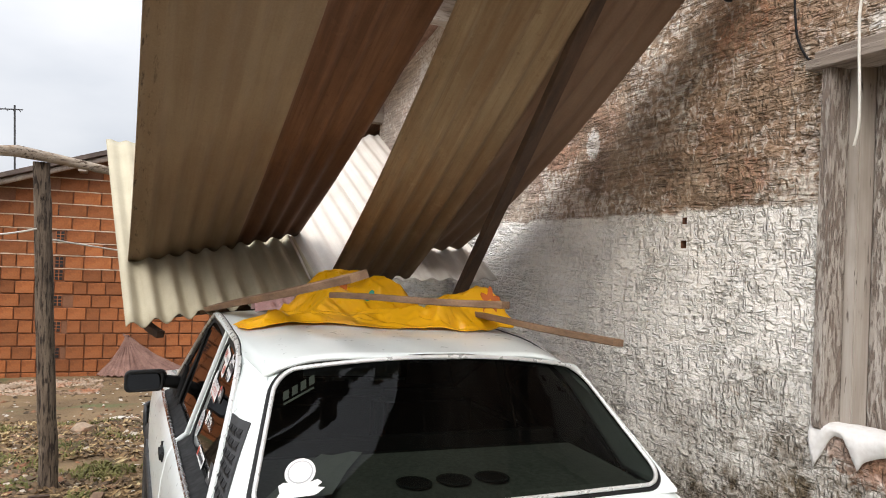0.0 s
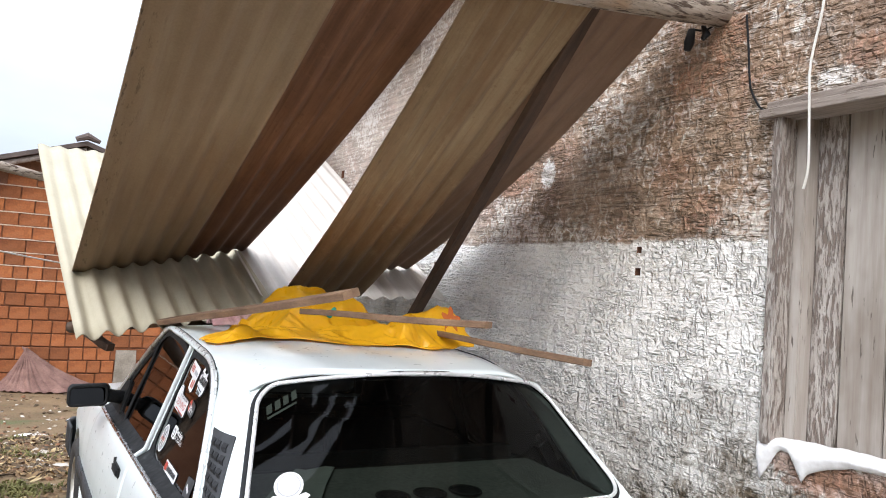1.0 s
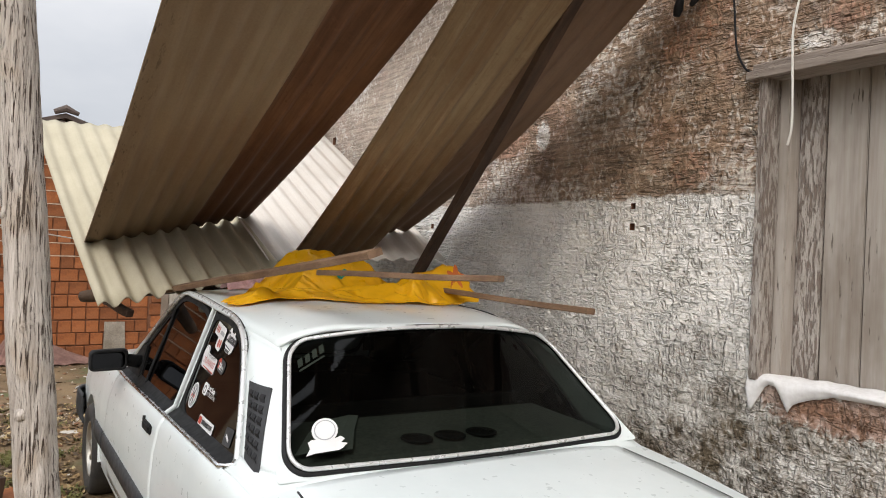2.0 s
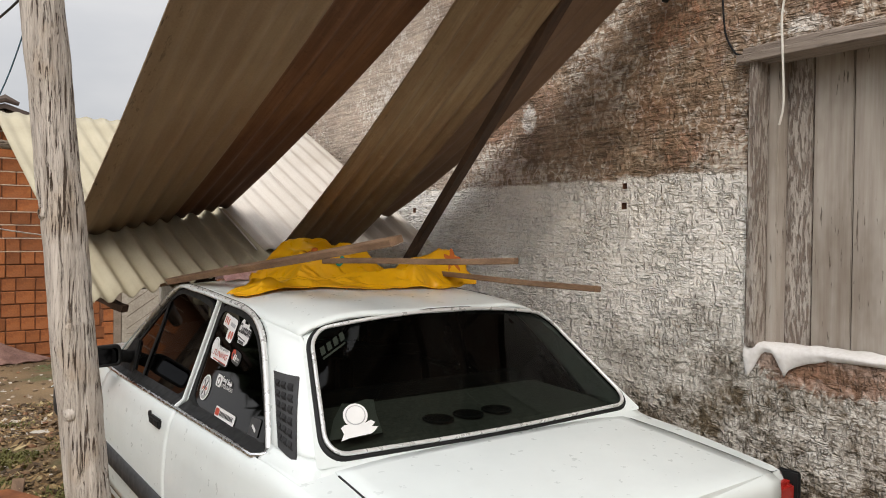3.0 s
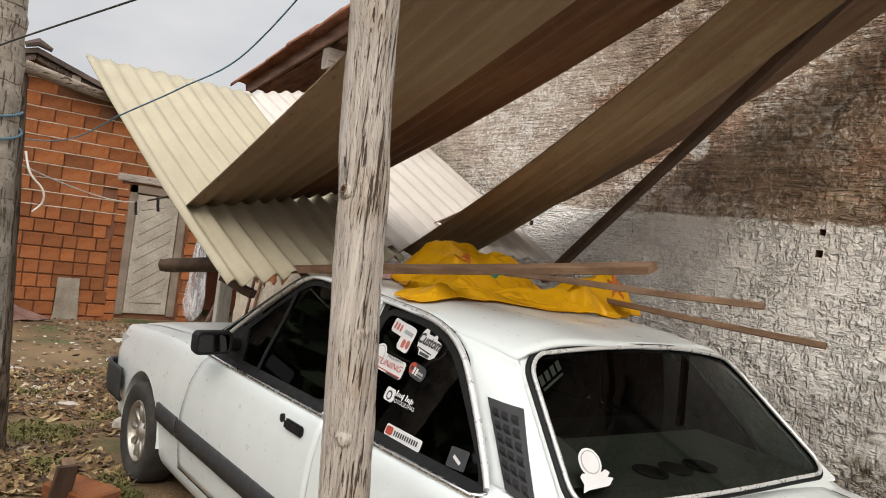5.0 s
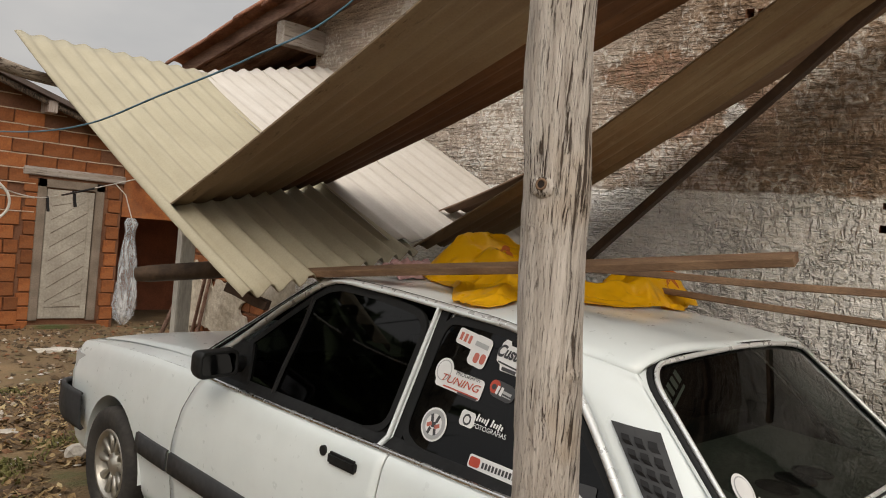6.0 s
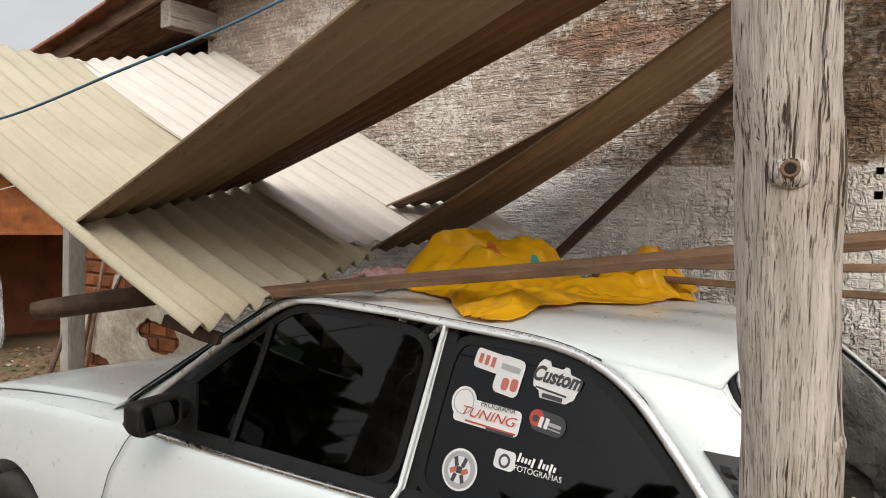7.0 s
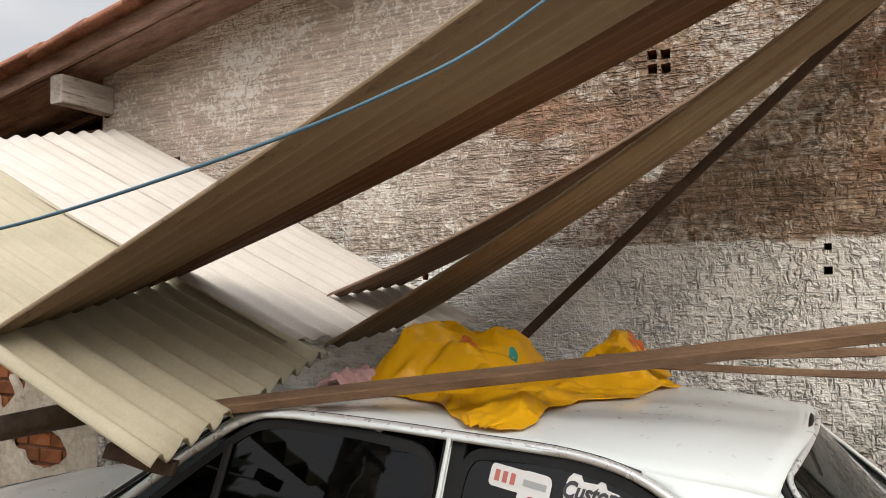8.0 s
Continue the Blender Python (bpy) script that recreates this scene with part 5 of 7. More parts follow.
# cabin inside
cab = bmesh.new()
for x0, x1, y0, y1, z0, z1 in ((-0.70, 0.70, 2.7, 5.1, 0.28, 0.32), (-0.735, -0.715, 2.75, 5.05, 0.3, 0.87), (0.715, 0.735, 2.75, 5.05, 0.3, 0.87), (-0.7, 0.7, 5.0, 5.06, 0.3, 0.88)):
    box_into(cab, CX + x0, CX + x1, y0, y1, z0, z1)
part("cabin_lining", cab, M_inner, car)
part("dashboard", box(CX - 0.69, CX + 0.69, 4.72, 5.05, 0.60, 0.90, 0.04), M_inner, car)
shelf = part("parcel_shelf", grid_into(bmesh.new(), [[Vector((CX + u, y, z)) for u in np.linspace(-0.64, 0.64, 5)] for y, z in ((2.755, 0.885), (2.80, 0.912), (2.9, 0.922), (3.24, 0.935), (3.25, 0.86))]), M_shelf, car, "grey parcel shelf with speaker openings")
for sx in (1.15, 1.285, 1.42):
    ring = [Vector((sx + 0.052 * math.cos(t), 2.90 + 0.055 * math.sin(t), 0.929)) for t in np.linspace(0, 2 * math.pi, 25)[:-1]]
    sp = bmesh.new()
    sp.faces.new([sp.verts.new(p) for p in ring])
    part("speaker", sp, M_inner, shelf, "dark oval loudspeaker opening")
    part("speaker_ring", tube(ring, 0.005, 6, closed=True), M_bumper, shelf)
# pale sheet added in place of the sky's reflection in the rear glass
pb = bmesh.new()
grid_into(pb, [[Vector(p).lerp(Vector(q), k / 4) + Vector((0, 0, 0.004 * math.sin(k * 2.1 + r))) for k in range(5)] for r, (p, q) in enumerate((((0.68, 2.83, 0.936), (0.87, 2.82, 0.936)), ((0.80, 3.03, 0.944), (0.975, 3.04, 0.944)), ((0.93, 3.215, 0.948), (1.08, 3.235, 0.948))))])
part("paper_sheet", solid(pb, 0.002), M_glare, shelf, "pale sheet on the parcel shelf imitating a reflection in the glass")
for ux in (-0.36, 0.36):
    part("front_seat", box(CX + ux - 0.25, CX + ux + 0.25, 4.05, 4.20, 0.45, 1.0, 0.05, None), M_inner, car)
    part("headrest", box(CX + ux - 0.13, CX + ux + 0.13, 4.06, 4.15, 1.03, 1.17, 0.035), M_inner, car)
part("rear_seat", box(CX - 0.66, CX + 0.66, 3.26, 3.40, 0.4, 0.975, 0.05), M_inner, car)

# bumpers, side moulding, lamps
for y0, s in ((6.52, 1), (2.03, -1)):
    rows = []
    up_z = 0.03 if s > 0 else 0.0
    prof = [(d, z + up_z) for d, z in ((0.0, 0.50), (0.035, 0.505), (0.05, 0.48), (0.055, 0.40), (0.045, 0.33), (0.0, 0.30))]
    path = [(-0.80, -0.34), (-0.802, -0.10), (-0.775, -0.02), (-0.70, 0.03), (-0.4, 0.055), (0, 0.065), (0.4, 0.055), (0.70, 0.03), (0.775, -0.02), (0.802, -0.10), (0.80, -0.34)]
    for d, z in prof:
        rows.append([Vector((CX + u * (1.032 + d * 0.45), y0 + s * (v + (d if abs(u) < 0.79 else d * 0.3)), z)) for u, v in path])
    bp = part("bumper", solid(grid_into(bmesh.new(), rows), 0.02), M_bumper, car, "black plastic bumper", True)
    part("bumper_strip", tube([Vector((CX + u * 1.06, y0 + s * (v + 0.055), 0.487 + up_z)) for u, v in path[1:-1]], 0.006, 6), M_chrome, bp, "", True)
for side in (-1, 1):
    for y0, y1 in ((5.14, 5.46), (3.81, 5.115), (3.55, 3.79)):
        rows = [[C(side_u(y, 0.46) + o, y, z, side) for y in np.linspace(y0, y1, 8)] for o, z in ((0.002, 0.418), (0.017, 0.424), (0.019, 0.466), (0.017, 0.508), (0.002, 0.514))]
        mo = part("side_moulding", solid(grid_into(bmesh.new(), rows), 0.004), M_bumper, car, "dark grey rubbing strip", True)
    part("headlamp", box(CX + side * 0.626 - 0.13, CX + side * 0.626 + 0.13, 6.44, 6.515, 0.575, 0.725, 0.02), M_lamp_c, car)
    part("turn_signal", box(CX + side * 0.761 - 0.018, CX + side * 0.761 + 0.018, 6.30, 6.47, 0.585, 0.715, 0.012), M_lamp_c, car)
    part("tail_lamp", box(CX + side * 0.646 - 0.115, CX + side * 0.646 + 0.115, 2.062, 2.13, 0.58, 0.77, 0.015), M_lamp_r, car)
    part("tail_corner", box(CX + side * 0.768 - 0.010, CX + side * 0.768 + 0.006, 2.05, 2.13, 0.58, 0.80, 0.006), M_trimblack, car)
part("grille", box(CX - 0.46, CX + 0.46, 6.47, 6.53, 0.575, 0.72, 0.01), M_trimblack, car)
# mirror
def mirror_ring(y, x0, x1, z0, z1, skew=0.0):
    """A rounded rectangle across the mirror's housing."""
    out = []
    for sx, sz, a0 in ((1, 1, 0), (-1, 1, 90), (-1, -1, 180), (1, -1, 270)):
        for k in range(7):
            t = radians(a0 + 15 * k)
            r = 0.030 * (z1 - z0) / 0.12
            x = (x0 + x1) / 2 + sx * ((x1 - x0) / 2 - r) + r * math.cos(t)
            out.append(Vector((x, y + skew * (x - x0), (z0 + z1) / 2 + sz * ((z1 - z0) / 2 - r) + r * math.sin(t))))
    return out + out[:1]


mrows = [mirror_ring(4.668, 0.314, 0.468, 0.934, 1.010, 0.22), mirror_ring(4.660, 0.306, 0.476, 0.926, 1.018, 0.22), mirror_ring(4.664, 0.301, 0.482, 0.921, 1.023, 0.22), mirror_ring(4.69, 0.299, 0.486, 0.919, 1.025, 0.22), mirror_ring(4.725, 0.302, 0.492, 0.921, 1.022, 0.22), mirror_ring(4.755, 0.312, 0.497, 0.927, 1.014, 0.22), mirror_ring(4.778, 0.330, 0.50, 0.936, 1.003, 0.22), mirror_ring(4.792, 0.362, 0.50, 0.950, 0.987, 0.22)]
mb = grid_into(bmesh.new(), mrows)
mb.faces.new([mb.verts.new(p) for p in mrows[-1][:-1]])
bmesh.ops.remove_doubles(mb, verts=mb.verts, dist=0.0005)
mirror_ob = part("wing_mirror", mb, M_trimblack, car, "black plastic wing mirror", True)
mg = bmesh.new()
mg.faces.new([mg.verts.new(p + Vector((0, -0.22 * (0.960 - p.z) + 0.014, 0))) for p in mirror_ring(4.664, 0.313, 0.467, 0.931, 1.010, 0.22)[:-1]])
M_mirror = plain("mirror_glass", (0.08, 0.083, 0.086), 0.05, 1.0)
part("mirror_glass", mg, M_mirror, mirror_ob)
part("mirror_foot", solid(grid_into(bmesh.new(), [[C(green_u(z) + 0.012, y, z) for y in (y0, (y0 + y1) / 2, y1)] for z, y0, y1 in ((0.875, 4.72, 5.04), (0.93, 4.74, 4.985), (0.985, 4.76, 4.92), (1.03, 4.78, 4.865))]), 0.016), M_trimblack, mirror_ob, "black corner panel")
part("mirror_stalk", tube([Vector((0.47, 4.76, 0.962)), Vector((0.53, 4.80, 0.950)), Vector((0.57, 4.82, 0.94))], [0.032, 0.032, 0.036], 10), M_trimblack, mirror_ob, "", True)


# wheels
def lathe(profile, sides=40):
    """Turns (radius, offset) pairs about the x axis."""
    return [[Vector((o, r * math.cos(t), r * math.sin(t))) for t in np.linspace(0, 2 * math.pi, sides + 1)] for r, o in profile]


def wheel(wy, side):
    c = Vector((CX + side * 0.751, wy, WHEEL_Z))
    w = part("wheel", grid_into(bmesh.new(), [[Vector((side * p.x, p.y, p.z)) + c for p in row] for row in lathe([(0.02, -0.06), (0.15, -0.06), (0.16, -0.05)])]), M_black, car, "", False, c)
    ty = [(0.165, -0.07), (0.20, -0.085), (0.25, -0.09), (0.272, -0.078), (0.282, -0.05), (0.284, 0.0), (0.282, 0.05), (0.272, 0.078), (0.25, 0.09), (0.20, 0.085), (0.170, 0.068)]
    part("tyre", grid_into(bmesh.new(), [[Vector((side * p.x, p.y, p.z)) + c for p in row] for row in lathe(ty)]), M_tyre, w, "worn black tyre", True)
    ri = [(0.172, 0.070), (0.166, 0.078), (0.158, 0.072), (0.150, 0.04), (0.145, 0.02)]
    part("rim", grid_into(bmesh.new(), [[Vector((side * p.x, p.y, p.z)) + c for p in row] for row in lathe(ri)]), M_rim, w, "dusty alloy rim", True)
    hub = [(0.001, 0.066), (0.03, 0.066), (0.035, 0.058), (0.055, 0.052), (0.06, 0.03)]
    part("hub", grid_into(bmesh.new(), [[Vector((side * p.x, p.y, p.z)) + c for p in row] for row in lathe(hub)]), M_rim, w, "", True)
    for k in range(10):
        t = 2 * math.pi * k / 10
        d = Vector((0, math.cos(t), math.sin(t)))
        e = Vector((0, -math.sin(t), math.cos(t)))
        o = Vector((side, 0, 0))
        sp = bmesh.new()
        grid_into(sp, [[c + d * r + e * (h * wd) + o * (hz if abs(h) < 0.9 else hz - 0.015) for h in (-1, -0.5, 0.5, 1)] for r, wd, hz in ((0.05, 0.012, 0.052), (0.10, 0.017, 0.058), (0.152, 0.024, 0.060))])
        part("spoke", solid(sp, 0.006), M_rim, w, "", True)


for wy in WHEELS_Y:
    for side in (-1, 1):
        wheel(wy, side)

# ---- stickers on the quarter glass ----
quarter = windows[("quarter_window", -1)]


def patch(cy, cz, w, h, out=0.003, tilt=0.0, corner=0.2, shape=None):
    """A flat printed patch on the side glass, seen from outside with its left towards the front of the car."""
    bm = bmesh.new()
    pts = []
    if shape == "round":
        pts = [(math.cos(t) * w / 2, math.sin(t) * h / 2) for t in np.linspace(0, 2 * math.pi, 25)[:-1]]
    elif shape == "script":
        half = (((-0.5, 0.0), (-0.45, 0.34), (-0.36, 0.5), (-0.24, 0.48), (-0.18, 0.34), (0.06, 0.36), (0.12, 0.46), (0.20, 0.42), (0.24, 0.30), (0.46, 0.26), (0.5, 0.10), (0.44, -0.28), (0.30, -0.44), (-0.24, -0.5), (-0.30, -0.34), (-0.44, -0.26)))
        pts = [(x * w, z * h) for x, z in half]
    else:
        r = corner * min(w, h)
        for sx, sz, a0 in ((1, 1, 0), (-1, 1, 90), (-1, -1, 180), (1, -1, 270)):
            for k in range(4):
                t = radians(a0 + 30 * k)
                pts.append((sx * (w / 2 - r) + r * math.cos(t), sz * (h / 2 - r) + r * math.sin(t)))
    c, s = math.cos(radians(tilt)), math.sin(radians(tilt))
    bm.faces.new([bm.verts.new(C(green_u(cz + x * s + z * c) + out, cy - (x * c - z * s), cz + x * s + z * c)) for x, z in pts])
    return bm


def glyphs(text, size, mat, parent, origin, right, up, name="lettering", label="", shear=0.0, squash=1.0, bold=0.0):
    """Words with the built-in letters, as a flat mesh."""
    cu = bpy.data.curves.new("words", "FONT")
    cu.body, cu.size, cu.align_x, cu.align_y, cu.shear, cu.offset = text, size, "CENTER", "CENTER", shear, bold
    ob = bpy.data.objects.new("words", cu)
    scene.collection.objects.link(ob)
    bpy.context.view_layer.update()
    me = bpy.data.meshes.new_from_object(ob.evaluated_get(bpy.context.evaluated_depsgraph_get()))
    bpy.data.objects.remove(ob)
    bpy.data.curves.remove(cu)
    right, up = Vector(right).normalized(), Vector(up).normalized()
    bm = bmesh.new()
    bm.from_mesh(me)
    bpy.data.meshes.remove(me)
    for v in bm.verts:
        v.co = Vector(origin) + right * v.co.x * squash + up * v.co.y
    return part(name, bm, mat, parent, label)


def on_glass(cy, cz, out):
    return C(green_u(cz) + out, cy, cz)


GL_RIGHT = Vector((0, -1, 0))
GL_UP = (on_glass(3.4, 1.2, 0) - on_glass(3.4, 1.0, 0)).normalized()


def bar(cy, cz, w, h, mat, parent, tilt=0.0, out=0.0045):
    part("print_bar", patch(cy, cz, w, h, out, tilt, 0.1), mat, parent)


# stepped badge
s1 = part("sticker", patch(3.675, 1.232, 0.09, 0.048, 0.003, -9), M_stick_w, quarter, "white and red stepped sticker")
part("sticker_step", patch(3.612, 1.203, 0.075, 0.090, 0.0036, -9), M_stick_w, s1)
for k in (-1, 0, 1):
    bar(3.682 + 0.019 * k, 1.234 + 0.003 * k, 0.012, 0.024, M_stick_s, s1, -9, 0.0044)
bar(3.610, 1.222, 0.056, 0.014, M_stick_g, s1, -9, 0.0048)
for k in (-1, 1):
    part("print_ring", patch(3.606 + k * 0.013, 1.184, 0.021, 0.030, 0.0048, -9, 0.4), M_stick_s, s1)
# script sticker
s2 = part("sticker", patch(3.482, 1.206, 0.128, 0.090, 0.003, -9, 0, "script"), M_stick_w, quarter, "white cut-out sticker with dark script lettering")
glyphs("Custom", 0.050, M_stick_k, s2, on_glass(3.482, 1.216, 0.0045), GL_RIGHT + GL_UP * -0.10, GL_UP + GL_RIGHT * 0.10, "lettering", "dark script lettering", 0.3, 0.82, 0.0018)
bar(3.492, 1.184, 0.085, 0.0045, M_stick_k, s2, -9)
bar(3.486, 1.171, 0.055, 0.010, M_stick_k, s2, -6)
# tuning sticker
s3 = part("sticker", patch(3.655, 1.103, 0.195, 0.060, 0.003, -4, 0.2), M_stick_w, quarter, "white sticker with red lettering and a dial")
part("sticker_dial", patch(3.728, 1.126, 0.076, 0.076, 0.0036, 0, 0, "round"), M_stick_w, s3)
part("dial_ring", patch(3.728, 1.127, 0.062, 0.062, 0.0042, 0, 0, "round"), M_stick_g, s3)
part("dial_face", patch(3.728, 1.127, 0.056, 0.056, 0.0047, 0, 0, "round"), M_stick_w, s3)
glyphs("TUNING", 0.033, M_stick_r, s3, on_glass(3.652, 1.103, 0.0056), GL_RIGHT + GL_UP * -0.05, GL_UP + GL_RIGHT * 0.12, "lettering", "red lettering", 0.25, 1.28)
glyphs("PROGRAMA", 0.019, M_stick_k, s3, on_glass(3.625, 1.127, 0.0056), GL_RIGHT + GL_UP * -0.05, GL_UP, "lettering", "", 0.0, 1.0)
bar(3.64, 1.079, 0.15, 0.004, M_stick_r, s3, -4)
bar(3.610, 1.072, 0.08, 0.007, M_stick_k, s3, -4)
# small badge
s4 = part("sticker", patch(3.486, 1.113, 0.096, 0.048, 0.003, -8, 0.45), M_stick_d, quarter, "small dark badge sticker with a red swirl")
part("badge_swirl", patch(3.516, 1.121, 0.040, 0.038, 0.0042, 0, 0, "round"), M_stick_r, s4)
part("badge_core", patch(3.519, 1.120, 0.018, 0.016, 0.0046, 0, 0, "round"), M_stick_k, s4)
for k in range(2):
    bar(3.503 - k * 0.015, 1.114 - 0.002 * k, 0.010, 0.024, M_stick_w, s4, -12, 0.005)
bar(3.466, 1.110, 0.034, 0.008, M_stick_g, s4, -8, 0.005)
bar(3.466, 1.100, 0.034, 0.003, M_stick_g, s4, -8, 0.005)
# round one
s5 = part("sticker", patch(3.703, 0.969, 0.104, 0.098, 0.003, 0, 0, "round"), M_stick_w, quarter, "round white sticker with a dark wheel emblem")
part("emblem_ring", patch(3.703, 0.969, 0.092, 0.087, 0.0036, 0, 0, "round"), M_stick_g, s5)
part("emblem_face", patch(3.703, 0.969, 0.066, 0.062, 0.0042, 0, 0, "round"), M_stick_w, s5)
for dy, dz, w, h, tl in ((-0.012, 0.018, 0.011, 0.022, -20), (0.012, 0.018, 0.011, 0.022, 20), (-0.012, -0.019, 0.011, 0.020, 20), (0.012, -0.019, 0.011, 0.020, -20), (0.0, 0.0, 0.018, 0.016, 0)):
    bar(3.703 + dy, 0.969 + dz, w, h, M_stick_k, s5, tl, 0.0048)
for dy in (-0.017, 0.017):
    bar(3.703 + dy, 0.967, 0.020, 0.012, M_stick_s, s5, 25, 0.0054)
# photographer
s6 = part("sticker", patch(3.582, 1.014, 0.058, 0.044, 0.003, -4, 0.25), M_stick_w, quarter, "white camera-shaped sticker")
part("camera_lens", patch(3.582, 1.012, 0.032, 0.032, 0.0038, 0, 0, "round"), M_stick_k, s6)
part("lens_ring", patch(3.582, 1.012, 0.020, 0.020, 0.0042, 0, 0, "round"), M_stick_w, s6)
for k in range(11):
    if k != 5:
        bar(3.543 - k * 0.0095, 1.0245 - k * 0.0007 + (0.003 if k in (0, 6) else 0), 0.0062, 0.021 if k in (0, 4, 6, 9) else 0.012, M_stick_w, quarter, -14)
glyphs("FOTOGRAFIAS", 0.0195, M_stick_w, quarter, on_glass(3.490, 1.001, 0.004), GL_RIGHT + GL_UP * -0.03, GL_UP, "lettering", "white lettering")
# long low sticker
s7 = part("sticker", patch(3.430, 0.911, 0.205, 0.036, 0.003, -1, 0.2), M_stick_w, quarter, "long white and red sticker")
part("red_badge", patch(3.508, 0.912, 0.040, 0.026, 0.0042, -1, 0.3), M_stick_r, s7)
for k in range(11):
    bar(3.476 - k * 0.0125, 0.911, 0.008, 0.016, M_stick_k, s7, -1)
# grey sticker at the back
s8 = part("sticker", patch(3.152, 0.927, 0.085, 0.058, 0.003, 3, 0.1), M_stick_d, quarter, "faded grey square sticker")
bar(3.152, 0.930, 0.046, 0.014, M_stick_k, s8, 25)
bar(3.152, 0.924, 0.04, 0.010, M_stick_w, s8, -20, 0.005)

# ---- stickers on and behind the rear glass ----
RR = Vector((1, 0, 0))


def rear_patch(pts, lift, parent, mat, name, label="", inside=False):
    bm = bmesh.new()
    bm.faces.new([bm.verts.new(rear_pt(a, b) + (Vector((0, 0.008, -0.008)) if inside else Vector((0, -0.003 + lift * 0.3, 0.003 - lift * 0.3)))) for a, b in pts])
    return part(name, bm, mat, parent, label)


def disc(a0, b0, ra, rb, n=22):
    return [(a0 + ra * math.cos(t), b0 + rb * math.sin(t)) for t in np.linspace(0, 2 * math.pi, n + 1)[:-1]]


EA, EB = -0.800, 0.275
em = rear_patch(disc(EA, EB, 0.068, 0.085), 0.0, rear_win, M_stick_w, "sticker", "white round emblem over a ribbon")
rear_patch(disc(EA, EB, 0.056, 0.070), -0.003, em, M_stick_g, "emblem_ring")
rear_patch(disc(EA, EB, 0.050, 0.063), -0.005, em, M_stick_w, "emblem_face")
rear_patch([(EA + a, EB + b) for a, b in ((-0.088, -0.075), (-0.068, -0.058), (0.035, -0.068), (0.078, -0.048), (0.100, -0.068), (0.078, -0.092), (0.112, -0.100), (0.085, -0.130), (0.066, -0.142), (-0.055, -0.152), (-0.098, -0.165), (-0.078, -0.120))], -0.002, em, M_stick_w, "ribbon")
tl0 = rear_patch([(-0.915, 0.745), (-0.765, 0.845), (-0.768, 0.860), (-0.918, 0.762)], 0.0, rear_win, M_stick_w, "sticker", "faded grey lettering strip", True)
for k in range(4):
    a, b = -0.922 + k * 0.043, 0.778 + k * 0.029
    rear_patch([(a, b), (a + 0.028, b + 0.019), (a + 0.022, b + 0.085), (a - 0.006, b + 0.066)], 0.0, tl0, M_stick_w, "letter_bar", "", True)

# ---- old house: window, roof, annex ----
window_1 = thing("window_1", (2.32, 1.85, 1.17), "closed window shutter of weathered grey planks", "window", kind="structure")
part("window_frame", box(2.228, 2.330, 2.346, 2.388, 1.165, 2.262, 0.006), M_peel, window_1, "split grey wooden jamb")
part("window_frame", box(2.300, 2.365, 2.303, 2.346, 1.165, 2.262, 0.004), M_shutter, window_1, "brown inner jamb")
edges = [2.31, 2.205, 2.055, 1.909, 1.765, 1.62, 1.47, 1.32]
for k, (a, b) in enumerate(zip(edges, edges[1:])):
    pb = box(2.366 + 0.004 * (k % 2), 2.390, b + 0.0025, a - 0.0025, 1.17, 2.27, 0.003)
    part("plank", pb, M_shutter if k else M_peel, window_1)
part("lintel", plank((2.272, 2.425, 2.270), (2.272, 1.25, 2.270), 0.136, 0.032, 0), M_greylintel, window_1, "grey timber lintel edge")
part("lintel_board", plank((2.262, 2.412, 2.301), (2.262, 1.25, 2.306), 0.07, 0.028, 0, 0.005), M_greylintel, window_1, "dark weathered board over the lintel")

# white rag on the sill
rows = []
for i in range(101):
    s = i / 100
    y = 2.392 - s * 1.05
    drop = lerp1(s, [0, 0.02, 0.045, 0.075, 0.10, 0.13, 0.15, 0.18, 0.24, 0.30, 1], [0.11, 0.135, 0.10, 0.028, 0.03, 0.085, 0.112, 0.085, 0.05, 0.03, 0.022])
    row = []
    for j in range(9):
        t = j / 8
        wav = 0.006 * noise.noise(Vector((s * 22, t * 2, 4)))
        if t < 0.45:
            row.append(Vector((2.360 - (t / 0.45) * 0.118, y, 1.182 + 0.012 * noise.noise(Vector((s * 14, t * 3, 1))) + 0.010 * math.sin(math.pi * t / 0.45))))
        else:
            k = (t - 0.45) / 0.55
            row.append(Vector((2.240 - 0.012 * math.sin(math.pi * min(1, k * 1.2)) + wav, y + 0.012 * math.sin(s * 40) * k, 1.184 - drop * k)))
    rows.append(row)
tagged(part("rag", solid(grid_into(bmesh.new(), rows), 0.004), M_cloth_w, None, "", True, (2.25, 2.0, 1.15)), "dirty white rag draped over the window sill", "cloth")

# roof over the old house: slab, verge board, purlins, tiles
VX = 1.86
bm = bmesh.new()
for y0, y1 in ((-2.6, 8.42),):
    v = [bm.verts.new(p) for p in ((VX + 0.03, y0, roof_line(y0) + 0.0), (5.5, y0, roof_line(y0) + 0.0), (5.5, y1, roof_line(y1) + 0.0), (VX + 0.03, y1, roof_line(y1) + 0.0), (VX + 0.03, y0, roof_line(y0) + 0.03), (5.5, y0, roof_line(y0) + 0.03), (5.5, y1, roof_line(y1) + 0.03), (VX + 0.03, y1, roof_line(y1) + 0.03))]
    for f in ((0, 1, 2, 3), (4, 5, 6, 7), (0, 1, 5, 4), (1, 2, 6, 5), (2, 3, 7, 6), (3, 0, 4, 7)):
        bm.faces.new([v[i] for i in f])
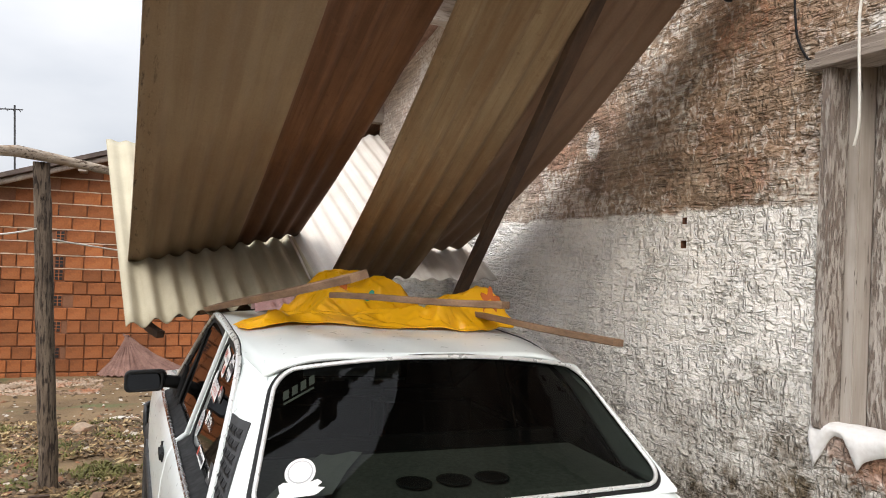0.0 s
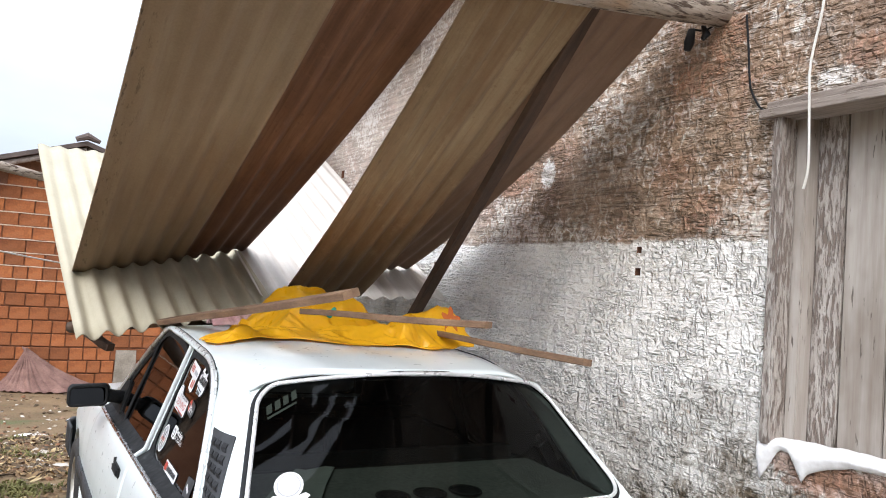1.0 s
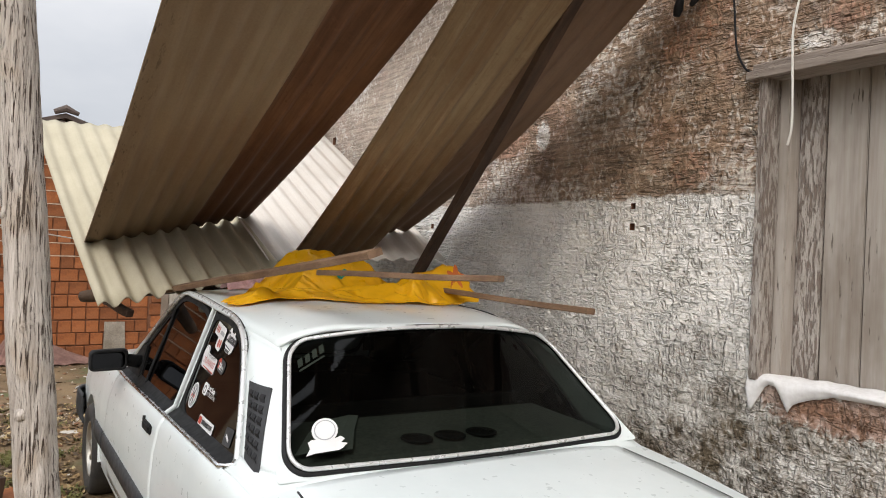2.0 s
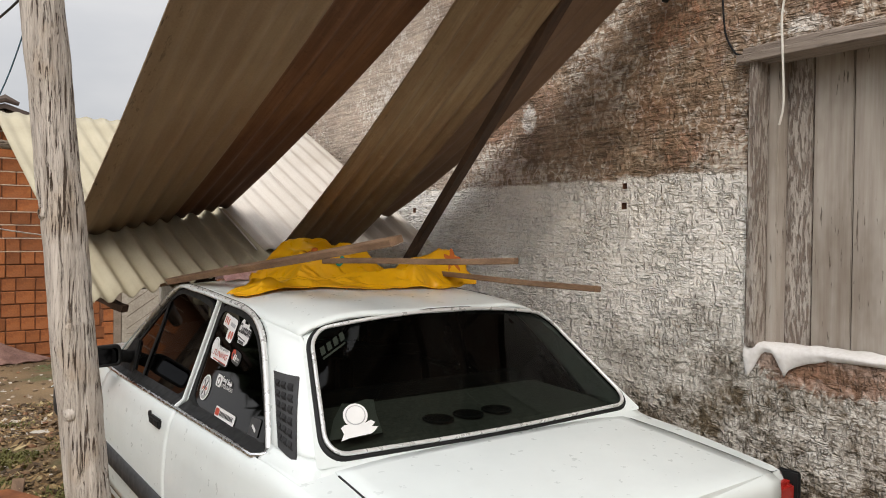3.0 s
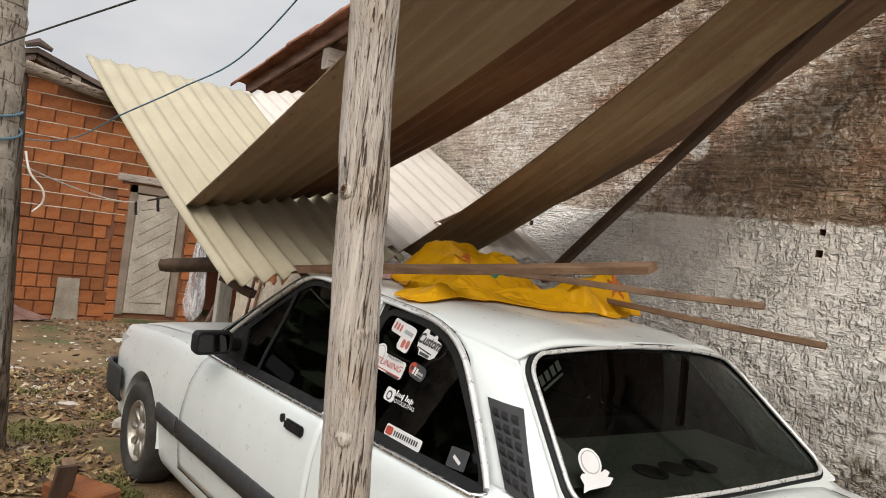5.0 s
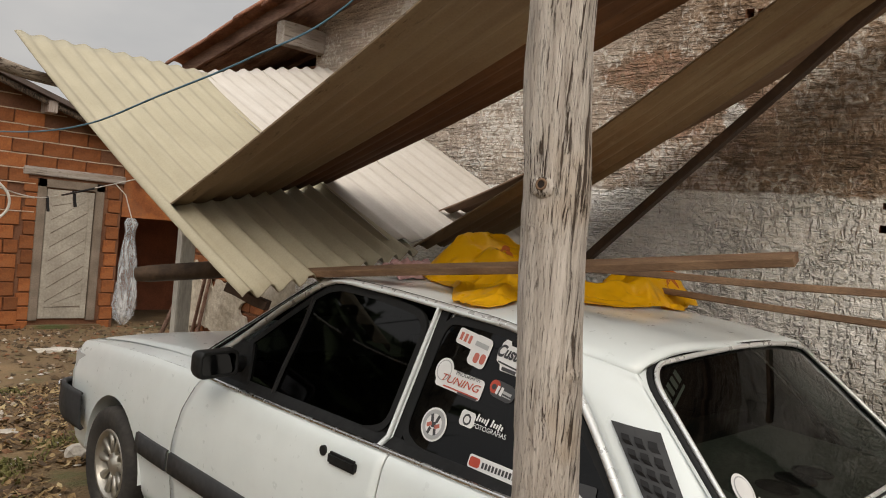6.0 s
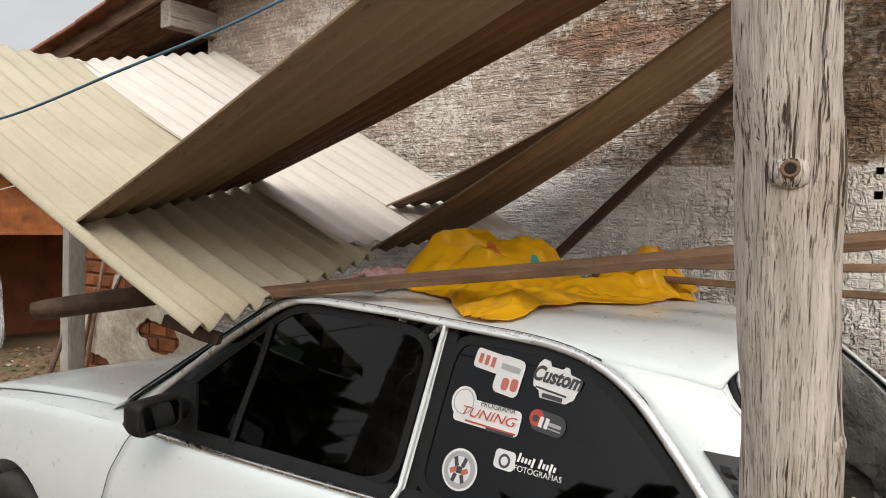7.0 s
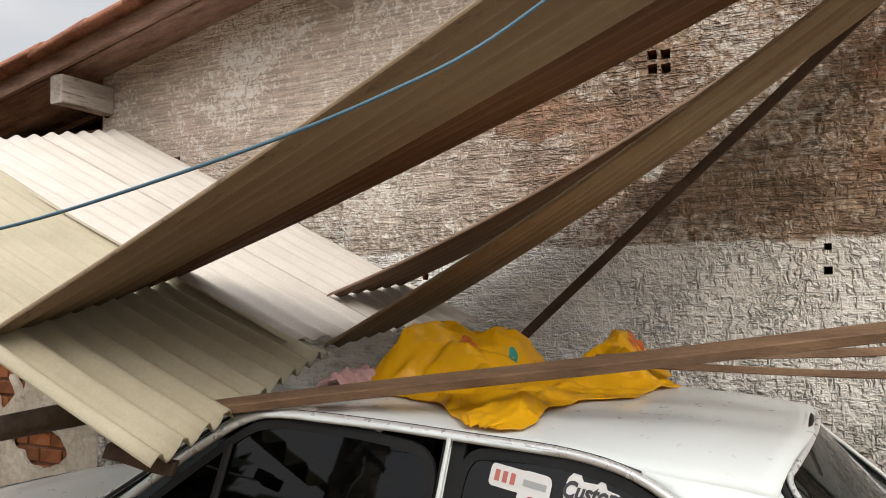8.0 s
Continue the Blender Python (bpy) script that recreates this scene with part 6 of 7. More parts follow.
roof_1 = tagged(part("roof_1", bm, M_redwood, None, "", False, (3, 3, 3)), "low pitched clay-tile roof with a timber verge over the old house", "roof", kind="structure")
part("verge_board", plank((VX + 0.015, 8.42, roof_line(8.42) - 0.03), (VX + 0.015, -2.5, roof_line(-2.5) - 0.03), 0.03, 0.10, 0), M_redwood, roof_1, "weathered red-brown verge board")
for yb in (6.94, 5.18, 3.2, 1.2):
    part("purlin_end", plank((1.885, yb, roof_line(yb) - 0.175), (2.45, yb + 0.02, roof_line(yb) - 0.165), 0.10, 0.165, 0, 0.006), M_greyend, roof_1, "grey sawn purlin end")
for k in range(9):
    xb = 1.98 + k * 0.30
    part("batten", plank((xb, 8.2, roof_line(8.2) - 0.022), (xb, -2.4, roof_line(-2.4) - 0.022), 0.05, 0.04, 0), M_redwood, roof_1)


def tile_mesh():
    bm = bmesh.new()
    rows = []
    for j in range(5):
        t = j / 4
        r = 0.075 + 0.014 * t
        rows.append([Vector((r * math.cos(a), -0.23 + 0.46 * t, 0.7 * r * math.sin(a) - 0.02 * t)) for a in np.linspace(0, math.pi, 9)])
    solid(grid_into(bm, rows), 0.012)
    me = bpy.data.meshes.new("roof_tile")
    bm.to_mesh(me)
    bm.free()
    me.materials.append(M_tile)
    me.polygons.foreach_set("use_smooth", [True] * len(me.polygons))
    return me


tile_me = tile_mesh()
rnd = random.Random(11)
for col in range(9):
    for k in range(28):
        y = 8.30 - k * 0.38
        ob = new("roof_tile", tile_me)
        ob.parent = roof_1
        x = VX - 0.015 + col * 0.175
        loc = Vector((x + rnd.uniform(-0.008, 0.008), y, roof_line(y) + 0.022 + rnd.uniform(-0.006, 0.006)))
        ob.matrix_local = Matrix.Translation(loc - Vector((3, 3, 3))) @ Euler((math.atan(-0.2) + rnd.uniform(-0.03, 0.03), rnd.uniform(-0.05, 0.05), rnd.uniform(-0.04, 0.04))).to_matrix().to_4x4()


def brick_mesh(name, dx, dy, dz, mat, bev=0.006):
    bm = box(-dx / 2, dx / 2, -dy / 2, dy / 2, -dz / 2, dz / 2)
    bmesh.ops.bevel(bm, geom=bm.edges[:], offset=bev, segments=1, affect="EDGES")
    me = bpy.data.meshes.new(name)
    bm.to_mesh(me)
    bm.free()
    me.materials.append(mat)
    return me


# annex wall of bare brick with crumbling plaster, past the corner of the old house
AX = 2.33
annex = tagged(part("wall_annex", box(AX, AX + 0.12, 7.0, 9.0, -0.7, 2.74), M_mortar, None, "", False, (AX, 7.6, 1)), "bare brick wall end with crumbling plaster", "wall", kind="structure")
ab_me = brick_mesh("brick", 0.03, 0.205, 0.085, M_brick)
rnd = random.Random(3)
for j in range(26):
    for i in range(9):
        y = 7.08 + i * 0.22 + (0.11 if j % 2 else 0)
        z = 0.02 + j * 0.105
        if y > 8.92:
            continue
        ob = new("brick", ab_me)
        ob.parent = annex
        ob.location = Vector((AX - 0.004 + rnd.uniform(-0.003, 0.003), y, z)) - Vector((AX, 7.6, 1))
bm = bmesh.new()
grid_rows = [[Vector((AX - 0.024 - 0.016 * abs(noise.noise(Vector((y * 5, z * 5, 2)))) - 0.008 * noise.noise(Vector((y * 14, z * 14, 5))), y, z)) for y in np.linspace(7.02, 8.98, 80)] for z in np.linspace(-0.3, 1.45, 76)]


def plastered(p):
    """Plaster has held on but for two bare patches of brick and the ragged upper end."""
    r = 0.45 * noise.noise(Vector((p.y * 10, p.z * 10, 3))) + 0.35 * noise.noise(Vector((p.y * 2.6, p.z * 2.6, 7)))
    low = min(math.hypot((p.y - 7.58) / 0.27, (p.z - 0.69) / 0.13), math.hypot((p.y - 8.36) / 0.36, (p.z - 0.38) / 0.14))
    return low + r > 1.0 and p.z < 0.98 + 0.30 * max(0.0, 8.4 - p.y) + 0.5 * r


grid_into(bm, grid_rows, plastered)
for _ in range(2):
    rim_v = [v for v in bm.verts if v.is_boundary]
    moved = {v: sum((e.other_vert(v).co for e in v.link_edges if e.is_boundary), Vector()) / max(1, sum(e.is_boundary for e in v.link_edges)) for v in rim_v}
    for v, q in moved.items():
        v.co = v.co.lerp(q, 0.5)
part("plaster_patch", solid(bm, 0.02), M_oldplaster, annex, "crumbling pale plaster")

# ---- brick house across the yard ----
HY, APEX, HZ, HS = 14.0, 0.85, 3.36, 0.33


def gable(x):
    return HZ - HS * abs(x - APEX)


house = thing("brick_house", (1.0, HY, -0.5), "unplastered red hollow-brick house with a low gabled tile roof", "house")
bm = bmesh.new()
poly = [(-3.4, -1.2), (3.64, -1.2), (3.64, gable(3.64)), (APEX, gable(APEX)), (-3.4, gable(-3.4))]
fr = [bm.verts.new((x, HY, z)) for x, z in poly]
bk = [bm.verts.new((x, HY + 0.18, z)) for x, z in poly]
bm.faces.new(fr)
bm.faces.new(bk[::-1])
for i in range(5):
    bm.faces.new((fr[i], fr[(i + 1) % 5], bk[(i + 1) % 5], bk[i]))
hwall = part("wall", bm, M_mortar, house, "mortared brick gable wall")
part("side_wall", box(3.46, 3.64, HY + 0.18, HY + 5, -1.2, gable(3.64)), M_mortar, house)
for sgn in (-1, 1):
    x1 = APEX + sgn * 4.6
    bm = bmesh.new()
    v = [bm.verts.new(p) for p in ((APEX, HY - 0.42, HZ + 0.03), (x1, HY - 0.42, gable(x1) + 0.03), (x1, HY + 6, gable(x1) + 0.03), (APEX, HY + 6, HZ + 0.03), (APEX, HY - 0.42, HZ + 0.10), (x1, HY - 0.42, gable(x1) + 0.10), (x1, HY + 6, gable(x1) + 0.10), (APEX, HY + 6, HZ + 0.10))]
    for f in ((0, 1, 2, 3), (4, 5, 6, 7), (0, 1, 5, 4), (1, 2, 6, 5), (2, 3, 7, 6), (3, 0, 4, 7)):
        bm.faces.new([v[i] for i in f])
    part("roof", bm, M_tilefar, house, "dark weathered tile roof slope")
    part("verge_pole", tube([(APEX, HY - 0.30, HZ - 0.02), ((APEX + x1) / 2, HY - 0.30, gable((APEX + x1) / 2) - 0.03), (x1, HY - 0.30, gable(x1) - 0.02)], 0.045, 8, 0.2, 3), M_greywood if sgn < 0 else M_bark2, house, "", True)
part("ridge_cap", tube([(APEX - 0.16, HY - 0.44, HZ + 0.10), (APEX, HY - 0.44, HZ + 0.17), (APEX + 0.18, HY - 0.44, HZ + 0.10)], [0.04, 0.06, 0.03], 8), M_tilefar, house, "dark ridge tile end")
for xp in (APEX - 1.3, APEX + 0.55, APEX + 1.6):
    part("purlin_end", box(xp - 0.06, xp + 0.06, HY - 0.36, HY + 0.1, gable(xp) - 0.15, gable(xp) + 0.02, 0.008), M_greywood, house)

hb = {w: brick_mesh("brick", w - 0.014, 0.05, 0.186, M_brick, 0.008) for w in (0.405, 0.27, 0.20)}
rnd = random.Random(21)
DX0, DX1, DZ1 = 2.40, 3.40, 1.80
count, rest_v, rest_f = 0, [], []
for j in range(19):
    z = -0.46 + j * 0.203
    x = -2.2 - (0.2 if j % 2 else 0.0)
    while x < 3.58:
        w = 0.405 if j > 11 or (j > 8 and rnd.random() < 0.5) else rnd.choice((0.27, 0.27, 0.20, 0.20))
        xc = x + w / 2
        x += w
        if z + 0.1 > gable(xc) - 0.08 or xc + w / 2 > 3.62 or (xc + w / 2 > DX0 and xc - w / 2 < DX1 and z < DZ1 + 0.1):
            continue
        if abs(xc + 0.735) < 0.13 and j in (2, 4, 6, 8, 9, 11, 13):
            continue
        at = Vector((xc, HY - 0.006 + rnd.uniform(-0.005, 0.004), z + rnd.uniform(-0.004, 0.004)))
        tip = rnd.uniform(-0.015, 0.015)
        count += 1
        if count > 299 or xc < -1.9:
            rest_v += [Euler((0, tip, 0)).to_matrix() @ q.co + at for q in hb[w].vertices]
            rest_f += [tuple(len(rest_v) - len(hb[w].vertices) + k for k in f.vertices) for f in hb[w].polygons]
            count -= xc < -1.9
            continue
        ob = new("brick", hb[w])
        ob.parent = hwall
        ob.location = at - Vector((1.0, HY, -0.5))
        ob.rotation_euler = (0, tip, 0)
rest_me = bpy.data.meshes.new("upper_bricks")
rest_me.from_pydata([q - Vector((1.0, HY, -0.5)) for q in rest_v], [], rest_f)
rest_me.materials.append(M_brick)
rest_ob = new("upper_bricks", rest_me)
rest_ob.parent = hwall
rest_ob["kind"] = "stuff"
# pale mortar squeezed out between the upper courses
for j in range(8, 18):
    z = -0.46 + (j + 0.5) * 0.203
    half = max(0.0, (HZ - z) / HS - 0.15)
    for xa, xb in ((max(-2.3, APEX - half), DX0 if z < DZ1 + 0.1 else min(3.6, APEX + half)),):
        nseg = max(2, int((xb - xa) / 0.12))
        part("mortar_joint", tube([(xa + (xb - xa) * i / nseg, HY - 0.030, z + 0.006 * noise.noise(Vector((i * 0.8, j, 0)))) for i in range(nseg + 1)], [0.009 + 0.005 * noise.noise(Vector((i * 1.3, j, 4))) for i in range(nseg + 1)], 5), M_mortar_pale, hwall)
# jamb bricks beside the door
for k in range(11):
    for xj in (2.345, 3.50):
        ob = new("brick", hb[0.20])
        ob.parent = hwall
        ob.location = Vector((xj + (0.03 if k % 2 else 0), HY - 0.004, -0.40 + k * 0.205)) - Vector((1.0, HY, -0.5))
# open-ended bricks that air the wall
for j in (2, 4, 6, 8, 9, 11, 13):
    z = -0.46 + j * 0.203
    blk = part("vent_brick", box(-0.80, -0.67, HY - 0.02, HY + 0.02, z - 0.09, z + 0.09, 0.006), M_brick, hwall, "open-ended hollow brick")
    # black plates put the shade inside the brick's openings into colour
    for ax in (-0.766, -0.704):
        for k in range(3):
            part("cell", box(ax - 0.024, ax + 0.024, HY - 0.0235, HY - 0.019, z - 0.078 + k * 0.055, z - 0.034 + k * 0.055), M_black, blk)
# door
hdoor = part("door", box(2.555, 3.225, HY - 0.02, HY + 0.02, -0.27, 1.62), M_doorframe, house, "grey plank door laid in diagonal boards")
for k in range(14):
    zc = -0.62 + k * 0.20
    bm = bmesh.new()
    x0, x1 = 2.64, 3.14
    za, zb = zc, zc + 0.34
    v = []
    pts = [(x0, za), (x1, zb), (x1, zb + 0.185), (x0, za + 0.185)]
    pts = [(x, min(max(z, -0.10), 1.50)) for x, z in pts]
    if max(p[1] for p in pts) - min(p[1] for p in pts) < 0.06:
        continue
    f0 = [bm.verts.new((x, HY - 0.033, z)) for x, z in pts]
    f1 = [bm.verts.new((x, HY - 0.018, z)) for x, z in pts]
    bm.faces.new(f0)
    for i in range(4):
        bm.faces.new((f0[i], f0[(i + 1) % 4], f1[(i + 1) % 4], f1[i]))
    part("board", bm, M_door, hdoor)
for x0, x1, z0, z1 in ((2.56, 2.64, -0.27, 1.62), (3.14, 3.22, -0.27, 1.62), (2.64, 3.14, -0.27, -0.11), (2.64, 3.14, 1.50, 1.62)):
    part("rail", box(x0, x1, HY - 0.040, HY - 0.018, z0, z1, 0.005), M_door, hdoor)
for x0, x1, z0, z1 in ((2.43, 2.55, -0.30, 1.76), (3.235, 3.36, -0.30, 1.76), (2.43, 3.36, 1.64, 1.76)):
    part("door_frame", box(x0, x1, HY - 0.05, HY + 0.03, z0, z1, 0.008), M_doorframe, house, "worn wooden door frame")
part("door_lintel", box(2.22, 3.66, HY - 0.05, HY + 0.02, 1.80, 1.92, 0.012), M_greyend, house, "grey timber lintel")
part("doorstep", box(2.40, 3.45, HY - 0.16, HY + 0.0, -0.60, -0.36, 0.02), M_ground, house, "worn earth-covered doorstep")
rows = [[Vector((1.72 + 0.19 * a * (1 + 0.3 * noise.noise(Vector((a, b, 1)))), HY - 0.038 - 0.008 * noise.noise(Vector((a * 3, b * 3, 0))), -0.5 + 0.72 * b)) for a in np.linspace(-1, 1, 9)] for b in np.linspace(0, 1, 10)]
rows = [[p + Vector(((1.72 - p.x) * 0.6 * max(0, (p.z + 0.1)), 0, 0)) for p in r] for r in rows]
M_cement = mottled("cement_smear", (0.20, 0.17, 0.13), (0.33, 0.29, 0.235), 4.0, 0.95)
part("cement_patch", solid(grid_into(bmesh.new(), rows), 0.02), M_cement, house, "grey cement smear on the bricks")
# open shed beside the house
shed = thing("brick_shed", (4.8, 15.5, -0.5), "dark open-fronted brick shed beside the house", "shed")
part("front_beam", box(3.66, 7.5, HY + 0.02, HY + 0.2, 1.30, 2.45), M_brick, shed, "brick band over the opening")
M_shedred = mottled("stained_brick_red", (0.16, 0.05, 0.025), (0.30, 0.10, 0.05), 2.5, 0.95, 40)
part("back_wall", box(3.64, 7.5, 16.6, 16.8, -1.2, 2.45), M_shedred, shed)
part("side_wall", box(7.4, 7.6, HY, 16.8, -1.2, 2.45), M_shedred, shed)
part("roof", box(3.6, 7.7, HY - 0.2, 17.0, 2.45, 2.55), M_tilefar, shed)
antenna = thing("antenna", (-1.44, HY + 0.3, 2.6), "thin metal television aerial on the house roof", "antenna")
part("mast", tube([(-1.44, HY + 0.3, 2.5), (-1.50, HY + 0.3, 3.80)], 0.014, 6), M_bumper, antenna)
part("crossbar", tube([(-1.72, HY + 0.3, 3.72), (-1.38, HY + 0.3, 3.74)], 0.01, 6), M_bumper, antenna)
for k in range(4):
    part("element", tube([(-1.70 + k * 0.09, HY + 0.18, 3.725), (-1.70 + k * 0.09, HY + 0.44, 3.725)], 0.006, 5), M_bumper, antenna)

# ---- yellow raincoat over the car roof ----
def car_roof_z(x, y):
    u = max(0.0, abs(x - CX) - WIDE)
    yy = min(max(y, 2.98), 4.52)
    return roof_c(yy) - (roof_c(yy) - roof_edge_z(yy)) * min(1.0, u / 0.585) ** 3.2


def facets(x, y, cell, seed):
    """Flat triangular plates that meet in sharp creases, about -1 to 1."""
    wx = 0.55 * noise.noise(Vector((x * 1.1 / cell, y * 1.1 / cell, seed + 5.3)))
    wy = 0.55 * noise.noise(Vector((x * 1.1 / cell, y * 1.1 / cell, seed + 9.1)))
    p, q = x / cell + 0.5 * y / cell + wx, 0.87 * y / cell + wy
    i, j = math.floor(p), math.floor(q)
    p, q = p - i, q - j

    def at(a, b):
        return random.Random(a * 7919 + b * 104729 + int(seed * 31)).uniform(-1, 1)

    if p + q < 1:
        return at(i, j) * (1 - p - q) + at(i + 1, j) * p + at(i, j + 1) * q
    return at(i + 1, j + 1) * (p + q - 1) + at(i + 1, j) * (1 - q) + at(i, j + 1) * (1 - p)


def coat_z(x, y, rim):
    """The roof below, two stiff tents of cloth over it and flat-sided creases."""
    base = car_roof_z(x, y) + 0.010 + 0.03 * math.exp(-((x - 1.0) / 0.20) ** 2 - ((y - 3.75) / 0.09) ** 2)
    front = 1.512 + (0.30 if y > 3.91 else 0.95) * (y - 3.91)
    tent = min(1.553 - 0.10 * abs(x - 1.20), front, 1.555 - 1.6 * (y - 4.20), 1.425 + 0.95 * (x - 1.0), 1.545 - 1.1 * (x - 1.43))
    side = min(1.545 - 1.1 * max(0.0, abs(x - 1.655) - 0.085), 1.540 - 1.0 * max(0.0, 3.66 - y), 1.545 - 1.4 * max(0.0, y - 3.70))
    folds = 0.050 * facets(x, y, 0.16, 1.0) + 0.034 * facets(x, y, 0.08, 4.0) + 0.008 * facets(x, y, 0.035, 7.0)
    tall = min(1.0, max(0.0, max(tent, side) - base) / 0.05)
    return max(base, tent, side) - 0.036 * tall + max((0.10 + 0.90 * rim) * (folds + 0.022 * (1 - tall)), -0.004 - 0.05 * tall)


def coat_near(x):
    return lerp1(x, [0.70, 0.73, 0.80, 0.90, 1.06, 1.25, 1.4, 1.56, 1.70, 1.92], [3.71, 3.675, 3.675, 3.66, 3.585, 3.50, 3.485, 3.46, 3.50, 3.56])


def coat_far(x):
    return lerp1(x, [0.70, 0.85, 0.96, 1.10, 1.25, 1.42, 1.52, 1.62, 1.75, 1.92], [3.80, 3.95, 4.24, 4.29, 4.27, 4.10, 3.86, 3.84, 3.84, 3.70])


NU, NV = 190, 120
rows = []
for j in range(NV + 1):
    v = j / NV
    row = []
    for i in range(NU + 1):
        u = i / NU
        x = 0.70 + 1.10 * u
        yn, yf = coat_near(x), coat_far(x)
        y = yn + (yf - yn) * v + 0.035 * facets(x, 0.3, 0.09, 2.0) * (1 - v)
        x += 0.018 * noise.noise(Vector((v * 7, u * 3, 5)))
        rim = min(1.0, min(v, 1 - v) * 8, min(u, 1 - u) * 10)
        row.append(Vector((x, y, coat_z(x, y, rim))))
    rows.append(row)
m_n, m_l = M_yellow.node_tree.nodes, M_yellow.node_tree.links
m_b = m_n["Principled BSDF"]
m_t, m_x = m_n.new("ShaderNodeBsdfTranslucent"), m_n.new("ShaderNodeMixShader")
m_x.inputs[0].default_value = 0.2
# crumpled foil-like facets
m_v, m_k = m_n.new("ShaderNodeTexVoronoi"), m_n.new("ShaderNodeBump")
m_v.feature = "DISTANCE_TO_EDGE"
m_v.inputs["Scale"].default_value = 10.0
m_l.new(coords(m_n, m_l, (1, 0.8, 1)), m_v.inputs["Vector"])
m_k.inputs["Strength"].default_value, m_k.inputs["Distance"].default_value = 0.5, 0.012
m_l.new(m_v.outputs["Distance"], m_k.inputs["Height"])
m_l.new(m_k.outputs[0], m_b.inputs["Normal"])
m_l.new(m_k.outputs[0], m_t.inputs["Normal"])
m_l.new(m_b.inputs["Base Color"].links[0].from_socket, m_t.inputs[0])
m_l.new(m_b.outputs[0], m_x.inputs[1])
m_l.new(m_t.outputs[0], m_x.inputs[2])
m_l.new(m_x.outputs[0], m_n["Material Output"].inputs[0])
coat = part("raincoat", solid(grid_into(bmesh.new(), rows), 0.003), M_yellow, None, "", True, (1.3, 3.8, 1.36))
tagged(coat, "crumpled yellow printed raincoat lying on the car roof", "raincoat")


def coat_print(cx, cy, r, mat, lobes, seed):
    """A small printed motif laid just above the coat."""
    loops = []
    for q in range(5):
        ring = []
        for k in range(30):
            t = 2 * math.pi * k / 30
            rr = r * (q + 1) / 5 * (1 + 0.35 * math.sin(lobes * t + seed))
            x, y = cx + rr * math.cos(t), cy + rr * math.sin(t)
            ring.append(Vector((x, y, coat_z(x, y, 1.0) + 0.004)))
        loops.append(ring + ring[:1])
    bm = grid_into(bmesh.new(), loops)
    part("print", bm, mat, coat, "printed motif")


M_pr_red = plain("print_orange_red", (0.55, 0.13, 0.02), 0.5)
M_pr_teal = plain("print_teal", (0.02, 0.30, 0.26), 0.5)
coat_print(1.19, 4.02, 0.032, M_pr_red, 3, 0)
coat_print(1.282, 3.905, 0.019, M_pr_teal, 2, 1)
coat_print(1.735, 3.615, 0.034, M_pr_red, 5, 2)

M_pink = mottled("faded_pink_cloth", (0.40, 0.22, 0.22), (0.58, 0.38, 0.37), 8.0, 0.95)
rows2 = [[Vector((0.84 + 0.26 * i / 23, 4.22 + 0.15 * j / 13, car_roof_z(0.84 + 0.26 * i / 23, 4.25) + 0.006 + 0.075 * math.sin(math.pi * j / 13) * (0.7 + 0.6 * noise.noise(Vector((i * 0.4, j * 0.4, 2)))) + 0.012 * abs(noise.noise(Vector((i * 0.9, j * 0.9, 5)))))) for i in range(24)] for j in range(14)]
tagged(part("pink_cloth", solid(grid_into(bmesh.new(), rows2), 0.004), M_pink, None, "", True, (0.95, 4.28, 1.34)), "small faded pink cloth on the car roof", "cloth")

# ---- cables and lines ----
def sagging(a, b, sag, n=24):
    return [Vector(a).lerp(Vector(b), i / (n - 1)) - Vector((0, 0, sag * (1 - (2 * i / (n - 1) - 1) ** 2))) for i in range(n)]


def spline(points, n=8):
    pts = [Vector(p) for p in points]
    out = []
    for i in range(len(pts) - 1):
        p0, p1, p2, p3 = pts[max(i - 1, 0)], pts[i], pts[i + 1], pts[min(i + 2, len(pts) - 1)]
        for k in range(n):
            t = k / n
            out.append(0.5 * (2 * p1 + (p2 - p0) * t + (2 * p0 - 5 * p1 + 4 * p2 - p3) * t * t + (3 * p1 - p0 - 3 * p2 + p3) * t ** 3))
    return out + [pts[-1]]


tagged(part("cable", tube(spline([(-0.43, 4.80, 1.725), (-0.415, 4.3, 1.712), (-0.405, 3.93, 1.724), (-0.384, 3.63, 1.772), (-0.30, 3.42, 1.85), (-0.19, 3.28, 1.96), (-0.13, 2.95, 2.20), (-0.13, 2.86, 2.38)]), 0.0021, 7), M_cable, None, "", True, (-0.4, 3.9, 1.7)), "blue-grey cable strung from the palm post to the timber post", "cable")
tagged(part("cable", tube(spline([(-1.6, 8.9, 1.64), (-0.9, 6.05, 1.92), (-0.66, 5.08, 2.0), (-0.52, 4.51, 2.06), (-0.206, 3.255, 2.181), (-0.13, 2.86, 2.23)]), 0.0035, 6), M_bumper, None, "", True, (-0.5, 4.5, 2)), "thin dark wire stretched to the timber post", "cable")
coil = []
for k in range(40):
    t = k / 39
    a = 2 * math.pi * 1.6 * t + 2.2
    c = Vector((-0.465, 4.842, -0.05)).lerp(Vector((-0.577, 4.918, 2.53)), (1.70 + 0.14 * t + 0.03 * math.sin(a) + 0.05) / 2.58)
    coil.append(c + Vector((0.113 * math.cos(a), 0.113 * math.sin(a), 0)))
tagged(part("cable", tube(coil, 0.005, 6), M_cable, None, "", True, (-0.5, 4.85, 1.75)), "cable wound round the palm trunk post", "cable")
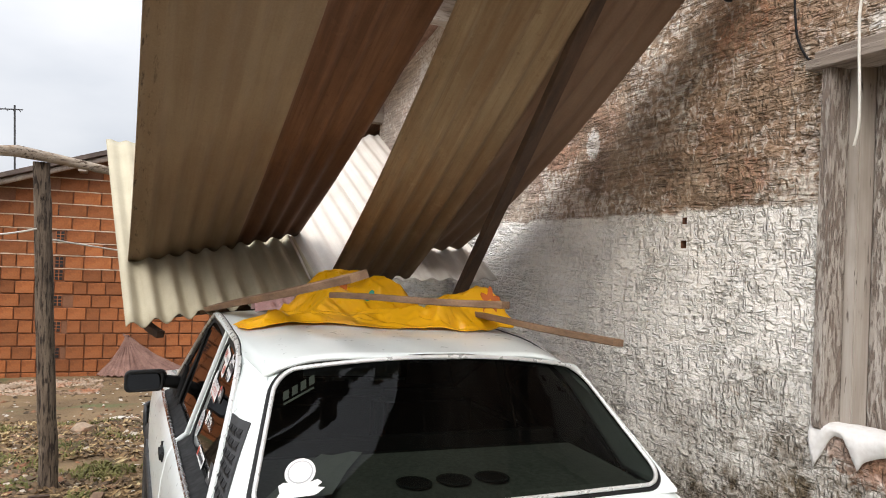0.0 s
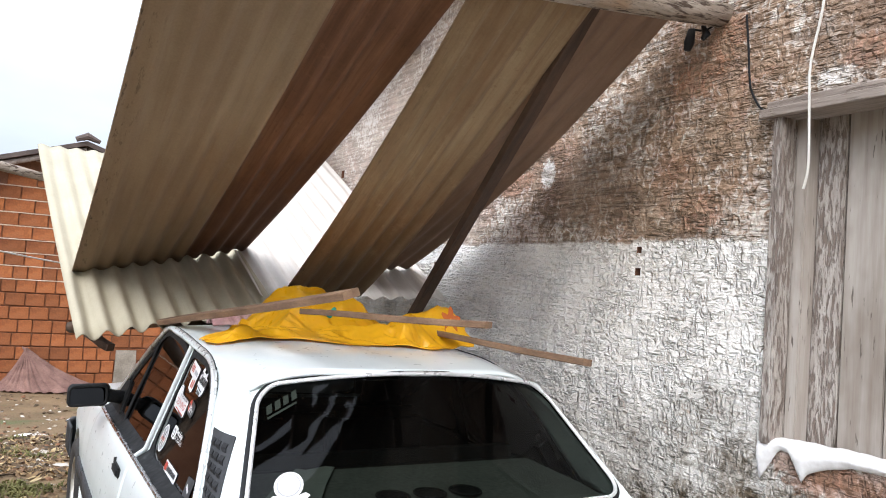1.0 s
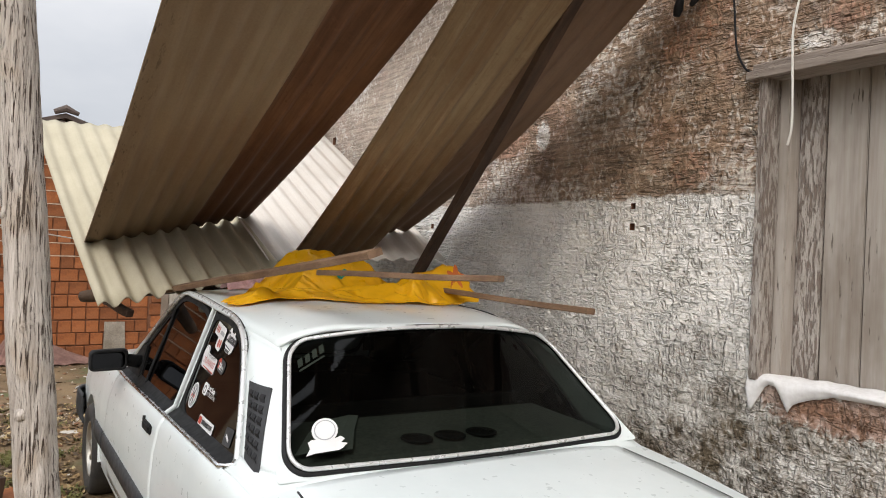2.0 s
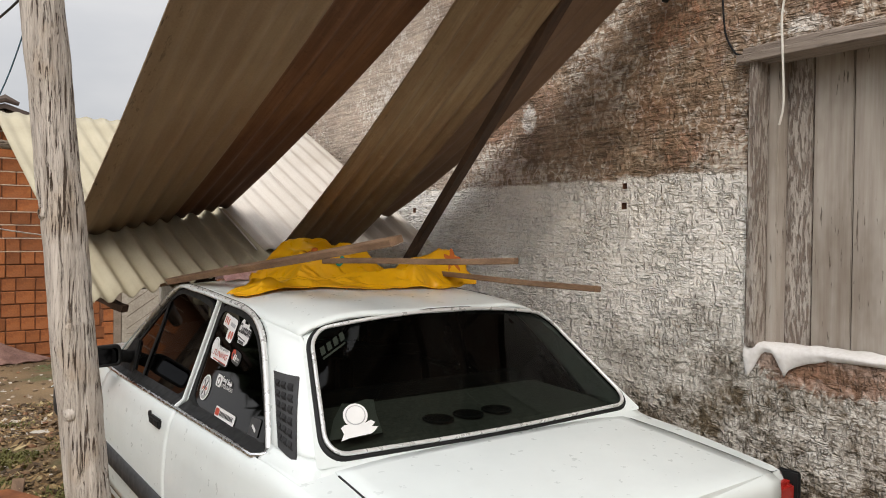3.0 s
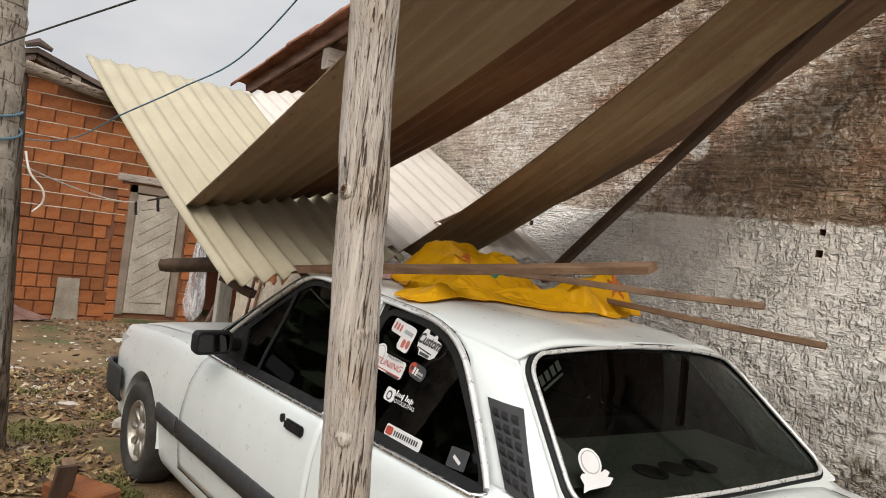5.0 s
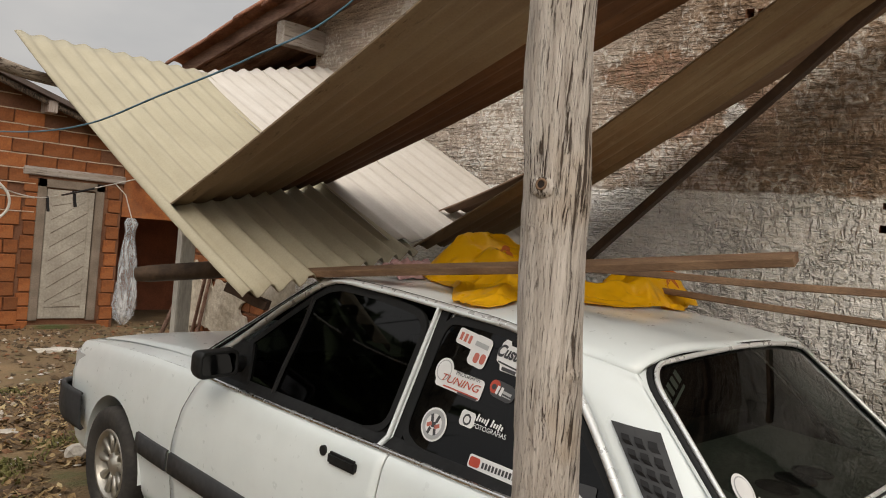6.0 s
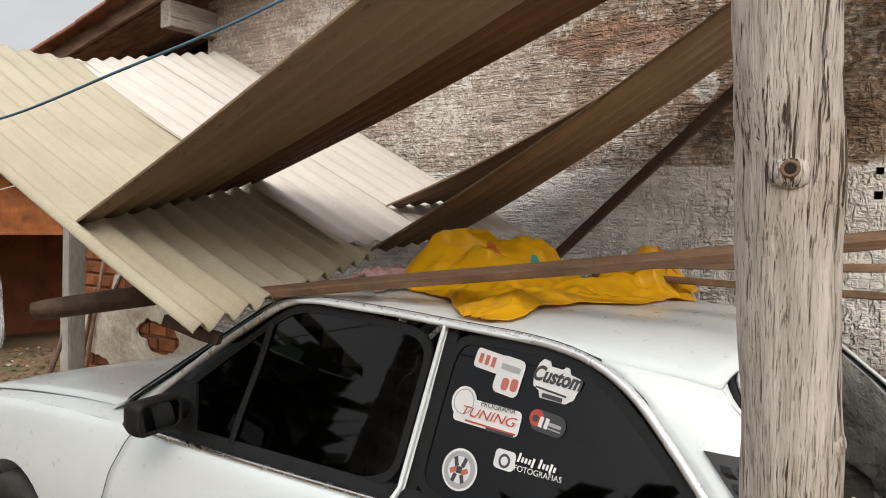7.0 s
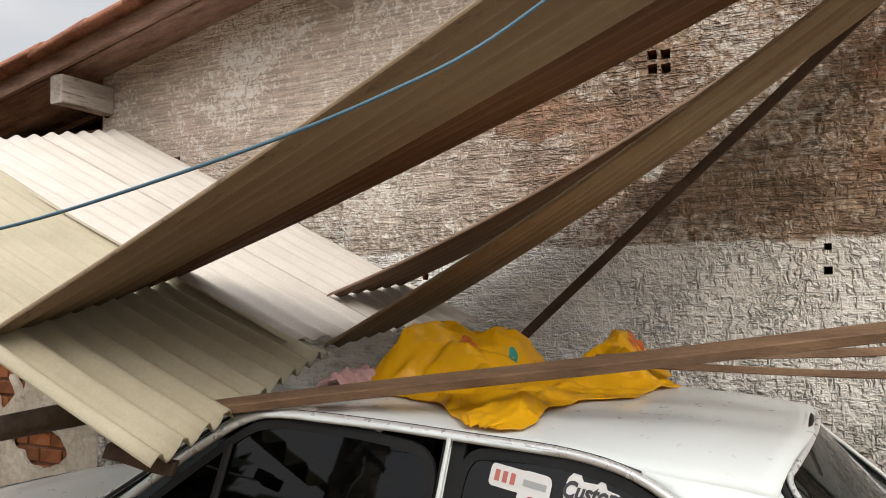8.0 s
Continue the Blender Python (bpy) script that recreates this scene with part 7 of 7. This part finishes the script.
tagged(part("cable_end", tube(spline([(-0.42, 4.80, 1.68), (-0.40, 4.77, 1.60), (-0.35, 4.76, 1.54), (-0.345, 4.77, 1.49), (-0.375, 4.78, 1.45)]), 0.0045, 6), M_wire, None, "", True, (-0.4, 4.8, 1.6)), "pale loose cable end hanging from the palm trunk", "cable")
line_a, line_b, line_c = Vector((-0.20, 6.46, 1.66)), Vector((2.33, 13.2, 1.50)), Vector((2.33, 8.19, 2.05))
tagged(part("clothesline", tube(sagging(line_a, line_b, 0.06) + sagging(line_b, line_c, 0.02)[1:], 0.006, 6), M_wire, None, "", True, line_a), "pale cord clothesline tied to the dark post", "clothesline")
tagged(part("clothesline", tube(sagging((-0.245, 6.40, 1.74), (-0.95, 5.6, 1.70), 0.06), 0.006, 6), M_wire, None, "", True, (-0.3, 6.4, 1.7)), "pale cord tied round the dark post", "clothesline")
for k, (x, y, z) in enumerate(((2.23, 12.95, 1.47), (2.31, 13.15, 1.47), (2.33, 12.4, 1.555), (2.33, 12.2, 1.575), (2.33, 11.9, 1.61))):
    tagged(part("clothes_peg", plank((x, y, z + 0.04), (x + 0.03 * (k % 2), y, z - 0.16), 0.045, 0.03, 0), M_black, None, "", False, (x, y, z)), "dark clothes peg hanging on the line", "clothes peg", "pegs on the line")
tagged(part("drying_rod", tube([(2.33, 12.62, 1.548), (2.33, 12.1, 1.600), (2.33, 11.5, 1.665)], 0.013, 8), M_black, None, "", True, (2.33, 12.1, 1.6)), "thin dark rod tied along the clothesline", "rod")
bag = thing("plastic_bag", (2.40, 10.9, 1.70), "translucent white plastic bag hanging from the clothesline", "bag")
m, n_, l_, b_ = material("clear_plastic_film", 0.35)
b_.inputs["Base Color"].default_value = (0.80, 0.82, 0.84, 1)
streaks = noise_tex(n_, l_, coords(n_, l_, (1, 1, 0.22)), 13.0, 5, 0.7, 0.6)
l_.new(ramp(n_, l_, streaks, [(0.42, 0.10), (0.52, 0.26), (0.64, 0.80)]), b_.inputs["Alpha"])
bump(n_, l_, b_, noise_tex(n_, l_, coords(n_, l_), 9.0, 4), 0.8, 0.03)
prof = [(1.36, 0.05), (1.30, 0.09), (1.22, 0.07), (1.14, 0.075), (1.0, 0.10), (0.8, 0.135), (0.55, 0.155), (0.35, 0.155), (0.2, 0.12), (0.12, 0.04)]
part("film", grid_into(bmesh.new(), [[Vector((2.55 + 0.66 * r * (1 + 0.9 * noise.noise(Vector((math.cos(t) * 2.5, math.sin(t) * 2.5, z * 4)))) * math.cos(t), 10.9 + 0.7 * r * math.sin(t), z)) for t in np.linspace(0, 2 * math.pi, 37)] for z, r in prof]), m, bag, "", True)
part("string", tube([(2.55, 10.9, 1.36), (2.46, 10.9, 1.62), (2.33, 10.9, 1.735)], 0.006, 6), M_wire, bag)

# wire and lamp holder by the window
tagged(part("hanging_wire", tube(spline([(2.235, 2.20, 2.95), (2.225, 2.215, 2.62), (2.215, 2.245, 2.42), (2.20, 2.235, 2.30), (2.195, 2.225, 2.15), (2.20, 2.228, 2.06), (2.205, 2.245, 2.0)]), 0.0045, 7), M_wire, None, "", True, (2.21, 2.23, 2.4)), "white wire hanging down in front of the shutter", "wire")
sock = thing("lamp_holder", (2.2, 2.74, 2.62), "black lamp holder with loose wires under the beam", "lamp holder")
part("holder", tube([(2.20, 2.745, 2.65), (2.195, 2.75, 2.60), (2.19, 2.755, 2.57)], [0.014, 0.02, 0.013], 10), M_black, sock, "", True)
part("holder", tube([(2.21, 2.70, 2.655), (2.215, 2.685, 2.62), (2.20, 2.69, 2.60)], [0.008, 0.016, 0.009], 8), M_black, sock, "", True)
part("lead", tube(spline([(2.24, 2.66, 2.66), (2.22, 2.70, 2.64), (2.20, 2.74, 2.65)]), 0.004, 6), M_black, sock, "", True)

# ---- things on the ground ----
def sit(x, y):
    return ground_z(x, y)


m_br = brick_mesh("hollow_brick", 0.19, 0.29, 0.12, M_brick, 0.008)
for k, (x, y, z, a) in enumerate(((0.03, 5.05, 0.06, 20), (0.02, 5.06, 0.185, 28))):
    ob = new("loose_brick", m_br)
    ob.matrix_world = pose(x, y, sit(x, y) + z, 0, 0, a)
    tagged(ob, "red hollow brick stacked on the bare ground", "brick", "loose bricks")
tagged(part("wood_scrap", plank((-0.12, 5.02, 0.0), (-0.07, 4.98, 0.36), 0.10, 0.02, 30), M_darkwood, None, "", False, (-0.1, 5, 0)), "dark wood scrap standing against the bricks", "wood")
tagged(part("wood_scrap", plank((-0.05, 4.6, 0.025), (0.18, 6.05, 0.03), 0.07, 0.03, 0), M_board, None, "", False, (0, 5, 0)), "old board lying on the ground beside the car", "wood")


def chunk(name, x, y, sx, sy, sz, mat, label, cat, seed, group=""):
    bm = bmesh.new()
    bmesh.ops.create_icosphere(bm, subdivisions=2, radius=1.0)
    for v in bm.verts:
        k = 1 + 0.35 * noise.noise(v.co * 1.5 + Vector((seed, 0, 0)))
        v.co = Vector((v.co.x * sx * k, v.co.y * sy * k, v.co.z * sz * k))
    bmesh.ops.translate(bm, verts=bm.verts, vec=(x, y, sit(x, y) + sz * 0.6))
    tagged(part(name, bm, mat, None, "", False, (x, y, sit(x, y))), label, cat, group)


chunk("slab_fragment", 0.51, 7.68, 0.11, 0.07, 0.022, M_chip, "pale broken slab lying on the earth", "stone", 1)
chunk("slab_fragment", 0.30, 9.3, 0.14, 0.06, 0.02, M_chip, "pale broken slab near the rubble", "stone", 2)
chunk("slab_fragment", 2.05, 11.5, 0.28, 0.10, 0.03, M_chip, "flat pale slab near the house door", "stone", 3)
chunk("stone", -0.05, 8.6, 0.10, 0.08, 0.06, M_stone, "brown stone lying in the yard", "stone", 4)
chunk("stone", -1.0, 9.0, 0.09, 0.08, 0.05, M_stone, "brown stone lying in the yard", "stone", 5)
chunk("slab_fragment", 0.72, 6.9, 0.09, 0.06, 0.05, M_chip, "white broken piece beside the front bumper", "stone", 6)


def scatter(name, count, region, size, flat, mat, label, seed, spread=None):
    """Many small angular pieces lying on the ground, joined."""
    rnd = random.Random(seed)
    verts, faces = [], []
    base = [Vector(p) for p in ((1, 0, 0), (-1, 0, 0), (0, 1, 0), (0, -1, 0), (0, 0, 1), (0, 0, -1))]
    tri = ((0, 2, 4), (2, 1, 4), (1, 3, 4), (3, 0, 4), (2, 0, 5), (1, 2, 5), (3, 1, 5), (0, 3, 5))
    made = 0
    while made < count:
        x, y = rnd.uniform(region[0], region[1]), rnd.uniform(region[2], region[3])
        if spread and noise.noise(Vector((x * 0.9, y * 0.9, seed))) < spread:
            continue
        if 0.42 < x < 2.1 and 2.0 < y < 6.7:
            continue
        if math.hypot(x - 0.9, y - 2.0) < 0.01:
            continue
        made += 1
        s = rnd.uniform(*size)
        rot = Euler((rnd.uniform(-0.3, 0.3), rnd.uniform(-0.3, 0.3), rnd.uniform(0, 6.3))).to_matrix()
        o = len(verts)
        kx, ky, kz = rnd.uniform(0.6, 1.5), rnd.uniform(0.5, 1.0), flat * rnd.uniform(0.6, 1.3)
        c = Vector((x, y, sit(x, y) + s * kz * 0.35))
        for p in base:
            j = Vector((rnd.uniform(-0.25, 0.25), rnd.uniform(-0.25, 0.25), rnd.uniform(-0.2, 0.2)))
            q = p + j
            verts.append(c + rot @ Vector((q.x * kx, q.y * ky, q.z * kz)) * s)
        faces += [tuple(o + i for i in t) for t in tri]
    me = bpy.data.meshes.new(name)
    me.from_pydata(verts, [], faces)
    me.materials.append(mat)
    return tagged(new(name, me), label, "rubble", kind="stuff")


def leaf_litter(name, count, region, seed):
    """Curled dry leaves strewn in drifts, joined."""
    rnd = random.Random(seed)
    verts, faces, made = [], [], 0
    while made < count:
        x, y = rnd.uniform(region[0], region[1]), rnd.uniform(region[2], region[3])
        if noise.noise(Vector((x * 0.8, y * 0.8, seed))) < rnd.uniform(-0.35, 0.1) or (0.42 < x < 2.1 and y < 6.7):
            continue
        made += 1
        ln, wd, curl = rnd.uniform(0.02, 0.06), rnd.uniform(0.008, 0.022), rnd.uniform(0.0, 0.02)
        m = Matrix.Translation((x, y, ground_z(x, y) + rnd.uniform(0.004, 0.018))) @ Euler((rnd.uniform(-0.4, 0.4), rnd.uniform(-0.4, 0.4), rnd.uniform(0, 6.3))).to_matrix().to_4x4()
        o = len(verts)
        for px, py, pz in ((-ln, 0, curl), (-ln * 0.3, wd, 0.004), (ln * 0.4, wd * 0.8, 0.004), (ln, 0, curl), (ln * 0.4, -wd * 0.8, 0.004), (-ln * 0.3, -wd, 0.004), (0, 0, 0)):
            verts.append(m @ Vector((px, py, pz)))
        faces += [(o + a, o + (a + 1) % 6, o + 6) for a in range(6)]
    me = bpy.data.meshes.new(name)
    me.from_pydata(verts, [], faces)
    me.materials.append(M_leaf)
    return tagged(new(name, me), "dry brown leaves strewn over the ground", "leaves", kind="stuff")


scatter("rubble", 2600, (-0.6, 1.4, 6.3, 9.4), (0.012, 0.055), 0.45, M_rubble, "brown rubble and brick crumbs on the earth", 31, -0.05)
scatter("rubble", 1500, (-3.0, 3.2, 5.0, 13.6), (0.01, 0.045), 0.5, M_rubble, "scattered stones and crumbs over the yard", 32)
scatter("pale_chips", 320, (-2.5, 2.8, 6.2, 13.0), (0.01, 0.038), 0.3, M_chip, "pale plaster chips scattered over the yard", 33, 0.0)
leaf_litter("dead_leaves", 5200, (-1.1, 1.5, 5.6, 9.4), 34)
scatter("shed_rubble", 1500, (1.4, 5.5, 8.6, 14.5), (0.012, 0.05), 0.6, M_rubble, "heap of rubble by the shed", 35)
scatter("pebble_heap", 900, (-1.3, 0.0, 11.6, 13.3), (0.01, 0.045), 0.6, M_stone, "heap of grey-brown gravel by the house wall", 36, -0.2)

# low weeds
rnd = random.Random(5)
gv, gf = [], []
made = 0
while made < 5200:
    x, y = rnd.uniform(-1.4, 1.0), rnd.uniform(5.4, 9.2)
    if noise.noise(Vector((x * 2.4, y * 2.4, 9))) + 0.5 * noise.noise(Vector((x * 0.9, y * 0.9, 4))) < rnd.uniform(0.0, 0.35) or (0.42 < x < 2.1 and y < 6.7):
        continue
    made += 1
    h, a = rnd.uniform(0.015, 0.065), rnd.uniform(0, 6.3)
    w = rnd.uniform(0.004, 0.012)
    z = sit(x, y)
    d = Vector((math.cos(a), math.sin(a), 0))
    e = Vector((-d.y, d.x, 0))
    o = len(gv)
    b0 = Vector((x, y, z - 0.004))
    gv += [b0 - e * w, b0 + e * w, b0 + d * h * 0.4 + e * w * 0.7 + Vector((0, 0, h * 0.7)), b0 + d * h * 0.4 - e * w * 0.7 + Vector((0, 0, h * 0.7)), b0 + d * h + Vector((0, 0, h * 0.8))]
    gf += [(o, o + 1, o + 2, o + 3), (o + 3, o + 2, o + 4)]
me = bpy.data.meshes.new("weeds")
me.from_pydata(gv, [], gf)
me.materials.append(M_grass)
tagged(new("weeds", me), "low sparse green-brown weeds on the earth", "weeds", kind="stuff")

# tarpaulin heap against the brick house, pleated from its peak
M_tarp = mottled("striped_tarpaulin", (0.115, 0.058, 0.045), (0.245, 0.14, 0.11), 6.0, 0.85, 50, 0.4, 0.005, stretch=(1, 1, 1))
rows3 = []
for j in range(46):
    r = j / 45
    row = []
    for i in range(120):
        a = math.pi * (1.04 + 0.93 * i / 119)
        reach = lerp1(i / 119, [0, 0.15, 0.45, 0.7, 0.88, 1], [0.42, 0.45, 0.5, 0.70, 1.15, 1.20]) * (1 + 0.06 * noise.noise(Vector((i * 0.12, 3, 1))))
        x, y = 0.30 + math.cos(a) * reach * r, 13.88 + math.sin(a) * reach * 0.85 * r
        pleat = (0.5 + 0.5 * math.sin(i * 0.72 + 1.5 * noise.noise(Vector((i * 0.05, r * 2, 0))))) * 0.05 * (0.3 + r) * (1 - 0.7 * r ** 4)
        h = 0.52 * (1 - r) ** 1.9 + 0.09 * (1 - r ** 3)
        row.append(Vector((x, min(y, 13.93), sit(x, y) + 0.012 + h + pleat + 0.018 * noise.noise(Vector((x * 8, y * 8, 1))) * (1 - r ** 3))))
    rows3.append(row)
tagged(part("tarpaulin", solid(grid_into(bmesh.new(), rows3), 0.006), M_tarp, None, "", True, (0.2, 13.3, -0.4)), "brown folded tarpaulin heaped against the brick house", "tarpaulin")

# props leaning at the far post
for k, (a, b) in enumerate((((1.04, 7.22, -0.10), (1.41, 7.10, 1.05)), ((1.29, 7.20, -0.10), (1.42, 7.11, 1.10)), ((2.23, 8.72, -0.12), (2.00, 7.93, 1.06)), ((2.22, 8.60, -0.12), (2.27, 8.30, 1.24)))):
    tagged(part("stick", tube(along(a, b, 6), [0.018, 0.018, 0.017, 0.016, 0.015, 0.014], 8, 0.2, k), M_redwood, None, "", True, a), "thin brown stick leaning by the pale post", "stick", "leaning sticks")

part("crack", tube(spline([(2.2495, 2.535, 2.66), (2.2495, 2.521, 2.546), (2.2495, 2.512, 2.45), (2.2495, 2.499, 2.378), (2.2495, 2.46, 2.31), (2.2495, 2.425, 2.292)]), [0.0045] * 41, 5), M_black, wall_r)
nail = thing("roofing_nail", (0.866, 6.183, 2.128), "rusty roofing nail through the beige sheet", "nail")
part("head", tube([(0.866, 6.175, 2.150), (0.866, 6.179, 2.142), (0.866, 6.188, 2.122)], [0.006, 0.016, 0.018], 10), M_darkwood, nail)
part("shank", tube([(0.866, 6.183, 2.135), (0.866, 6.21, 2.06)], 0.004, 6), M_darkwood, nail)

# ---- trees across the yard, which show in the car's windows ----
M_foliage = mottled("dark_foliage", (0.025, 0.045, 0.012), (0.07, 0.10, 0.03), 2.0, 0.7, 20, 0.0)


def tree(x, y, h, spread, seed):
    """A trunk with limbs and a crown of small leaf clumps."""
    rnd = random.Random(seed)
    z0 = sit(x, y)
    e = thing("tree", (x, y, z0), "dark green leafy tree at the edge of the yard", "tree", "trees at the yard's edge")
    tb = tube([(x, y, z0 - 0.1), (x + 0.1, y, z0 + h * 0.25), (x - 0.05, y + 0.1, z0 + h * 0.5), (x, y, z0 + h * 0.75)], [0.20, 0.16, 0.12, 0.06], 10, 0.2, seed)
    tips = []
    for k in range(9):
        a = k * 0.7 + rnd.uniform(-0.2, 0.2)
        s = rnd.uniform(0.55, 1.0) * spread
        q = Vector((x + math.cos(a) * s, y + math.sin(a) * s, z0 + h * rnd.uniform(0.55, 0.95)))
        tube([(x, y, z0 + h * rnd.uniform(0.35, 0.55)), ((x + q.x) / 2, (y + q.y) / 2, z0 + h * 0.62), q], [0.08, 0.05, 0.02], 6, 0.2, k, tb)
        tips.append(q)
    tips.append(Vector((x, y, z0 + h * 0.95)))
    part("trunk", tb, M_bark2, e, "", True)
    verts, faces = [], []
    for q in tips:
        for _ in range(220):
            d = Vector((rnd.gauss(0, 0.42), rnd.gauss(0, 0.42), rnd.gauss(0, 0.30))) * spread * 0.55
            c = q + d
            u = Vector((rnd.uniform(-1, 1), rnd.uniform(-1, 1), rnd.uniform(-0.6, 0.6))).normalized()
            w = u.cross(Vector((rnd.uniform(-1, 1), rnd.uniform(-1, 1), 1))).normalized()
            s = rnd.uniform(0.25, 0.45)
            o = len(verts)
            verts += [c - u * s * 1.6, c + w * s * 0.7, c + u * s * 1.6, c - w * s * 0.7]
            faces.append((o, o + 1, o + 2, o + 3))
    me = bpy.data.meshes.new("crown")
    me.from_pydata([v - Vector((x, y, z0)) for v in verts], [], faces)
    me.materials.append(M_foliage)
    ob = new("crown", me)
    ob.parent = e


for k, (x, y, h, sp) in enumerate(((-12.0, 2.5, 4.2, 2.1), (-12.0, 6.5, 3.8, 2.1), (-11.5, 12.0, 2.6, 1.8), (-6.6, 14.5, 4.4, 2.0), (-12.0, -2.5, 5.6, 2.4), (-8.0, 19.5, 7.2, 3.0), (-9.0, -8.0, 5.4, 2.4))):
    tree(x, y, h, sp, 40 + k)
